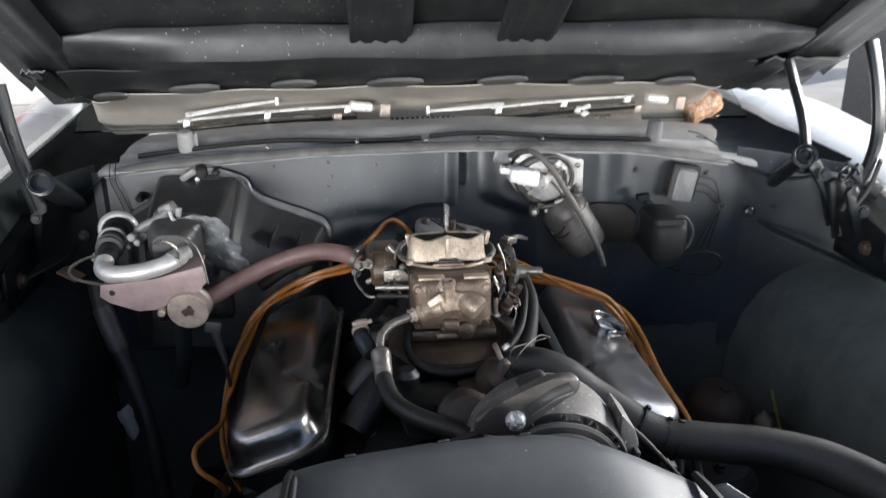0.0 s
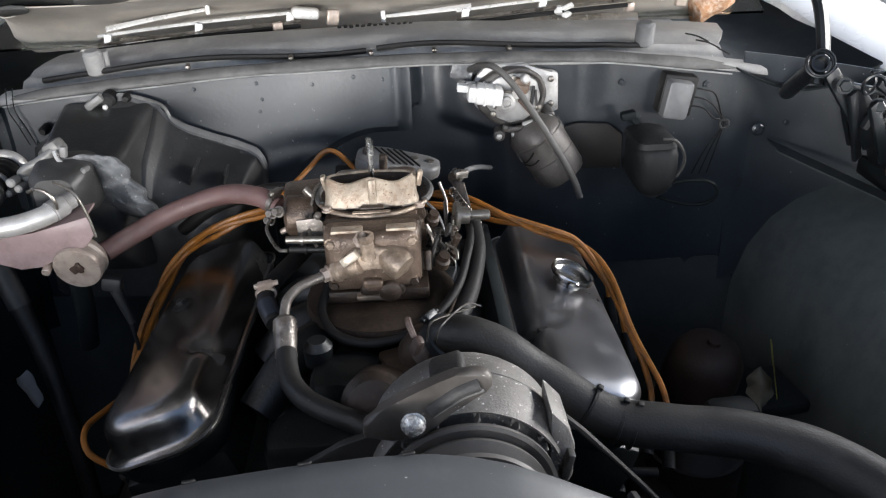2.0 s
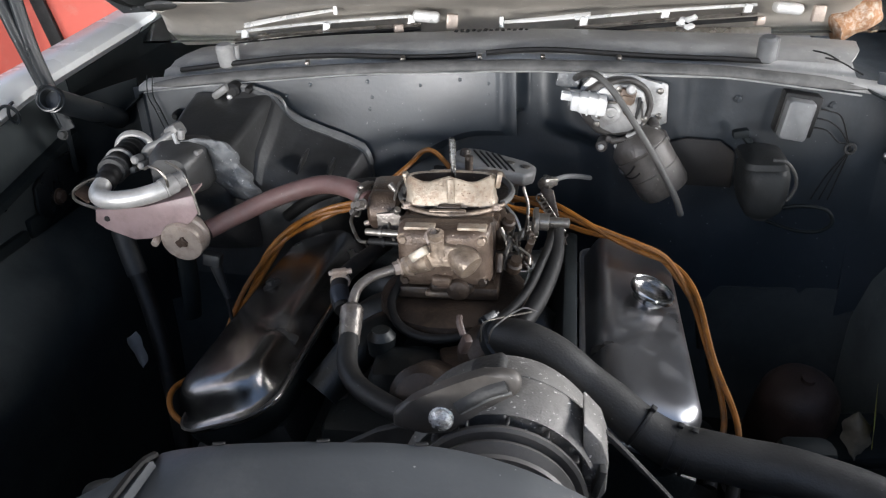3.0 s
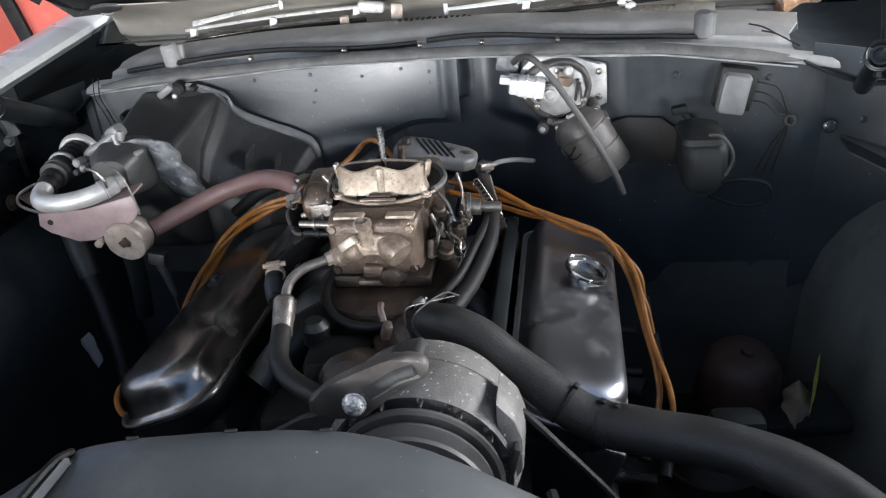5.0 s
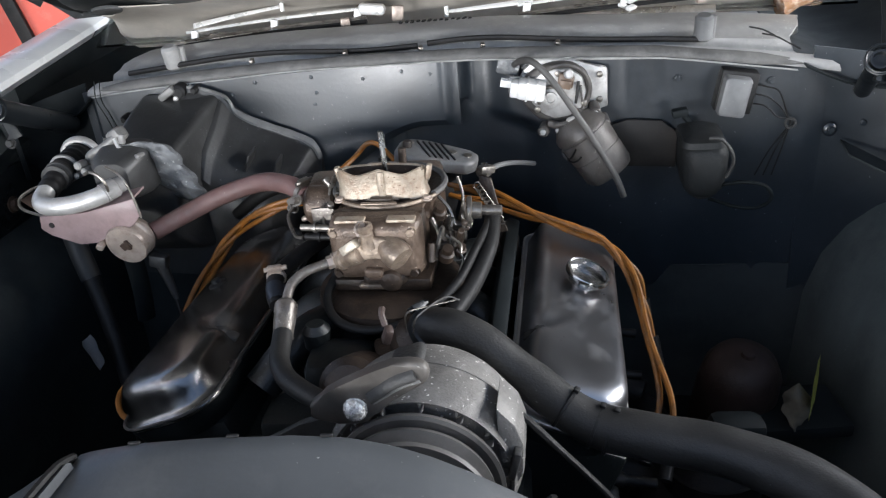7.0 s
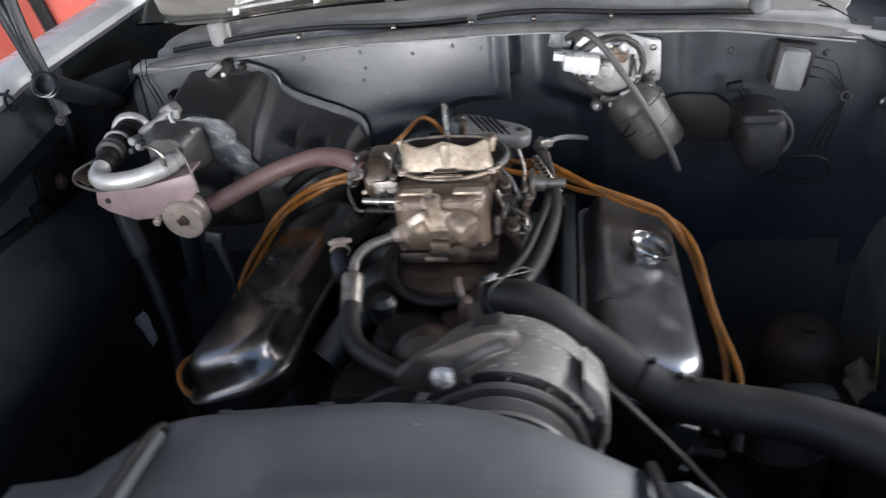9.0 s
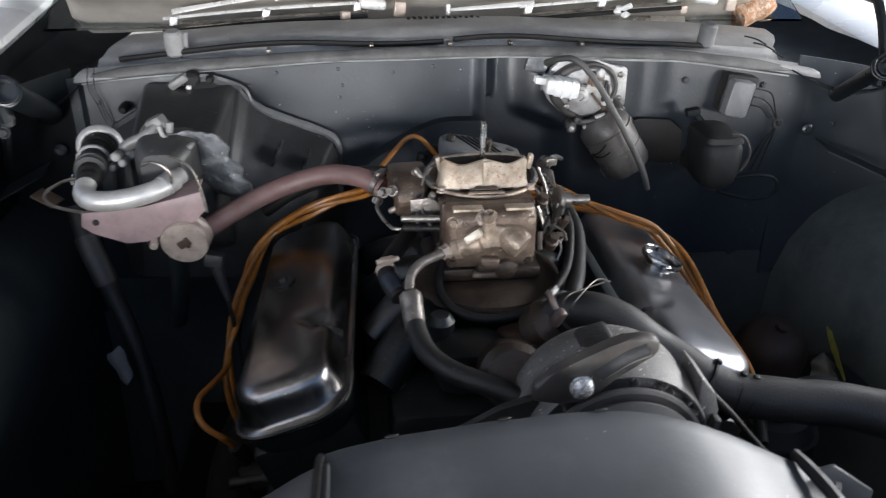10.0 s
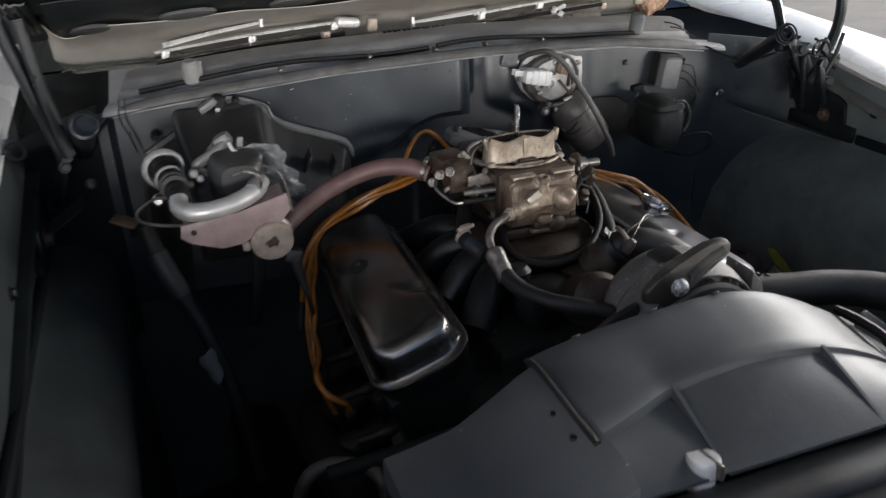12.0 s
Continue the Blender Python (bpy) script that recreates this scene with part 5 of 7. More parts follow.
def distributor():
    d = thing("distributor", "grey ribbed ignition distributor cover behind the carburetor", "distributor", (0.01, 1.2, 0.78))
    m = pose(0.000, 1.205, 0.853, 0, 10, -6)
    outline = [(-0.034, -0.024), (-0.022, -0.034), (0.02, -0.036), (0.074, -0.026), (0.084, -0.010), (0.082, 0.014), (0.066, 0.026), (0.0, 0.036), (-0.026, 0.030), (-0.036, 0.012)]
    part("cover", prism(B(), outline, 0.020, m @ pose(0, 0, 0.014), 0.006, 3), distributor_grey, d)
    for k in range(5):
        part("rib", box(B(), (0.004 + 0.0088 * k, -0.003 + 0.001 * k, 0.0342), (0.0030, 0.060, 0.003), (0, 0, 33), 0.0012, m=m), rubber, d, "dark slot rib")
    for x, y in ((0.068, 0.0), (0.045, 0.004), (-0.020, 0.012)):
        bm = lathe(B(), [(0.006, 0), (0.006, 0.002), (0.003, 0.003)], m @ pose(x, y, 0.034), 14)
        part("screw", bm, old_steel, d)
    part("knob", lathe(B(), [(0.007, 0), (0.007, 0.007), (0.005, 0.010)], m @ pose(-0.020, -0.004, 0.033), 16), grimy_brown, d)
    bm = lathe(B(), [(0.055, -0.08), (0.06, -0.05), (0.062, -0.01), (0.058, 0.0)], m @ pose(0, 0, 0), 28)
    for k in range(8):
        a = 2 * math.pi * k / 8
        lathe(bm, [(0.009, 0), (0.008, 0.022)], m @ pose(0.055 * math.cos(a), 0.055 * math.sin(a), -0.016), 10)
    part("cap_base", bm, rubber, d)
    part("shaft_housing", rod(B(), (0.012, 1.205, 0.70), (0.012, 1.205, 0.80), 0.035, 20), engine_teal, d)


distributor()


# ---- cables and hoses ----
def orange_cable(pts, phase, spread=0.0066):
    out = []
    line = spline(pts, 4)
    for i, p in enumerate(line):
        a = phase + i * (0.40 + 0.05 * math.sin(phase * 3))
        out.append(p + Vector((spread * math.cos(a), 0.3 * spread * math.sin(a * 0.7), spread * math.sin(a))))
    c = thing("spark_plug_cable", "orange silicone spark plug cable, dusty, over the valve cover", "cable", out[-1], "spark plug cables")
    part("lead", tube(B(), out, 0.0037, 8, 2), orange, c)
    tip = Vector(out[-1]) - Vector(out[-2])
    bm = tube(B(), [out[-1] - tip * 0.2, out[-1] + tip.normalized() * 0.018, out[-1] + tip.normalized() * 0.038], 0.0075, 10, 3)
    part("boot", bm, rubber, c, "black rubber plug boot")


LEFT = [(-0.02, 1.19, 0.845), (-0.085, 1.13, 0.862), (-0.158, 1.10, 0.853), (-0.215, 1.10, 0.830), (-0.268, 1.125, 0.787), (-0.298, 1.07, 0.752), (-0.316, 1.01, 0.715)]
orange_cable(LEFT + [(-0.322, 0.965, 0.690), (-0.329, 0.915, 0.692), (-0.334, 0.875, 0.700), (-0.330, 0.852, 0.690), (-0.315, 0.848, 0.668), (-0.300, 0.86, 0.640)], 0.2, 0.0045)
orange_cable(LEFT + [(-0.320, 0.985, 0.680), (-0.314, 0.965, 0.63), (-0.305, 0.965, 0.575)], 2.3)
orange_cable(LEFT[:-1] + [(-0.320, 1.03, 0.71), (-0.318, 1.01, 0.66), (-0.308, 0.985, 0.60)], 4.1)
orange_cable([(-0.03, 1.20, 0.855), (-0.06, 1.205, 0.893), (-0.095, 1.20, 0.878), (-0.155, 1.12, 0.856), (-0.22, 1.115, 0.828), (-0.285, 1.11, 0.77), (-0.312, 1.08, 0.70)], 1.2)
RIGHT = [(0.05, 1.16, 0.840), (0.10, 1.13, 0.846), (0.155, 1.105, 0.838), (0.212, 1.085, 0.815), (0.262, 1.075, 0.788), (0.296, 1.03, 0.756)]
orange_cable(RIGHT + [(0.312, 0.96, 0.728), (0.322, 0.89, 0.70), (0.312, 0.84, 0.66)], 0.0)
orange_cable(RIGHT + [(0.306, 0.95, 0.725), (0.306, 0.90, 0.69), (0.300, 0.86, 0.66)], 1.9)
orange_cable([(0.05, 1.17, 0.83), (0.11, 1.15, 0.822), (0.165, 1.115, 0.812), (0.218, 1.10, 0.803), (0.27, 1.09, 0.778), (0.305, 1.05, 0.735), (0.312, 1.03, 0.68)], 3.4)
orange_cable([(0.05, 1.18, 0.825), (0.12, 1.165, 0.815), (0.18, 1.14, 0.80), (0.24, 1.13, 0.785), (0.295, 1.11, 0.74), (0.31, 1.10, 0.69)], 5.0, 0.004)


def hoses():
    h = thing("radiator_hose", "thick dusty black upper radiator hose with steel clamps", "hose", (0.08, 0.83, 0.80))
    pts = [(0.058, 0.842, 0.812), (0.078, 0.826, 0.828), (0.115, 0.812, 0.824), (0.165, 0.794, 0.792), (0.228, 0.766, 0.757), (0.29, 0.752, 0.750), (0.36, 0.736, 0.746), (0.43, 0.700, 0.736), (0.48, 0.63, 0.722), (0.495, 0.54, 0.71), (0.50, 0.45, 0.70)]
    part("hose", tube(B(), pts, 0.0225, 20, 8, lambda f: 0.90 + 0.14 * smooth(0.25, 0.5, f) + 0.14 * smooth(0.5, 0.75, f) + 0.015 * math.sin(60 * f)), hose_rubber, h)
    for at, along, r in (((0.236, 0.764, 0.753), (0.07, -0.02, -0.02), 0.0230), ((0.250, 0.760, 0.7495), (0.07, -0.02, -0.016), 0.0232), ((0.207, 0.775, 0.767), (0.07, -0.028, -0.038), 0.0225)):
        m = axis_m(at, Vector(at) + Vector(along))
        bm = lathe(B(), [(r, -0.002), (r + 0.0012, -0.0014), (r + 0.0012, 0.0014), (r, 0.002)], m, 28)
        box(bm, (0.002, r + 0.002, 0), (0.006, 0.005, 0.006), bev=0.001, m=m)
        part("tie_band", bm, rubber, h, "thin black tie band")
    clamp(h, (0.068, 0.834, 0.820), (0.5, -0.4, 0.6), 0.0228, 0.012, dark_steel)
    bm = tube(B(), [(0.05, 0.80, 0.838), (0.055, 0.79, 0.866), (0.075, 0.80, 0.868), (0.10, 0.815, 0.866)], 0.0009, 6, 5)
    tube(bm, [(0.058, 0.795, 0.84), (0.065, 0.79, 0.862), (0.09, 0.81, 0.872), (0.105, 0.812, 0.868)], 0.0009, 6, 5)
    part("tie_wire", bm, old_steel, h, "thin bare tie wires")

    h = thing("heater_hose", "faded reddish heater hose from carburetor side to valve", "hose", (-0.33, 1.04, 0.84))
    part("hose", tube(B(), [(-0.335, 1.035, 0.843), (-0.300, 1.065, 0.854), (-0.25, 1.085, 0.872), (-0.19, 1.082, 0.890), (-0.145, 1.062, 0.893), (-0.118, 1.045, 0.884)], 0.0125, 16, 7), pink_hose, h)
    clamp(h, (-0.124, 1.05, 0.887), (0.03, -0.02, -0.01), 0.0128, 0.008)

    h = thing("vacuum_hose", "black rubber hose running behind the carburetor", "hose", (-0.27, 1.2, 0.84))
    part("hose", tube(B(), [(-0.28, 1.18, 0.80), (-0.24, 1.17, 0.830), (-0.20, 1.165, 0.848), (-0.14, 1.165, 0.860), (-0.08, 1.15, 0.858), (-0.04, 1.11, 0.85)], 0.009, 14, 6), rubber, h)

    h = thing("fuel_line", "bent steel fuel line with metal filter and rubber hose", "fuel line", (-0.1, 0.84, 0.78))
    part("pipe", tube(B(), [(-0.046, 0.915, 0.861), (-0.062, 0.906, 0.859), (-0.080, 0.896, 0.856), (-0.093, 0.884, 0.849), (-0.097, 0.872, 0.840), (-0.0965, 0.860, 0.832)], 0.0056, 14, 6), pipe_steel, h)
    bm = lathe(B(), [(0.0095, 0), (0.0095, 0.009), (0.0078, 0.010), (0.0078, 0.016)], axis_m((-0.044, 0.916, 0.8615), (-0.062, 0.906, 0.859)), 6)
    part("flare_nut", bm, tan_metal, h)
    bm = lathe(B(), [(0.009, -0.004), (0.0125, 0.0), (0.0128, 0.010), (0.0122, 0.011), (0.0120, 0.022), (0.0112, 0.034), (0.0116, 0.040), (0.0105, 0.042)], axis_m((-0.0965, 0.862, 0.834), (-0.094, 0.829, 0.812)), 24)
    part("filter", bm, pipe_steel, h, "worn metal fuel filter")
    part("rubber_hose", tube(B(), [(-0.0945, 0.836, 0.816), (-0.091, 0.812, 0.811), (-0.084, 0.786, 0.809), (-0.068, 0.760, 0.808), (-0.044, 0.741, 0.806), (-0.016, 0.728, 0.800), (0.006, 0.718, 0.790)], 0.0108, 16, 6), hose_rubber, h)

    h = thing("breather_hose", "black rubber hose with steel clamp and blue tape", "hose", (-0.11, 0.9, 0.8))
    part("hose", tube(B(), [(-0.082, 1.000, 0.852), (-0.096, 0.965, 0.851), (-0.112, 0.930, 0.848), (-0.121, 0.908, 0.843), (-0.117, 0.884, 0.836), (-0.108, 0.866, 0.830)], 0.0098, 14, 6), rubber, h)
    clamp(h, (-0.121, 0.907, 0.843), (0.01, -0.03, -0.010), 0.0100, 0.007, tan_metal)
    bm = tube(B(), [(-0.1185, 0.892, 0.839), (-0.1150, 0.882, 0.836), (-0.110, 0.872, 0.832)], 0.0108, 14, 3)
    part("tape", bm, blue_tape, h, "band of blue tape")

    h = thing("vacuum_line", "thin black vacuum line looping in front of the carburetor", "hose", (0.0, 0.87, 0.81))
    part("line", tube(B(), [(-0.055, 0.93, 0.836), (-0.062, 0.90, 0.820), (-0.045, 0.872, 0.806), (-0.005, 0.858, 0.802), (0.045, 0.870, 0.810), (0.085, 0.91, 0.828), (0.105, 0.97, 0.846), (0.115, 1.03, 0.850)], 0.0052, 10, 6), rubber, h)

    h = thing("power_brake_hose", "dark rubber hose beside the carburetor base", "hose", (0.1, 0.95, 0.8))
    part("hose", tube(B(), [(0.118, 1.05, 0.848), (0.118, 0.99, 0.838), (0.105, 0.93, 0.822), (0.088, 0.885, 0.812), (0.070, 0.855, 0.800)], 0.0105, 14, 6), rubber, h)

    h = thing("cable", "thin black cable hanging beside the alternator", "cable", (0.17, 0.65, 0.7))
    part("wire", tube(B(), [(0.150, 0.715, 0.822), (0.178, 0.705, 0.802), (0.200, 0.70, 0.780), (0.226, 0.70, 0.749), (0.252, 0.695, 0.720), (0.285, 0.68, 0.68), (0.31, 0.66, 0.60)], 0.0034, 8, 6), rubber, h)


hoses()


# ---- alternator ----
def alternator():
    a = thing("alternator", "dusty cast aluminium alternator with slotted front bracket", "alternator", (0.082, 0.70, 0.69))
    c = Vector((0.079, 0.0, 0.770))
    m = axis_m((c.x, 0.765, c.z), (c.x, 0.5, c.z))
    # two cast halves with a dark joint, open at the front behind the fan
    bm = lathe(B(), [(0.045, -0.010), (0.066, -0.008), (0.080, 0.004), (0.0865, 0.016), (0.0885, 0.024), (0.0890, 0.046), (0.0870, 0.0475)], m, 64)
    rear = part("rear_half", bm, cast_alu, a, "dusty cast rear half")
    bm = lathe(B(), [(0.0868, 0.0485), (0.0905, 0.0500), (0.0915, 0.058), (0.0905, 0.074), (0.0865, 0.092), (0.0840, 0.0975), (0.0815, 0.0960), (0.0795, 0.088), (0.05, 0.086)], m, 64)
    front = part("front_half", bm, cast_alu, a, "dusty cast front half")
    part("seam", ring_of(B(), (0, 0, 0), 0.0872, 0.0014, axis_m((c.x, 0.7170, c.z), (c.x, 0.6, c.z)), 64, 6), rubber, a, "dark joint between the housing halves")
    for k in range(7):
        ang = radians(14 + 24 * k)
        p = Vector((c.x + 0.0795 * math.cos(ang), 0.6735, c.z + 0.0795 * math.sin(ang)))
        part("vent_fin", box(B(), p, (0.007, 0.010, 0.0030), (0, -math.degrees(ang), 0), 0.001, 1), cast_alu, front)
    # ear on the driver's side, terminal block at the top
    bm = prism(B(), [(0.150, 0.845), (0.166, 0.826), (0.172, 0.806), (0.171, 0.772), (0.163, 0.758), (0.150, 0.770)], 0.050, Matrix(((1, 0, 0, 0), (0, 0, -1, 0.722), (0, 1, 0, 0), (0, 0, 0, 1))), 0.003)
    part("ear", bm, cast_alu, rear)
    part("lock_tab", box(B(), (0.164, 0.667, 0.790), (0.007, 0.012, 0.030), (0, 14, 0), 0.002), sooty_steel, front)
    bm = prism(B(), [(0.046, 0.846), (0.052, 0.858), (0.078, 0.866), (0.084, 0.858), (0.070, 0.846)], 0.036, Matrix(((1, 0, 0, 0), (0, 0, -1, 0.745), (0, 1, 0, 0), (0, 0, 0, 1))), 0.004)
    part("terminal_block", bm, sooty_steel, a, "grimy brown terminal block")
    # dusty fan disc with blades, and the pulley before it
    bm = lathe(B(), [(0.050, 0), (0.0745, 0.001), (0.0770, 0.003), (0.0775, 0.007), (0.074, 0.0085), (0.066, 0.006), (0.03, 0.006)], axis_m((c.x, 0.665, c.z), (c.x, 0.5, c.z)), 56)
    fan = part("fan", bm, fan_steel, a, "dusty dark cooling fan")
    for k in range(14):
        ang = 2 * math.pi * k / 14 + 0.12
        p = Vector((c.x + 0.0760 * math.cos(ang), 0.667, c.z + 0.0760 * math.sin(ang)))
        part("blade", box(B(), p, (0.008, 0.010, 0.002), (0, -math.degrees(ang) + 20, 0), 0.0006, 1), fan_steel, fan)
    bm = lathe(B(), [(0.056, 0), (0.069, 0.003), (0.070, 0.007), (0.060, 0.014), (0.069, 0.021), (0.068, 0.025), (0.055, 0.027), (0.02, 0.027), (0.018, 0.034)], axis_m((c.x, 0.656, c.z), (c.x, 0.5, c.z)), 48)
    part("pulley", bm, fan_steel, a, "dusty grey grooved pulley")
    # broad adjusting arm with a deep slot and its bright bolt
    outline = [(-0.008, 0.843), (-0.007, 0.858), (0.008, 0.870), (0.023, 0.879), (0.043, 0.889), (0.056, 0.895), (0.069, 0.900), (0.082, 0.903), (0.092, 0.902), (0.0985, 0.897), (0.100, 0.888), (0.095, 0.8805), (0.080, 0.8735), (0.066, 0.864), (0.053, 0.852), (0.040, 0.839), (0.017, 0.837)]
    mm = Matrix(((1, 0, 0, 0), (0, 0, -1, 0.667), (0, 1, 0, 0), (0, 0, 0, 1)))
    arm = part("adjusting_arm", prism(B(), outline, 0.012, mm, 0.004, 3), arm_grey, a, "brown-grey slotted adjusting arm")
    part("slot", tube(B(), [(0.047, 0.6545, 0.868), (0.058, 0.6545, 0.8765), (0.072, 0.6545, 0.8860), (0.088, 0.6545, 0.8925)], 0.0064, 12, 5, flat=0.45), sooty_steel, arm, "dark slot in the arm")
    part("slot_edge", tube(B(), [(0.050, 0.655, 0.862), (0.062, 0.655, 0.870), (0.076, 0.655, 0.879), (0.092, 0.655, 0.885)], 0.0016, 6, 5), bead_grey, arm, "worn bright slot edge")
    bm = lathe(B(), [(0.0105, 0), (0.0105, 0.0015), (0.0092, 0.002), (0.0090, 0.005), (0.0062, 0.0075), (0.002, 0.0085)], axis_m((0.034, 0.654, 0.8565), (0.034, 0.61, 0.868)), 20)
    part("adjusting_bolt", bm, bolt_steel, a, "bright steel bolt head")
    bm = prism(B(), [(-0.075, 0.79), (-0.03, 0.815), (0.004, 0.828), (0.012, 0.80), (-0.03, 0.77), (-0.075, 0.70)], 0.008, Matrix(((1, 0, 0, 0), (0, 0, -1, 0.69), (0, 1, 0, 0), (0, 0, 0, 1))), 0.002)
    part("mounting_bracket", bm, sooty_steel, a)
    bm = box(B(), (0.040, 0.764, 0.858), (0.009, 0.011, 0.020), (20, 14, 25), 0.003)
    tube(bm, [(0.038, 0.767, 0.866), (0.034, 0.774, 0.875), (0.033, 0.783, 0.876)], 0.0032, 8, 4)
    part("wire_plug", bm, plug_brown, a, "red-brown wire plug")


alternator()


# ---- fan shroud and radiator ----
def shroud():
    s = thing("fan_shroud", "dark grey plastic fan shroud with curved top and ribs", "fan shroud", (0.0, 0.5, 0.5))
    xc, zc = 0.005, 0.502
    # the rear rim is flatter than the front ridge, and falls off sooner on the driver's side
    rim = [(-0.205, 0.856), (-0.168, 0.868), (-0.120, 0.878), (-0.060, 0.887), (0.0, 0.890), (0.045, 0.887), (0.075, 0.881), (0.105, 0.872), (0.140, 0.857), (0.172, 0.840), (0.205, 0.822), (0.258, 0.785)]
    def ridge(x):
        """Front ridge: an arc that levels out and swings forward on the passenger side."""
        k = max(0.0, -0.08 - x)
        arc = zc + math.sqrt(0.3595 ** 2 - (max(x, -0.08) - xc) ** 2)
        return 0.506 - 0.42 * k, arc + 0.04 * k
    def top(x, g):
        """A point of the barrel's top, g = 0 at the rear rim and 1 at the front ridge."""
        yr, zr = ridge(x)
        f = 0.5 * smooth(0.833, 0.0, g) + 0.5 * (1 - g)
        y = 0.590 - (0.590 - yr) * g
        return Vector((x, y + 0.0012 * math.sin(23 * x), zr * (1 - f) + (lerp_rows(x, rim) - 0.007) * f + 0.0009 * math.sin(30 * x + 20 * y)))
    rows = []
    for g, drop in ((0.024, 0.006), (0.0, 0.001), (0.024, 0.0), (0.18, 0.0), (0.42, 0.0), (0.65, 0.0), (0.83, 0.0), (0.95, 0.0), (0.988, 0.0015), (1.0, 0.008)):
        rows.append([top(x, g) - Vector((0, 0, drop)) for x in np.linspace(-0.181, 0.252, 46)])
    bm = sheet(B(), rows, 0.004, (0, 0, -1))
    part("barrel", bm, shroud_plastic, s)
    for x in (-0.13, -0.045, 0.03):
        part("rim_nick", box(B(), top(x, 0.0) + Vector((0, 0, 0.0005)), (0.010, 0.003, 0.0025), (0, 0, 8), 0.0008, 1), rubber, s, "small dark nick in the rim")
    # ramp in front, stepped down between upright ribs
    def ramp(x, f, drop):
        yr, zr = ridge(x)
        return Vector((x, yr + 0.002 - (yr - 0.421) * f, (zr - 0.0015 - drop) * (1 - f) + (0.818 - 0.25 * max(0, x - 0.17)) * f))
    for x0, x1, drop in ((-0.174, -0.078, 0.010), (-0.074, 0.093, 0.006), (0.097, 0.25, 0.004)):
        bm = sheet(B(), [[ramp(x, f, drop * (1 - f)) for x in np.linspace(x0, x1, 10)] for f in (0, 0.3, 0.6, 0.85, 1.0)], 0.004)
        part("ramp", bm, shroud_plastic, s)
    for x in (-0.076, 0.095):
        bm = B()
        w = 0.002
        high = [ramp(x, f, -0.003) for f in (0, 0.35, 0.7, 1.0)]
        low = [ramp(x, f, 0.030 * (1 - f) + 0.004) for f in (0, 0.35, 0.7, 1.0)]
        loft(bm, [[t + Vector((-w, 0, 0)), t + Vector((w, 0, 0)), l + Vector((w, 0, 0)), l + Vector((-w, 0, 0))] for t, l in zip(high, low)])
        part("rib", bm, shroud_plastic, s)
    # driver's side shoulder below its dark seam
    rows = []
    for y in (0.560, 0.535, 0.52, 0.50, 0.47, 0.43):
        rows.append([(xc + x, y, z) for x, z in ((0.203, 0.802), (0.235, 0.782), (0.262, 0.752), (0.30, 0.728), (0.36, 0.715), (0.42, 0.700), (0.43, 0.60))])
    part("shoulder", sheet(B(), rows, 0.004, (-0.3, 0, -1)), shroud_plastic, s)
    seam = [(0.198, 0.592, 0.824), (0.203, 0.57, 0.823), (0.210, 0.54, 0.818), (0.218, 0.50, 0.806), (0.232, 0.45, 0.790)]
    part("seam_strip", tube(B(), seam, 0.0045, 6, 3, lambda f: 1 + 0.25 * math.sin(80 * f)), rubber, s, "dark seam between shroud halves")
    ear = [(0.206, 0.822), (0.222, 0.826), (0.262, 0.796), (0.262, 0.770), (0.216, 0.790)]
    part("flange_ear", prism(B(), ear, 0.004, Matrix(((1, 0, 0, 0), (0, 0, -1, 0.575), (0, 1, 0, 0), (0, 0, 0, 1))), 0.001), shroud_plastic, s)
    for y, z in ((0.571, 0.806), (0.545, 0.800)):
        bolt(s, (xc + 0.222, y, z), (0.3, -0.6, 0.8), 0.004, 0.003, sooty_steel, "screw")
    # passenger side flange: it slopes away behind a dark seam, then runs level
    level = [(-0.345, 0.796), (-0.305, 0.804), (-0.265, 0.815), (-0.225, 0.838), (-0.196, 0.857), (-0.1775, 0.866)]
    across = list(np.linspace(-0.332, -0.1775, 22))
    rows = []
    for y, dz in ((0.574, -0.030), (0.573, -0.003), (0.569, 0.0), (0.53, 0.001), (0.48, 0.0), (0.43, -0.003), (0.402, -0.012), (0.396, -0.06)):
        row = [(-0.3335, y, lerp_rows(-0.332, level) + dz - 0.02)] + [(x, y - 0.02 * (x + 0.19), lerp_rows(x, level) + dz + 0.001 * math.sin(50 * x + 9 * y)) for x in across]
        if y < 0.47:
            row.append((-0.1760, y, 0.835 + dz))
        else:
            row.append((-0.1765, y, 0.862 + dz))
        rows.append(row)
    part("side_flange", sheet(B(), rows, 0.004, (0, 0.2, -1)), shroud_plastic, s, "flat grey side flange of the shroud")
    for y in (0.47, 0.505):
        bolt(s, (-0.197, y, 0.857), (0, 0, 1), 0.0022, 0.0015, rubber, "rivet")
    part("seam_strip", tube(B(), [(-0.1835, 0.586, 0.858), (-0.1845, 0.565, 0.866), (-0.186, 0.53, 0.867), (-0.187, 0.49, 0.8655), (-0.1865, 0.45, 0.863)], 0.0032, 6, 3), rubber, s, "dark seam beside the flange")


shroud()


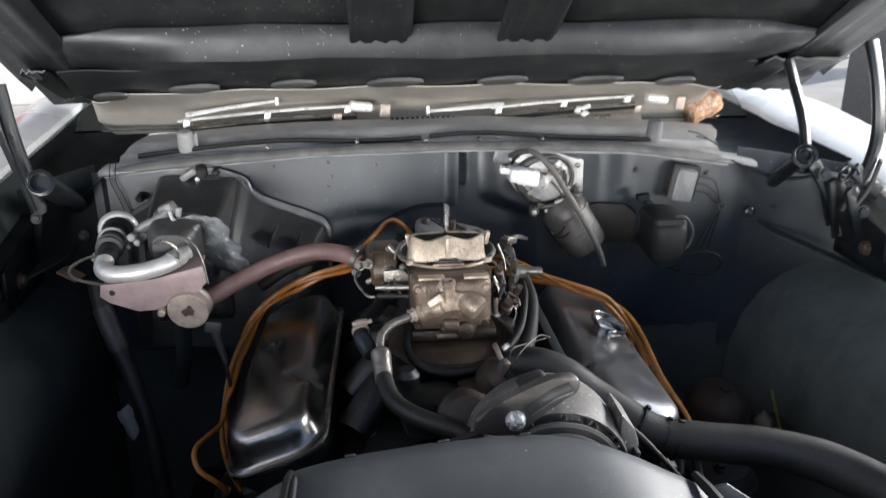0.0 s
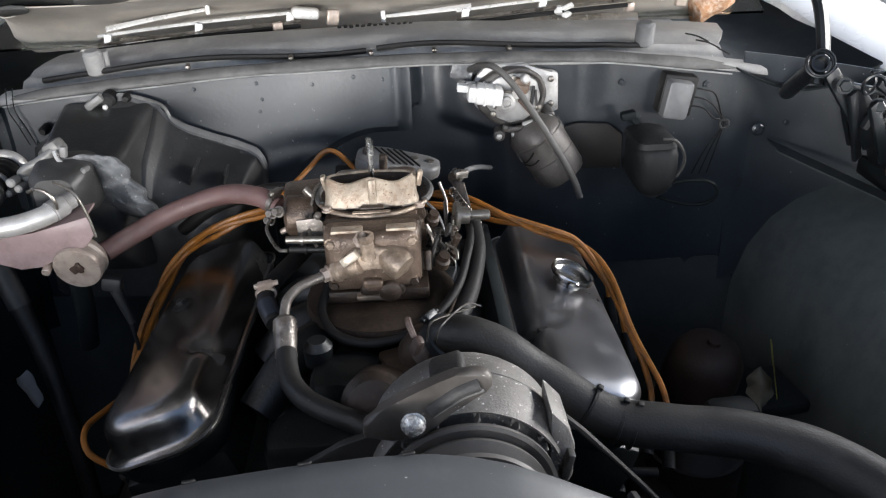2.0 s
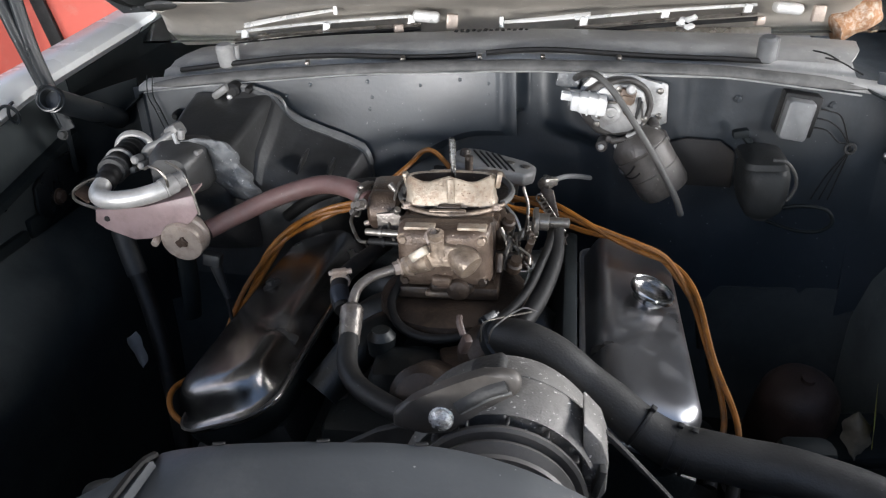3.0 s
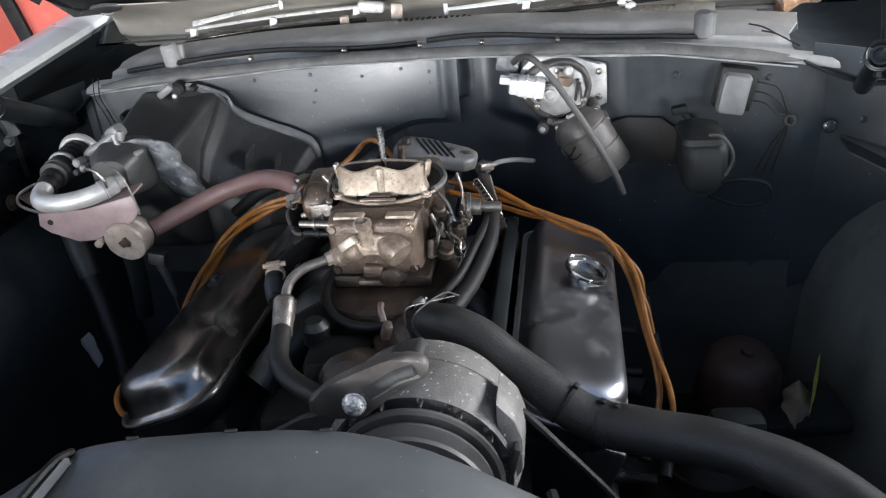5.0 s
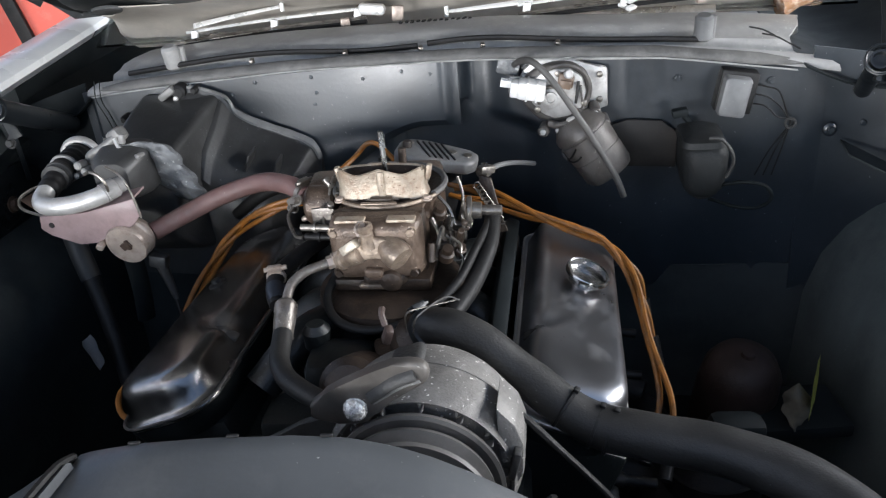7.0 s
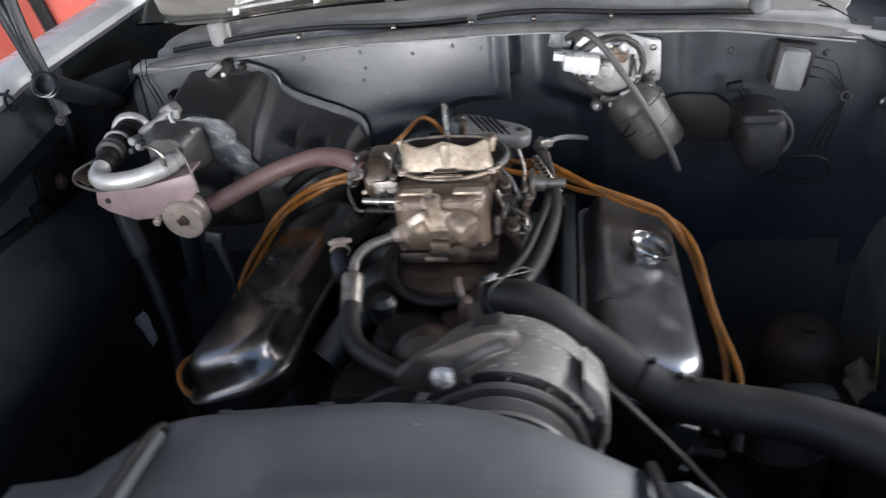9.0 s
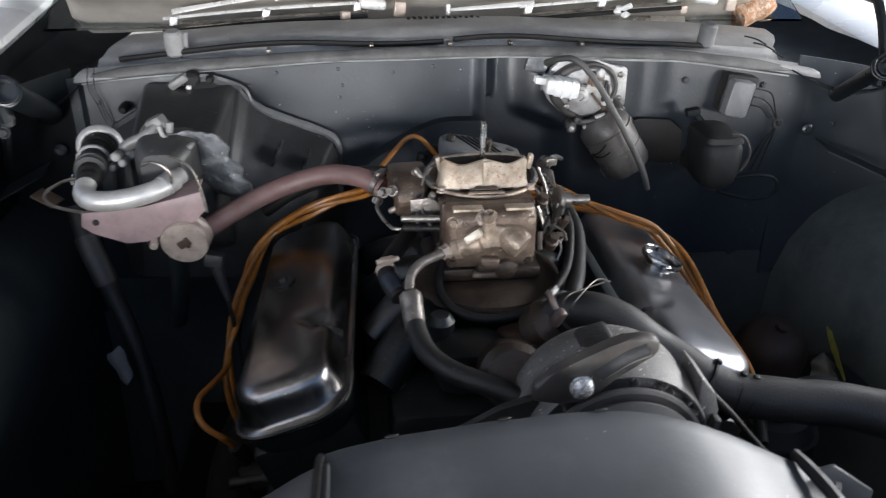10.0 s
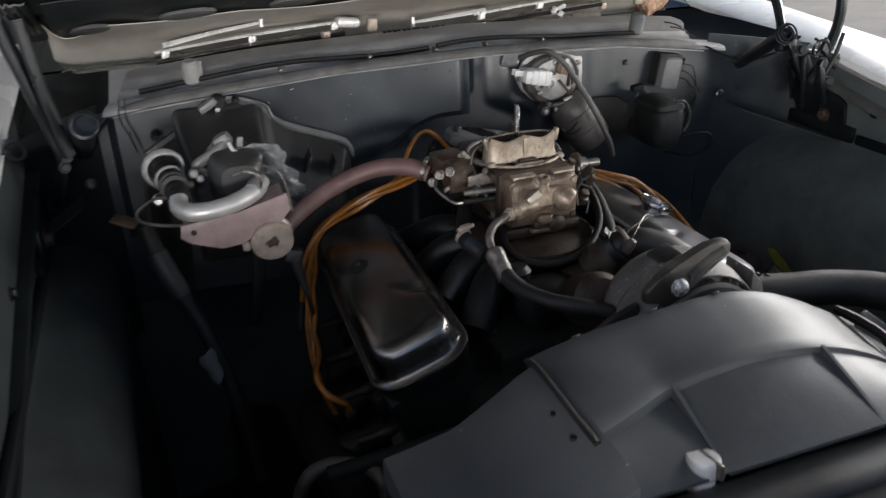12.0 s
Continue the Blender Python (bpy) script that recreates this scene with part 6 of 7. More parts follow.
def radiator():
    r = thing("radiator", "black radiator with a small slotted silver cap", "radiator", (0, 0.40, 0.27))
    bm = box(B(), (0, 0.412, 0.53), (0.82, 0.05, 0.48), bev=0.008)
    part("core", bm, radiator_black, r)
    bm = box(B(), (0, 0.405, 0.788), (0.84, 0.055, 0.04), bev=0.014, seg=3)
    part("top_tank", bm, radiator_black, r)
    m = pose(-0.092, 0.436, 0.806, -8, 4, 0)
    bm = lathe(B(), [(0.0115, -0.01), (0.0115, 0.006), (0.0145, 0.007), (0.0150, 0.009), (0.0150, 0.0205), (0.0135, 0.0225), (0.004, 0.0225)], m, 32)
    cap = part("cap", bm, wiper_steel, r, "silver metal cap")
    part("slot", box(B(), (0.004, -0.006, 0.016), (0.004, 0.030, 0.014), bev=0.0008, m=m), old_steel, cap)
    bm = tube(B(), [(-0.398, 0.74, 0.58), (-0.393, 0.752, 0.62), (-0.382, 0.744, 0.656), (-0.363, 0.749, 0.662), (-0.340, 0.746, 0.662), (-0.314, 0.730, 0.660), (-0.302, 0.708, 0.652), (-0.299, 0.700, 0.62), (-0.30, 0.62, 0.58), (-0.33, 0.47, 0.56), (-0.33, 0.42, 0.56)], 0.0085, 12, 6)
    part("filler_loop", bm, washer_rubber, r, "faded bent lower hose")


radiator()


# ---- on the firewall ----
def heater_box():
    h = thing("heater_box", "matt black moulded heater and air conditioning box on the firewall", "heater box", (-0.34, 1.25, 0.66))
    yb = 1.296
    # outline on the firewall, then the moulded steps towards the engine
    back = [(-0.520, 0.72), (-0.508, 0.860), (-0.499, 0.899), (-0.452, 0.926), (-0.402, 0.955), (-0.382, 0.969), (-0.352, 0.968), (-0.312, 0.953), (-0.300, 0.934), (-0.271, 0.911), (-0.202, 0.883), (-0.178, 0.868), (-0.171, 0.848), (-0.171, 0.70)]
    def inset(y, dz, pull):
        cx, cz = -0.345, 0.80
        return [(cx + (x - cx) * (1 - pull), y, cz + (z - cz) * (1 - pull) - dz) for x, z in back]
    rings = [[(x, yb, z) for x, z in back], inset(yb - 0.014, 0.0, 0.0), inset(yb - 0.016, 0.001, 0.035), inset(yb - 0.024, 0.004, 0.055), inset(1.245, 0.016, 0.12), inset(1.205, 0.030, 0.20), inset(1.185, 0.044, 0.34)]
    fine = []
    for ring in rings:
        line = []
        for k in range(len(ring) - 1):
            a, b = Vector(ring[k]), Vector(ring[k + 1])
            line += [a.lerp(b, i / 6) for i in range(6)]
        fine.append(line + [Vector(ring[-1])])
    bm = loft(B(), fine)
    for v in bm.verts:
        if v.co.y < 1.27:
            v.co += Vector((0.4, 1, 0.6)) * 0.006 * noise.noise(v.co * 17 + Vector((4, 2, 1)))
    part("case", bm, box_plastic, h, sharp=34)
    edge = [(-0.366, 0.9685), (-0.352, 0.968), (-0.322, 0.958), (-0.309, 0.952), (-0.302, 0.944), (-0.299, 0.932), (-0.290, 0.922), (-0.271, 0.911), (-0.236, 0.897), (-0.202, 0.883), (-0.184, 0.873), (-0.175, 0.860), (-0.172, 0.845)]
    # paler than the case: the ridge's highlight is in the bead's colour
    part("edge_bead", tube(B(), [(x, yb - 0.012, z + 0.0005) for x, z in edge], 0.0050, 8, 2, lambda f: (0.55 + 0.75 * smooth(0.35, 0.55, f) - 0.5 * smooth(0.85, 1.0, f)) * (1 + 0.10 * math.sin(55 * f)), flat=0.7), bead_grey, h, "worn moulded edge, its highlight put in as pale grey")
    # snout that carries the outlet
    rings = []
    for y, x0, x1, z0, z1, r in ((1.290, -0.450, -0.316, 0.70, 0.958, 0.012), (1.24, -0.447, -0.322, 0.72, 0.948, 0.011), (1.15, -0.440, -0.330, 0.76, 0.926, 0.010), (1.122, -0.437, -0.334, 0.79, 0.917, 0.010), (1.116, -0.432, -0.340, 0.80, 0.908, 0.012)):
        rings.append([Vector(((x0 + x1) / 2 + x, y, (z0 + z1) / 2 + z)) for x, z in rounded((x1 - x0) / 2, (z1 - z0) / 2, r, 5)])
    part("snout", loft(B(), rings), box_plastic, h, sharp=45)
    for x, z, r in ((-0.378, 0.964, 0.0125), (-0.352, 0.966, 0.006), (-0.478, 0.925, 0.007)):
        bm = lathe(B(), [(r, 0), (r * 0.95, 0.016), (r * 0.6, 0.020)], axis_m((x, 1.292, z), (x, 1.2, z - 0.004)), 16)
        part("rubber_plug", bm, rubber, h)
    part("screw", lathe(B(), [(0.004, 0), (0.0038, 0.003), (0.002, 0.004)], axis_m((-0.381, 1.271, 0.956), (-0.381, 1.2, 0.956)), 10), alu_tube, h, "bright screw head")
    for x, z in ((-0.318, 0.944), (-0.262, 0.898), (-0.205, 0.873)):
        bolt(h, (x, 1.281, z), (0, -1, 0), 0.0045, 0.004, sooty_steel)
    # raised pads and webs on the sloping face
    for x, y, z, a in ((-0.262, 1.222, 0.868, 26), (-0.222, 1.226, 0.852, 18)):
        part("moulding_rib", box(B(), (x, y, z), (0.004, 0.030, 0.040), (12, a, 0), 0.0015), box_plastic, h)
    part("flap_stub", box(B(), (-0.395, 1.275, 0.964), (0.030, 0.018, 0.012), (4, -32, 0), 0.004), bead_grey, h, "pale sheet tab")
    # lumpy sealing putty round the outlet
    # an uneven patch: wide shoulder, narrow waist, ragged skirt
    spine = spline([(-0.386, 1.098, 0.940), (-0.362, 1.098, 0.941), (-0.344, 1.102, 0.930), (-0.336, 1.108, 0.908), (-0.334, 1.112, 0.886), (-0.326, 1.116, 0.868), (-0.314, 1.122, 0.848)], 6)
    rows = []
    for k, p in enumerate(spline(spine, 1)):
        f = k / (len(spine) - 1)
        wide = 0.015 + 0.016 * math.sin(math.pi * min(1, f * 1.1)) + 0.024 * smooth(0.45, 0.85, f)
        wide *= 1 + 0.35 * noise.noise(Vector((9 * f, 3, 1)))
        out = Vector((0.72, -0.25, 0.40 - 0.5 * f)).normalized()
        row = []
        for u in np.linspace(-1, 1, 15):
            q = p + out * wide * u + Vector((0.1, -1.0, 0.5)).normalized() * (0.016 * (1 - u * u) - 0.002)
            row.append(q + Vector((0.3, -1, 0.6)) * (0.0065 * noise.noise(q * 55) + 0.003 * noise.noise(q * 140)))
        rows.append(row)
    bm = sheet(B(), rows, 0.012, (0.1, 1, -0.4))
    part("putty", bm, putty, h, "dusty grey sealing putty")


heater_box()


def expansion_valve():
    e = thing("expansion_valve_pipe", "bent pale aluminium air conditioning pipe with clamp", "pipe", (-0.4, 1.05, 0.86))
    bend = [(-0.462, 1.032, 0.912), (-0.463, 1.012, 0.904), (-0.452, 0.998, 0.901), (-0.432, 0.993, 0.901), (-0.408, 0.995, 0.903), (-0.385, 1.001, 0.907), (-0.366, 1.011, 0.912)]
    part("pipe", tube(B(), bend, 0.0118, 18, 7), alu_tube, e, "pale aluminium bend")
    bm = lathe(B(), [(0.010, -0.002), (0.0128, 0.0), (0.0130, 0.018), (0.0105, 0.020), (0.0105, 0.030)], axis_m((-0.372, 1.007, 0.911), (-0.356, 1.030, 0.916)), 22)
    part("collar", bm, ridge_grey, e, "dull grey pipe collar")
    # corrugated sleeve from the pale ring on the heater box down to the bend
    top, low = Vector((-0.476, 1.150, 0.918)), Vector((-0.461, 1.024, 0.909))
    line = [top.lerp(low, k / 10) + Vector((0, 0, 0.006 * math.sin(math.pi * k / 10))) for k in range(11)]
    part("corrugated_hose", tube(B(), line, 0.0205, 20, 5, lambda f: (1.0 - 0.36 * f) * (1 + 0.045 * math.sin(62 * f))), rubber, e, "black corrugated rubber hose")
    axis = (low - top).normalized()
    bm = ring_of(B(), (0, 0, 0), 0.0245, 0.0048, axis_m(top + axis * 0.012, top + axis * 0.05), 36, 10, 1.5)
    part("ring", bm, alu_tube, e, "pale round collar")
    for t, r in ((0.50, 0.0185), (0.66, 0.0172), (0.74, 0.0165)):
        p = top.lerp(low, t) + Vector((0, 0, 0.005))
        bm = lathe(B(), [(r, 0), (r + 0.002, 0.001), (r + 0.002, 0.005), (r, 0.006)], axis_m(p, p + axis), 26)
        part("band", bm, ridge_grey if t < 0.6 else sooty_steel, e, "grey hose band" if t < 0.6 else "")
    # cast clamp over the outlet: a broad saddle, a hooked end and a thin bright strap
    bm = tube(B(), [(-0.424, 1.094, 0.917), (-0.432, 1.094, 0.926), (-0.425, 1.094, 0.934), (-0.409, 1.096, 0.941), (-0.395, 1.100, 0.950), (-0.388, 1.104, 0.957)], 0.0088, 12, 6, flat=0.8)
    tube(bm, [(-0.400, 1.105, 0.950), (-0.408, 1.112, 0.940), (-0.420, 1.116, 0.925)], 0.013, 12, 5, lambda f: 1 - 0.3 * f, flat=0.6)
    box(bm, (-0.392, 1.106, 0.955), (0.024, 0.022, 0.020), (0, -28, -10), 0.006)
    part("outlet_clamp", bm, clamp_grey, e, "grey cast clamp")
    bm = tube(B(), [(-0.386, 1.088, 0.957), (-0.381, 1.084, 0.946), (-0.370, 1.082, 0.941), (-0.356, 1.084, 0.934), (-0.347, 1.088, 0.924)], 0.0028, 8, 6)
    part("strap", bm, alu_tube, e, "thin bright strap")
    part("clamp_screw", box(B(), (-0.372, 1.082, 0.958), (0.008, 0.008, 0.014), (0, 10, 0), 0.002), ridge_grey, e)
    bm = loft(B(), [[Vector((-0.381 + x, y, 0.912 + z)) for x, z in rounded(hw, hz, 0.016, 5)] for y, hw, hz in ((1.118, 0.036, 0.034), (1.09, 0.037, 0.035), (1.062, 0.033, 0.031), (1.048, 0.024, 0.023))])
    part("valve_body", bm, box_plastic, e, "matt black valve body")
    bm = tube(B(), [(-0.393, 1.012, 0.936), (-0.380, 1.004, 0.942), (-0.366, 1.000, 0.938), (-0.360, 1.000, 0.926), (-0.362, 1.004, 0.914)], 0.0020, 8, 6)
    part("pipe_clip", bm, old_steel, e, "thin wire pipe clip")
    bm = tube(B(), [(-0.362, 1.012, 0.946), (-0.346, 1.004, 0.942), (-0.335, 1.0, 0.932), (-0.329, 1.0, 0.912), (-0.3265, 1.0, 0.895), (-0.325, 1.0, 0.880)], 0.0015, 6, 6)
    part("capillary", bm, old_steel, e, "thin grey capillary tube")
    bm = tube(B(), [(-0.470, 1.05, 0.905), (-0.490, 1.052, 0.906), (-0.508, 1.046, 0.900), (-0.517, 1.040, 0.893), (-0.512, 1.03, 0.886), (-0.492, 1.02, 0.882), (-0.455, 1.006, 0.880)], 0.0022, 6, 6)
    part("wire_clip", bm, old_steel, e, "bare steel wire clip")
    bm = lathe(B(), [(0.008, 0), (0.009, 0.010), (0.005, 0.016)], axis_m((-0.485, 1.075, 0.898), (-0.491, 1.045, 0.902)), 14)
    part("service_port", bm, bright_steel, e)
    bm = box(B(), (-0.535, 1.09, 0.868), (0.034, 0.022, 0.003), (10, 18, -25), 0.001)
    part("tag", bm, rust, e, "torn brown paper tag")
    for k, (x, z) in enumerate(((-0.437, 0.925), (-0.430, 0.917), (-0.443, 0.911), (-0.349, 0.935))):
        part("bolt", rod(B(), (x, 1.085, z), (x - 0.001, 1.066, z + 0.002), 0.006 - 0.0008 * k, 10, 0.002), ridge_grey, e)


expansion_valve()


def pressure_switch():
    p = thing("vacuum_valve", "faded pink steel bracket with round tan vacuum valve", "valve bracket", (-0.39, 1.0, 0.84))
    outline = [(-0.466, 0.884), (-0.398, 0.889), (-0.330, 0.906), (-0.325, 0.884), (-0.340, 0.868), (-0.372, 0.856), (-0.395, 0.845), (-0.420, 0.843), (-0.457, 0.857), (-0.469, 0.867)]
    mm = Matrix(((1, 0, 0, 0), (0, 0, -1, 1.004), (0, 1, 0, 0), (0, 0, 0, 1)))
    plate = part("plate", prism(B(), outline, 0.004, mm @ pose(0, 0, 0), 0.001), pink_metal, p, "faded pink plate")
    bm = sheet(B(), [[(-0.463 + 0.130 * i / 6, 1.003 + 0.035 * j / 3, 0.884 + 0.005 * min(1, i / 3) + 0.016 * max(0, i - 3) / 3 + 0.001 * j) for i in range(7)] for j in range(4)], 0.003)
    part("top_fold", bm, pink_metal, plate)
    part("hole", lathe(B(), [(0.004, 0), (0.0035, 0.001)], axis_m((-0.452, 0.9995, 0.872), (-0.452, 0.9, 0.872)), 12), rubber, plate)
    m = axis_m((-0.354, 1.030, 0.847), (-0.360, 0.94, 0.829))
    bm = lathe(B(), [(0.012, -0.012), (0.020, 0.0), (0.0275, 0.006), (0.0295, 0.010), (0.0295, 0.014), (0.027, 0.017), (0.027, 0.027), (0.0285, 0.028), (0.0275, 0.0325), (0.022, 0.033), (0.012, 0.0315), (0.004, 0.031)], m, 40)
    part("diaphragm", bm, tan_metal, p, "round tan diaphragm can")
    bm = box(B(), (0, 0, 0.032), (0.016, 0.010, 0.003), (0, 0, 30), 0.001, m=m)
    box(bm, (0.004, 0.002, 0.033), (0.005, 0.014, 0.004), (0, 0, 10), 0.001, m=m)
    part("terminal", bm, rust, p)
    bm = rod(B(), (-0.390, 1.01, 0.846), (-0.390, 0.992, 0.841), 0.005, 12)
    part("stub", bm, tan_metal, p)
    bm = box(B(), (-0.328, 1.02, 0.808), (0.024, 0.016, 0.018), (0, 12, 0), 0.003)
    tube(bm, [(-0.326, 1.02, 0.80), (-0.322, 1.02, 0.775), (-0.316, 1.018, 0.75)], 0.008, 10, 4, lambda f: 1 - 0.5 * f)
    part("connector", bm, grimy_sleeve, p, "grey wire connector")
    bm = tube(B(), [(-0.318, 1.018, 0.755), (-0.312, 1.01, 0.72), (-0.306, 1.0, 0.66), (-0.305, 0.99, 0.60)], 0.0028, 8, 5)
    part("wire", bm, rubber, p)
    bm = tube(B(), [(-0.375, 1.02, 0.855), (-0.372, 1.03, 0.82), (-0.378, 1.04, 0.76), (-0.39, 1.05, 0.70)], 0.013, 14, 5, flat=0.6)
    part("support_leg", bm, bay_black, p)


pressure_switch()


def down_pipes():
    d = thing("refrigerant_pipe", "dull grey pipe with sleeve running down beside the engine", "pipe", (-0.44, 1.0, 0.4))
    part("pipe", tube(B(), [(-0.512, 1.118, 0.845), (-0.506, 1.106, 0.815), (-0.494, 1.094, 0.78), (-0.478, 1.080, 0.74), (-0.458, 1.06, 0.69), (-0.435, 1.03, 0.60), (-0.42, 1.0, 0.46)], 0.0125, 14, 6), rubber, d)
    bm = tube(B(), [(-0.504, 1.104, 0.808), (-0.494, 1.094, 0.78), (-0.481, 1.083, 0.747)], 0.0150, 14, 5)
    part("sleeve", bm, grimy_sleeve, d, "dark grey pipe sleeve")


down_pipes()


def wiper_motor():
    w = thing("wiper_motor", "silver wiper motor on the firewall with white plug", "wiper motor", (0.22, 1.3, 0.79))
    def facing(y):
        return Matrix(((1, 0, 0, 0), (0, 0, -1, y), (0, 1, 0, 0), (0, 0, 0, 1)))
    plate = [(0.166, 0.981), (0.214, 0.984), (0.226, 0.979), (0.234, 0.970), (0.262, 0.967), (0.270, 0.963), (0.271, 0.906), (0.256, 0.904), (0.247, 0.897), (0.218, 0.891), (0.196, 0.887), (0.170, 0.896), (0.148, 0.917), (0.136, 0.940), (0.150, 0.966)]
    part("mounting_plate", prism(B(), plate, 0.010, facing(1.308), 0.003), silver_case, w, "silver gearbox plate")
    # dull skirt under a pale lid with a raised rim
    gear = [(0.150, 0.958), (0.170, 0.972), (0.192, 0.978), (0.220, 0.977), (0.240, 0.964), (0.247, 0.938), (0.238, 0.908), (0.218, 0.895), (0.194, 0.889), (0.170, 0.897), (0.150, 0.918), (0.144, 0.940)]
    part("gear_case", prism(B(), gear, 0.022, facing(1.300), 0.006, 3), grey_case, w, "dull grey gear case")
    lid = [(0.160, 0.955), (0.176, 0.967), (0.194, 0.972), (0.217, 0.972), (0.234, 0.960), (0.240, 0.938), (0.232, 0.913), (0.216, 0.903), (0.195, 0.899), (0.177, 0.907), (0.162, 0.924), (0.156, 0.940)]
    top = part("lid", prism(B(), lid, 0.008, facing(1.279), 0.003, 2), silver_case, w, "pale silver lid")
    rim = [(x, 1.2725, z) for x, z in [(0.190, 0.974), (0.206, 0.9775), (0.222, 0.974), (0.236, 0.965), (0.2435, 0.950), (0.244, 0.936), (0.238, 0.918), (0.230, 0.906), (0.216, 0.899)]]
    part("rim", tube(B(), rim, 0.0034, 8, 4), grey_case, top, "grey raised rim")
    a, b = Vector((0.220, 1.268, 0.897)), Vector((0.276, 1.258, 0.817))
    m = axis_m(a, b)
    n = (b - a).length
    bm = lathe(B(), [(0.024, -0.004), (0.032, 0.004), (0.038, 0.012), (0.0395, 0.022), (0.038, 0.023), (0.038, 0.0255), (0.0395, 0.0265), (0.0385, 0.056), (0.037, 0.0565), (0.037, 0.0585), (0.0382, 0.059), (0.037, n - 0.010), (0.033, n - 0.002), (0.018, n), (0.010, n + 0.003)], m, 40)
    for v in bm.verts:
        v.co += Vector((1, 1, 1)) * 0.0012 * noise.noise(v.co * 45)
    can = part("motor_can", bm, can_grey, w, "dirty grey motor can")
    bm = box(B(), (0.006, -0.0375, n * 0.84), (0.013, 0.004, 0.016), (0, 0, 8), 0.001, m=m)
    part("label_plate", bm, tan_metal, can, "small pale metal tab")
    bm = lathe(B(), [(0.0095, 0), (0.009, 0.003), (0.006, 0.0035)], axis_m(m @ Vector((-0.014, -0.0345, 0.036)), m @ Vector((-0.019, -0.06, 0.036))), 18)
    part("port_plug", bm, sooty_steel, can, "dark round plug")
    for g in (0.2, 0.9):
        bm = tube(B(), [m @ Vector((0.0400 * math.cos(t), 0.0400 * math.sin(t), 0.028 + 0.010 * g + 0.010 * math.sin(2.2 * t + g))) for t in np.linspace(-2.9, -0.5, 14)], 0.0013, 6, 2)
        part("case_wire", bm, rubber, can)
    # flange with ears between gear case and can
    for p, q in (((0.181, 1.285, 0.885), (0.177, 1.258, 0.884)), ((0.262, 1.285, 0.896), (0.266, 1.262, 0.890)), ((0.250, 1.29, 0.912), (0.252, 1.262, 0.908))):
        bm = rod(B(), p, q, 0.0085, 16, 0.002)
        box(bm, Vector(p).lerp(a, 0.4) + Vector((0, -0.008, 0)), (0.028, 0.012, 0.010), (0, 20, 0), 0.003)
        part("ear", bm, grey_case, w)
        part("ear_screw", lathe(B(), [(0.0045, 0), (0.0042, 0.002), (0.002, 0.003)], axis_m(q, Vector(q) + Vector((0, -1, 0))), 10), silver_case, w)
    for k, (p, q) in enumerate((((0.192, 1.262, 0.892), (0.214, 1.254, 0.897)), ((0.196, 1.262, 0.884), (0.222, 1.252, 0.890)), ((0.212, 1.258, 0.900), (0.226, 1.252, 0.906)))):
        part("clamp_band", rod(B(), p, q, 0.0038, 10, 0.001), silver_case if k else grey_case, w)
    # spring contacts, boss and terminal block on the lid
    part("contact", box(B(), (0.2265, 1.268, 0.938), (0.004, 0.006, 0.032), (0, 8, 0), 0.001), sooty_steel, top)
    part("contact", box(B(), (0.2325, 1.268, 0.936), (0.003, 0.006, 0.024), (0, -4, 0), 0.001), grey_case, top)
    part("contact", box(B(), (0.2175, 1.267, 0.922), (0.004, 0.006, 0.034), (0, -40, 0), 0.001), rust, top)
    bm = lathe(B(), [(0.0135, 0), (0.0138, 0.004), (0.010, 0.005), (0.0095, 0.009), (0.006, 0.0095), (0.0055, 0.005)], axis_m((0.189, 1.272, 0.931), (0.188, 1.24, 0.932)), 24)
    part("crank_boss", bm, silver_case, top)
    part("boss_spring", tube(B(), [(0.172, 1.266, 0.924), (0.176, 1.262, 0.942), (0.185, 1.260, 0.950), (0.196, 1.262, 0.948)], 0.0022, 6, 4), old_steel, top)
    bm = box(B(), (0.211, 1.266, 0.957), (0.022, 0.014, 0.020), (0, 12, 0), 0.003)
    box(bm, (0.210, 1.258, 0.953), (0.016, 0.006, 0.012), (0, 12, 0), 0.001)
    part("relay_block", bm, block_brown, w, "brown terminal block")
    part("block_cap", rod(B(), (0.214, 1.266, 0.966), (0.216, 1.256, 0.968), 0.007, 14, 0.002), silver_case, w)
    for x, z in ((0.170, 0.915), (0.236, 0.922), (0.259, 0.955), (0.259, 0.918), (0.200, 0.966)):
        part("screw", lathe(B(), [(0.0048, 0), (0.0046, 0.002), (0.003, 0.003)], axis_m((x, 1.270 if x < 0.25 else 1.297, z), (x, 1.2, z)), 12), old_steel, w)
    # park switch and its white plug
    mp = axis_m((0.182, 1.262, 0.944), (0.124, 1.262, 0.953))
    bm = box(B(), (0, 0, 0.020), (0.034, 0.026, 0.040), bev=0.005, m=mp)
    box(bm, (0.002, 0, 0.043), (0.026, 0.022, 0.014), bev=0.003, m=mp)
    for dz in (0.012, 0.026):
        box(bm, (0, 0, dz), (0.0355, 0.0275, 0.003), bev=0.001, m=mp)
    plug = part("plug", bm, white_plastic, w, "white plastic plug")
    for dx in (-0.012, -0.002):
        part("plug_pin", box(B(), (dx, 0.004, 0.056), (0.006, 0.010, 0.018), bev=0.001, m=mp), white_plastic, plug)
    part("plug_collar", box(B(), (-0.014, 0, 0.042), (0.008, 0.026, 0.022), (0, 0, 0), 0.003, m=mp), relay_grey, plug, "grey plug latch")
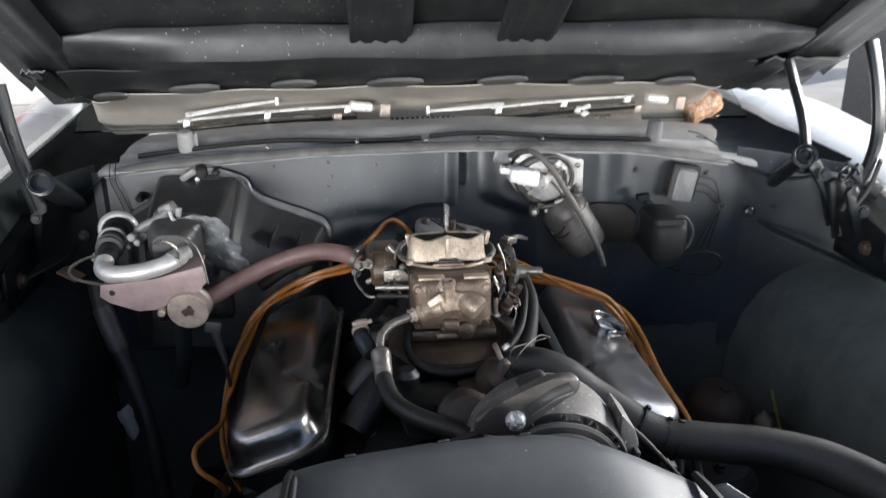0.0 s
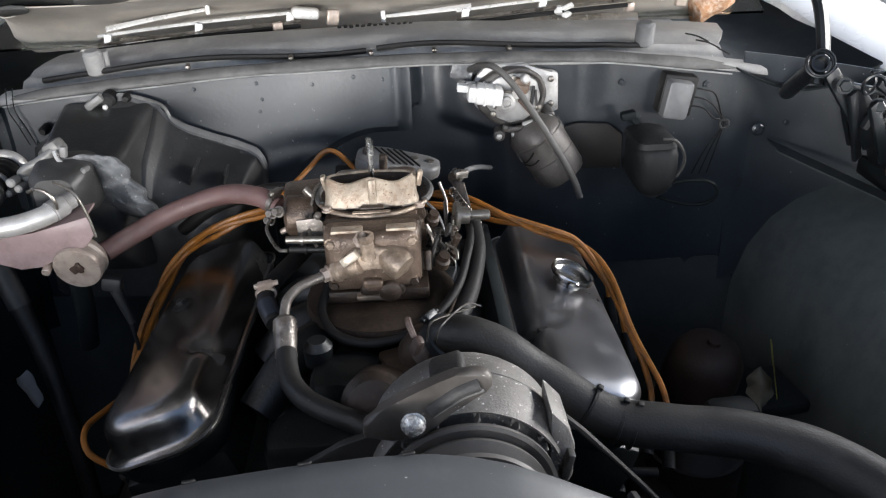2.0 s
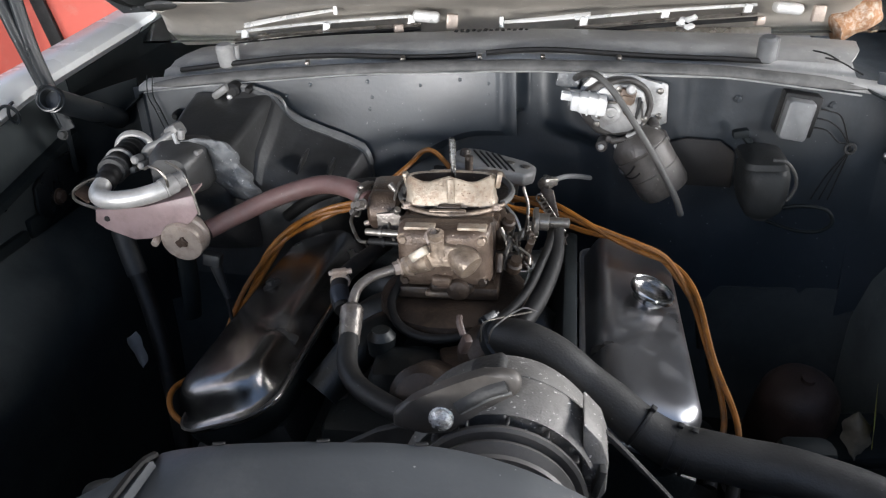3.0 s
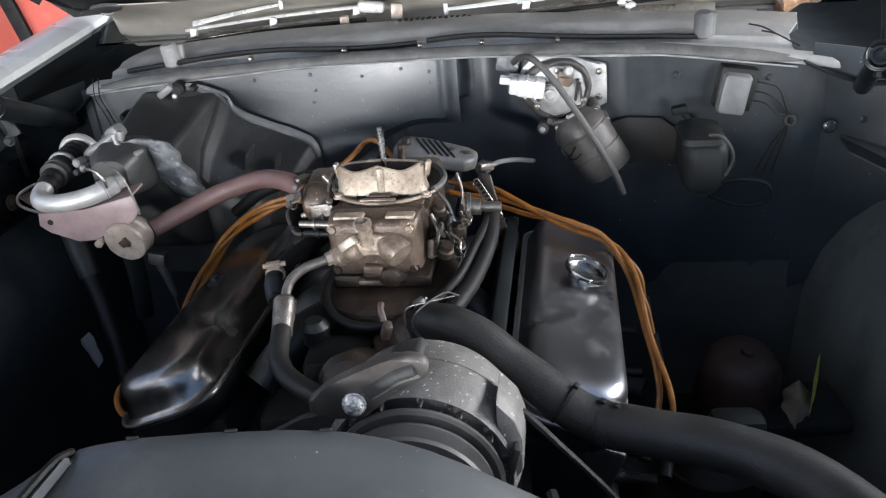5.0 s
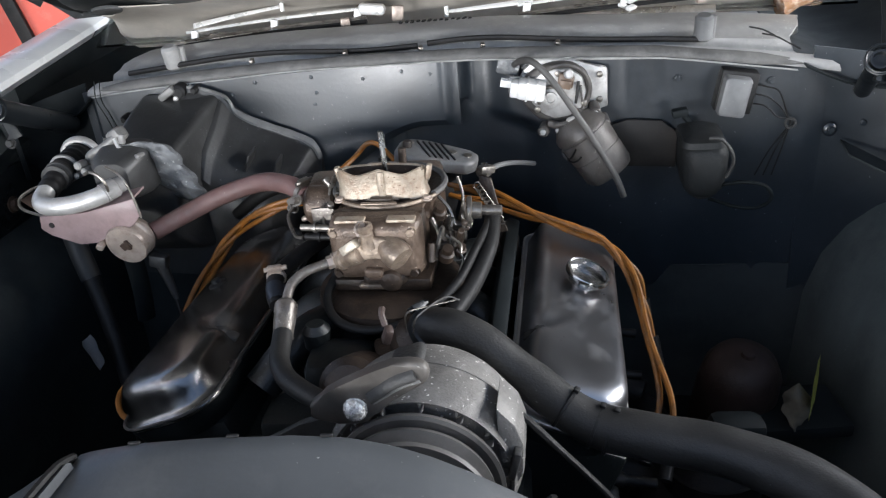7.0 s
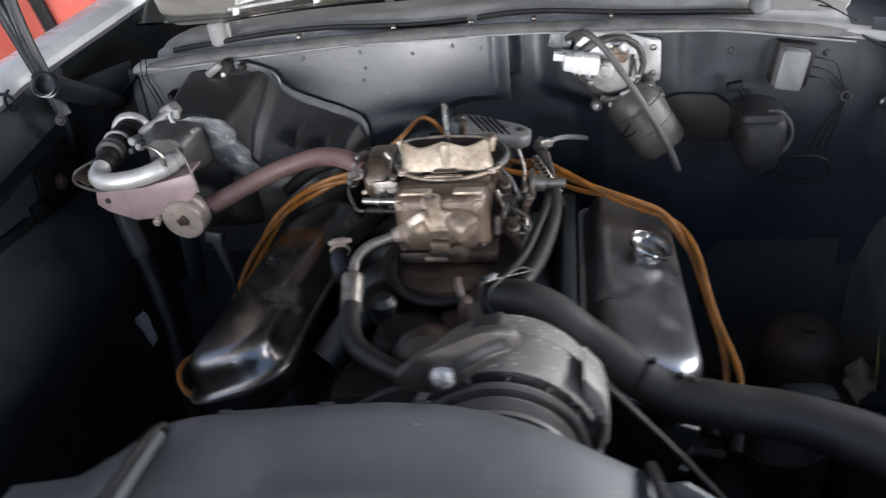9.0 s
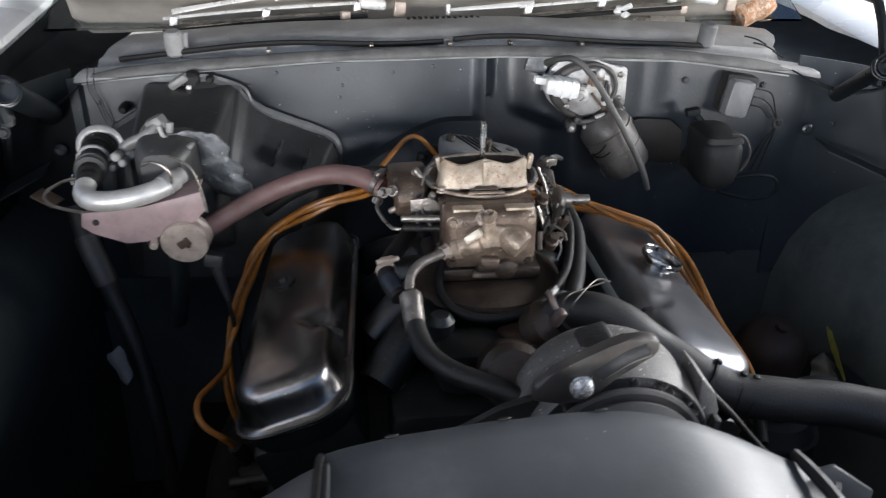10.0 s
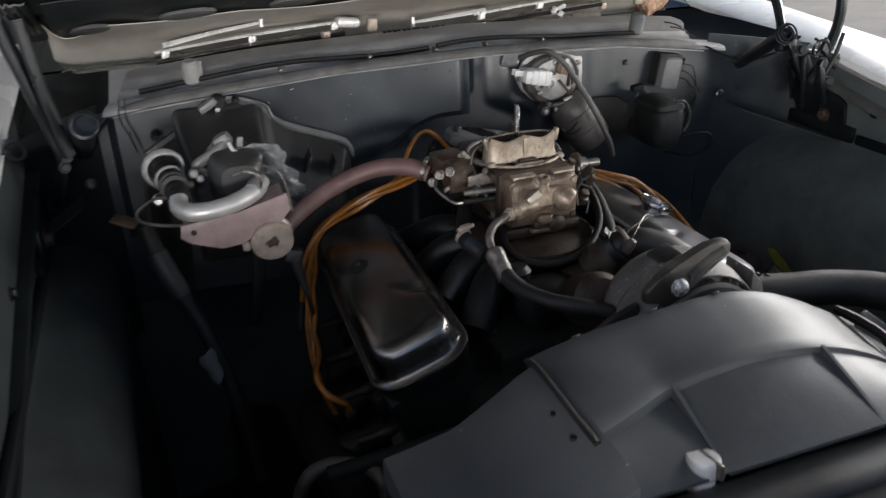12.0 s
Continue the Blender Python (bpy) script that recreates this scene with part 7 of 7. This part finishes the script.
    bm = tube(B(), [(0.138, 1.285, 0.978), (0.150, 1.250, 0.992), (0.167, 1.228, 0.995), (0.192, 1.216, 0.972), (0.226, 1.212, 0.922), (0.256, 1.210, 0.872), (0.279, 1.208, 0.830), (0.290, 1.212, 0.800)], 0.0046, 12, 7)
    part("washer_hose", bm, washer_rubber, w, "faded grey rubber washer hose")
    bm = box(B(), (0.128, 1.305, 0.972), (0.034, 0.014, 0.026), (0, 14, 0), 0.004)
    part("grommet", bm, putty, w, "grey sealing lump")


wiper_motor()


def relay():
    r = thing("relay_box", "grey plastic relay with black wires on the firewall", "relay", (0.45, 1.3, 0.89))
    m = pose(0.4445, 1.300, 0.918, 0, 10, 0)
    bm = B()
    rings = []
    for y, hw, hz, rr in ((-0.006, 0.019, 0.0285, 0.005), (-0.024, 0.019, 0.0285, 0.005), (-0.029, 0.0178, 0.027, 0.006), (-0.030, 0.016, 0.025, 0.006)):
        rings.append([m @ Vector((x, y, z)) for x, z in rounded(hw, hz, rr, 4)])
    loft(bm, rings)
    part("case", bm, relay_grey, r)
    part("base", box(B(), (0.004, 0.001, 0.004), (0.052, 0.026, 0.060), bev=0.003, m=m), rubber, r, "black relay base")
    for k in range(3):
        z = 0.93 - 0.014 * k
        pts = [(0.470, 1.298, z), (0.490, 1.292, z - 0.003), (0.508, 1.294, z - 0.012 - 0.004 * k), (0.522, 1.298, 0.885 - 0.004 * k), (0.528, 1.30, 0.868), (0.520 - 0.008 * k, 1.30, 0.83), (0.510 - 0.012 * k, 1.30, 0.79)]
        part("wire", tube(B(), pts, 0.0012, 6, 5), rubber, r)
    bm = ring_of(B(), (0, 0, 0), 0.007, 0.0022, axis_m((0.528, 1.298, 0.870), (0.528, 1.28, 0.872)), 18, 6)
    part("wire_eye", bm, sooty_steel, r)


relay()


def master_cylinder():
    b = thing("brake_master_cylinder", "sooty dark brake master cylinder with wire bail", "master cylinder", (0.40, 1.24, 0.78))
    rings = []
    for z, hw, hl, rr in ((0.800, 0.020, 0.034, 0.018), (0.812, 0.027, 0.044, 0.022), (0.835, 0.031, 0.049, 0.024), (0.862, 0.031, 0.048, 0.022), (0.872, 0.028, 0.044, 0.020), (0.880, 0.018, 0.034, 0.014)):
        rings.append([Vector((0.398 + x, 1.236 + y, z)) for x, y in rounded(hw, hl, rr, 5)])
    part("reservoir", loft(B(), rings), sooty_black, b)
    bm = loft(B(), [[Vector((0.394 + x, 1.232 + y, z)) for x, y in rounded(hw, hl, 0.014, 4)] for z, hw, hl in ((0.876, 0.030, 0.046), (0.884, 0.028, 0.044), (0.891, 0.016, 0.028))])
    part("lid", bm, sooty_black, b)
    part("bail", tube(B(), [(0.398, 1.186, 0.892), (0.414, 1.184, 0.890), (0.428, 1.186, 0.872), (0.432, 1.190, 0.852), (0.424, 1.192, 0.832)], 0.0024, 8, 6), sooty_steel, b, "steel wire bail")
    bm = rod(B(), (0.395, 1.31, 0.815), (0.398, 1.205, 0.812), 0.020, 20, 0.006)
    part("cylinder", bm, sooty_steel, b)
    part("brake_pipe", tube(B(), [(0.415, 1.205, 0.815), (0.445, 1.190, 0.826), (0.474, 1.185, 0.822), (0.486, 1.19, 0.802), (0.474, 1.20, 0.784), (0.446, 1.21, 0.780), (0.41, 1.23, 0.785)], 0.0026, 10, 6), bay_black, b, "looped black brake pipe")
    web = [(0.258, 0.872), (0.300, 0.884), (0.350, 0.880), (0.372, 0.862), (0.372, 0.806), (0.300, 0.810), (0.262, 0.838)]
    part("mounting_plate", prism(B(), web, 0.006, Matrix(((1, 0, 0, 0), (0, 0, -1, 1.306), (0, 1, 0, 0), (0, 0, 0, 1))), 0.003), plate_brown, b, "dull brown mounting plate on the firewall")
    bm = box(B(), (0.370, 1.270, 0.9015), (0.022, 0.016, 0.012), (0, -10, 0), 0.003)
    rod(bm, (0.376, 1.272, 0.897), (0.388, 1.262, 0.884), 0.005, 10)
    part("switch", bm, bay_black, b)


master_cylinder()


# ---- low on the sides ----
def steering_gear():
    s = thing("steering_gear", "rusty brown steering gear housing beside the engine", "steering gear", (0.40, 0.88, 0.4))
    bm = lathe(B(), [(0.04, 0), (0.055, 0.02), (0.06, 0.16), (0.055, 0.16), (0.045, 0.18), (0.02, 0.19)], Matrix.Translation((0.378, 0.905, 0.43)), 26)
    part("housing", bm, rust_in_shade, s)
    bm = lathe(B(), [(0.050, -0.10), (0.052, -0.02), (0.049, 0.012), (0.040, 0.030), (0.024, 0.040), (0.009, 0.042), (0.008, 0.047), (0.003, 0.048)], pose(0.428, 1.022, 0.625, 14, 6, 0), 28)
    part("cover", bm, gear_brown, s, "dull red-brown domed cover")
    bm = B()
    box(bm, (0.490, 1.00, 0.586), (0.12, 0.09, 0.02), (0, 0, 8), 0.006)
    part("bracket", bm, bay_black, s, "black flat bracket")
    part("mount", box(B(), (0.385, 0.838, 0.690), (0.06, 0.035, 0.034), (0, 6, 10), 0.012), bay_black, s)
    for p in ((0.372, 0.88, 0.622), (0.40, 0.90, 0.618), (0.405, 0.89, 0.635)):
        bolt(s, p, (0, -0.5, 1), 0.007, 0.008, rust_in_shade)


steering_gear()


def low_clutter():
    # manifolds are coloured near black in place of the shade under the heads
    ex = thing("exhaust_manifold", "rusty cast exhaust manifold below the cylinder head", "exhaust manifold", (-0.30, 0.95, 0.55), "exhaust manifolds")
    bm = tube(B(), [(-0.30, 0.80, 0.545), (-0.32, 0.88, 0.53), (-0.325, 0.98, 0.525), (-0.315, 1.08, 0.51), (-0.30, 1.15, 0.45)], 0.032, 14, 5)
    part("log", bm, rust_in_shade, ex)
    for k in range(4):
        part("branch", rod(B(), (-0.22, 0.825 + 0.10 * k, 0.56), (-0.315, 0.83 + 0.09 * k, 0.535), 0.022, 12), rust_in_shade, ex)
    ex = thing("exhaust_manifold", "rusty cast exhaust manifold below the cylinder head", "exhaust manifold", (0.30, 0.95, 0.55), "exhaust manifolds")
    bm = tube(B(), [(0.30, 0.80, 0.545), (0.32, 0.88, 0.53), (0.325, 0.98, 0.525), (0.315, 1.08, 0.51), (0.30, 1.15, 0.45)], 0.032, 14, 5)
    part("log", bm, rust_in_shade, ex)
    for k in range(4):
        part("branch", rod(B(), (0.22, 0.825 + 0.10 * k, 0.56), (0.315, 0.83 + 0.09 * k, 0.535), 0.022, 12), rust_in_shade, ex)
    bm = rod(B(), (-0.36, 0.735, 0.66), (-0.14, 0.715, 0.69), 0.010, 12)
    single("brace_rod", bm, bay_black, "dark steel brace rod in front of the cylinder head", "brace")
    # a curled dry leaf on the steering gear's bracket, and a yellow one standing on edge behind it
    for at, along, up, size, wide, curl, m_, label in (
            ((0.487, 0.972, 0.616), (0.17, 0.66, 0.73), (0.98, -0.17, -0.07), 0.060, 0.020, 0.35, leaf_green, "curled dry brown leaf lying beside the radiator hose"),
            ((0.512, 0.998, 0.630), (0.30, 0.83, 0.0), (-0.12, 0.06, 0.99), 0.140, 0.016, 0.04, leaf_yellow, "yellow-green leaf standing on edge behind the radiator hose")):
        along, up = Vector(along).normalized(), Vector(up).normalized()
        out = along.cross(up)
        rows = []
        for i in range(15):
            f = i / 14
            w = wide * math.sin(math.pi * min(1, f * 0.96 + 0.03)) ** 0.75 * (1 + 0.14 * math.sin(19 * f)) * (0.25 + 0.95 * f) ** 0.6
            rows.append([Vector(at) + up * w * u + along * size * (f - 0.5) + out * curl * wide * (abs(u) ** 1.5 + 0.5 * math.sin(7 * f + 2 * u)) for u in (-1, -0.6, -0.2, 0, 0.2, 0.6, 1)])
        single("leaf", sheet(B(), rows, 0.0008), m_, label, "leaf", group="fallen leaves")


def paper_scrap():
    """A torn pale scrap caught on the pipe beside the inner fender."""
    rows = []
    for i in range(7):
        f = i / 6
        w = 0.010 * (0.35 + 0.65 * math.sin(math.pi * min(1.0, 0.25 + 0.7 * f))) * (1 + 0.2 * math.sin(9 * f))
        rows.append([Vector((-0.466 + 0.014 * f, 1.004, 0.690 - 0.046 * f)) + Vector((w * u, 0.006 * u * u - 0.004 * f, 0.006 * u)) for u in (-1, -0.5, 0, 0.5, 1)])
    single("paper_scrap", sheet(B(), rows, 0.0008, (0, 1, 0)), relay_grey, "torn pale scrap caught on the refrigerant pipe", "paper scrap")


def firewall_clutter():
    """Thin loose wires and dry stalks by the cowl end."""
    w = thing("loose_wire", "two thin grey wires hanging loose on the firewall", "wire", (-0.515, 1.295, 0.90))
    for dx in (0.0, 0.009):
        part("wire", tube(B(), [(-0.520 + dx, 1.29, 0.985), (-0.524 + dx, 1.288, 0.955), (-0.516 + dx, 1.288, 0.93), (-0.508 + dx, 1.29, 0.90)], 0.0008, 6, 5), bay_black, w)
    for k in range(3):
        a = Vector((0.47 + 0.02 * k, 1.345 + 0.006 * k, 1.0 - 0.012 * k))
        single("dry_stalk", tube(B(), [a, a + Vector((0.018, -0.004, -0.004)), a + Vector((0.034, -0.01, -0.012))], 0.0013, 6, 3), rubber, "thin dark stalk lying on the cowl end", "plant stalk", group="dry stalks on the cowl")


paper_scrap()
firewall_clutter()


low_clutter()
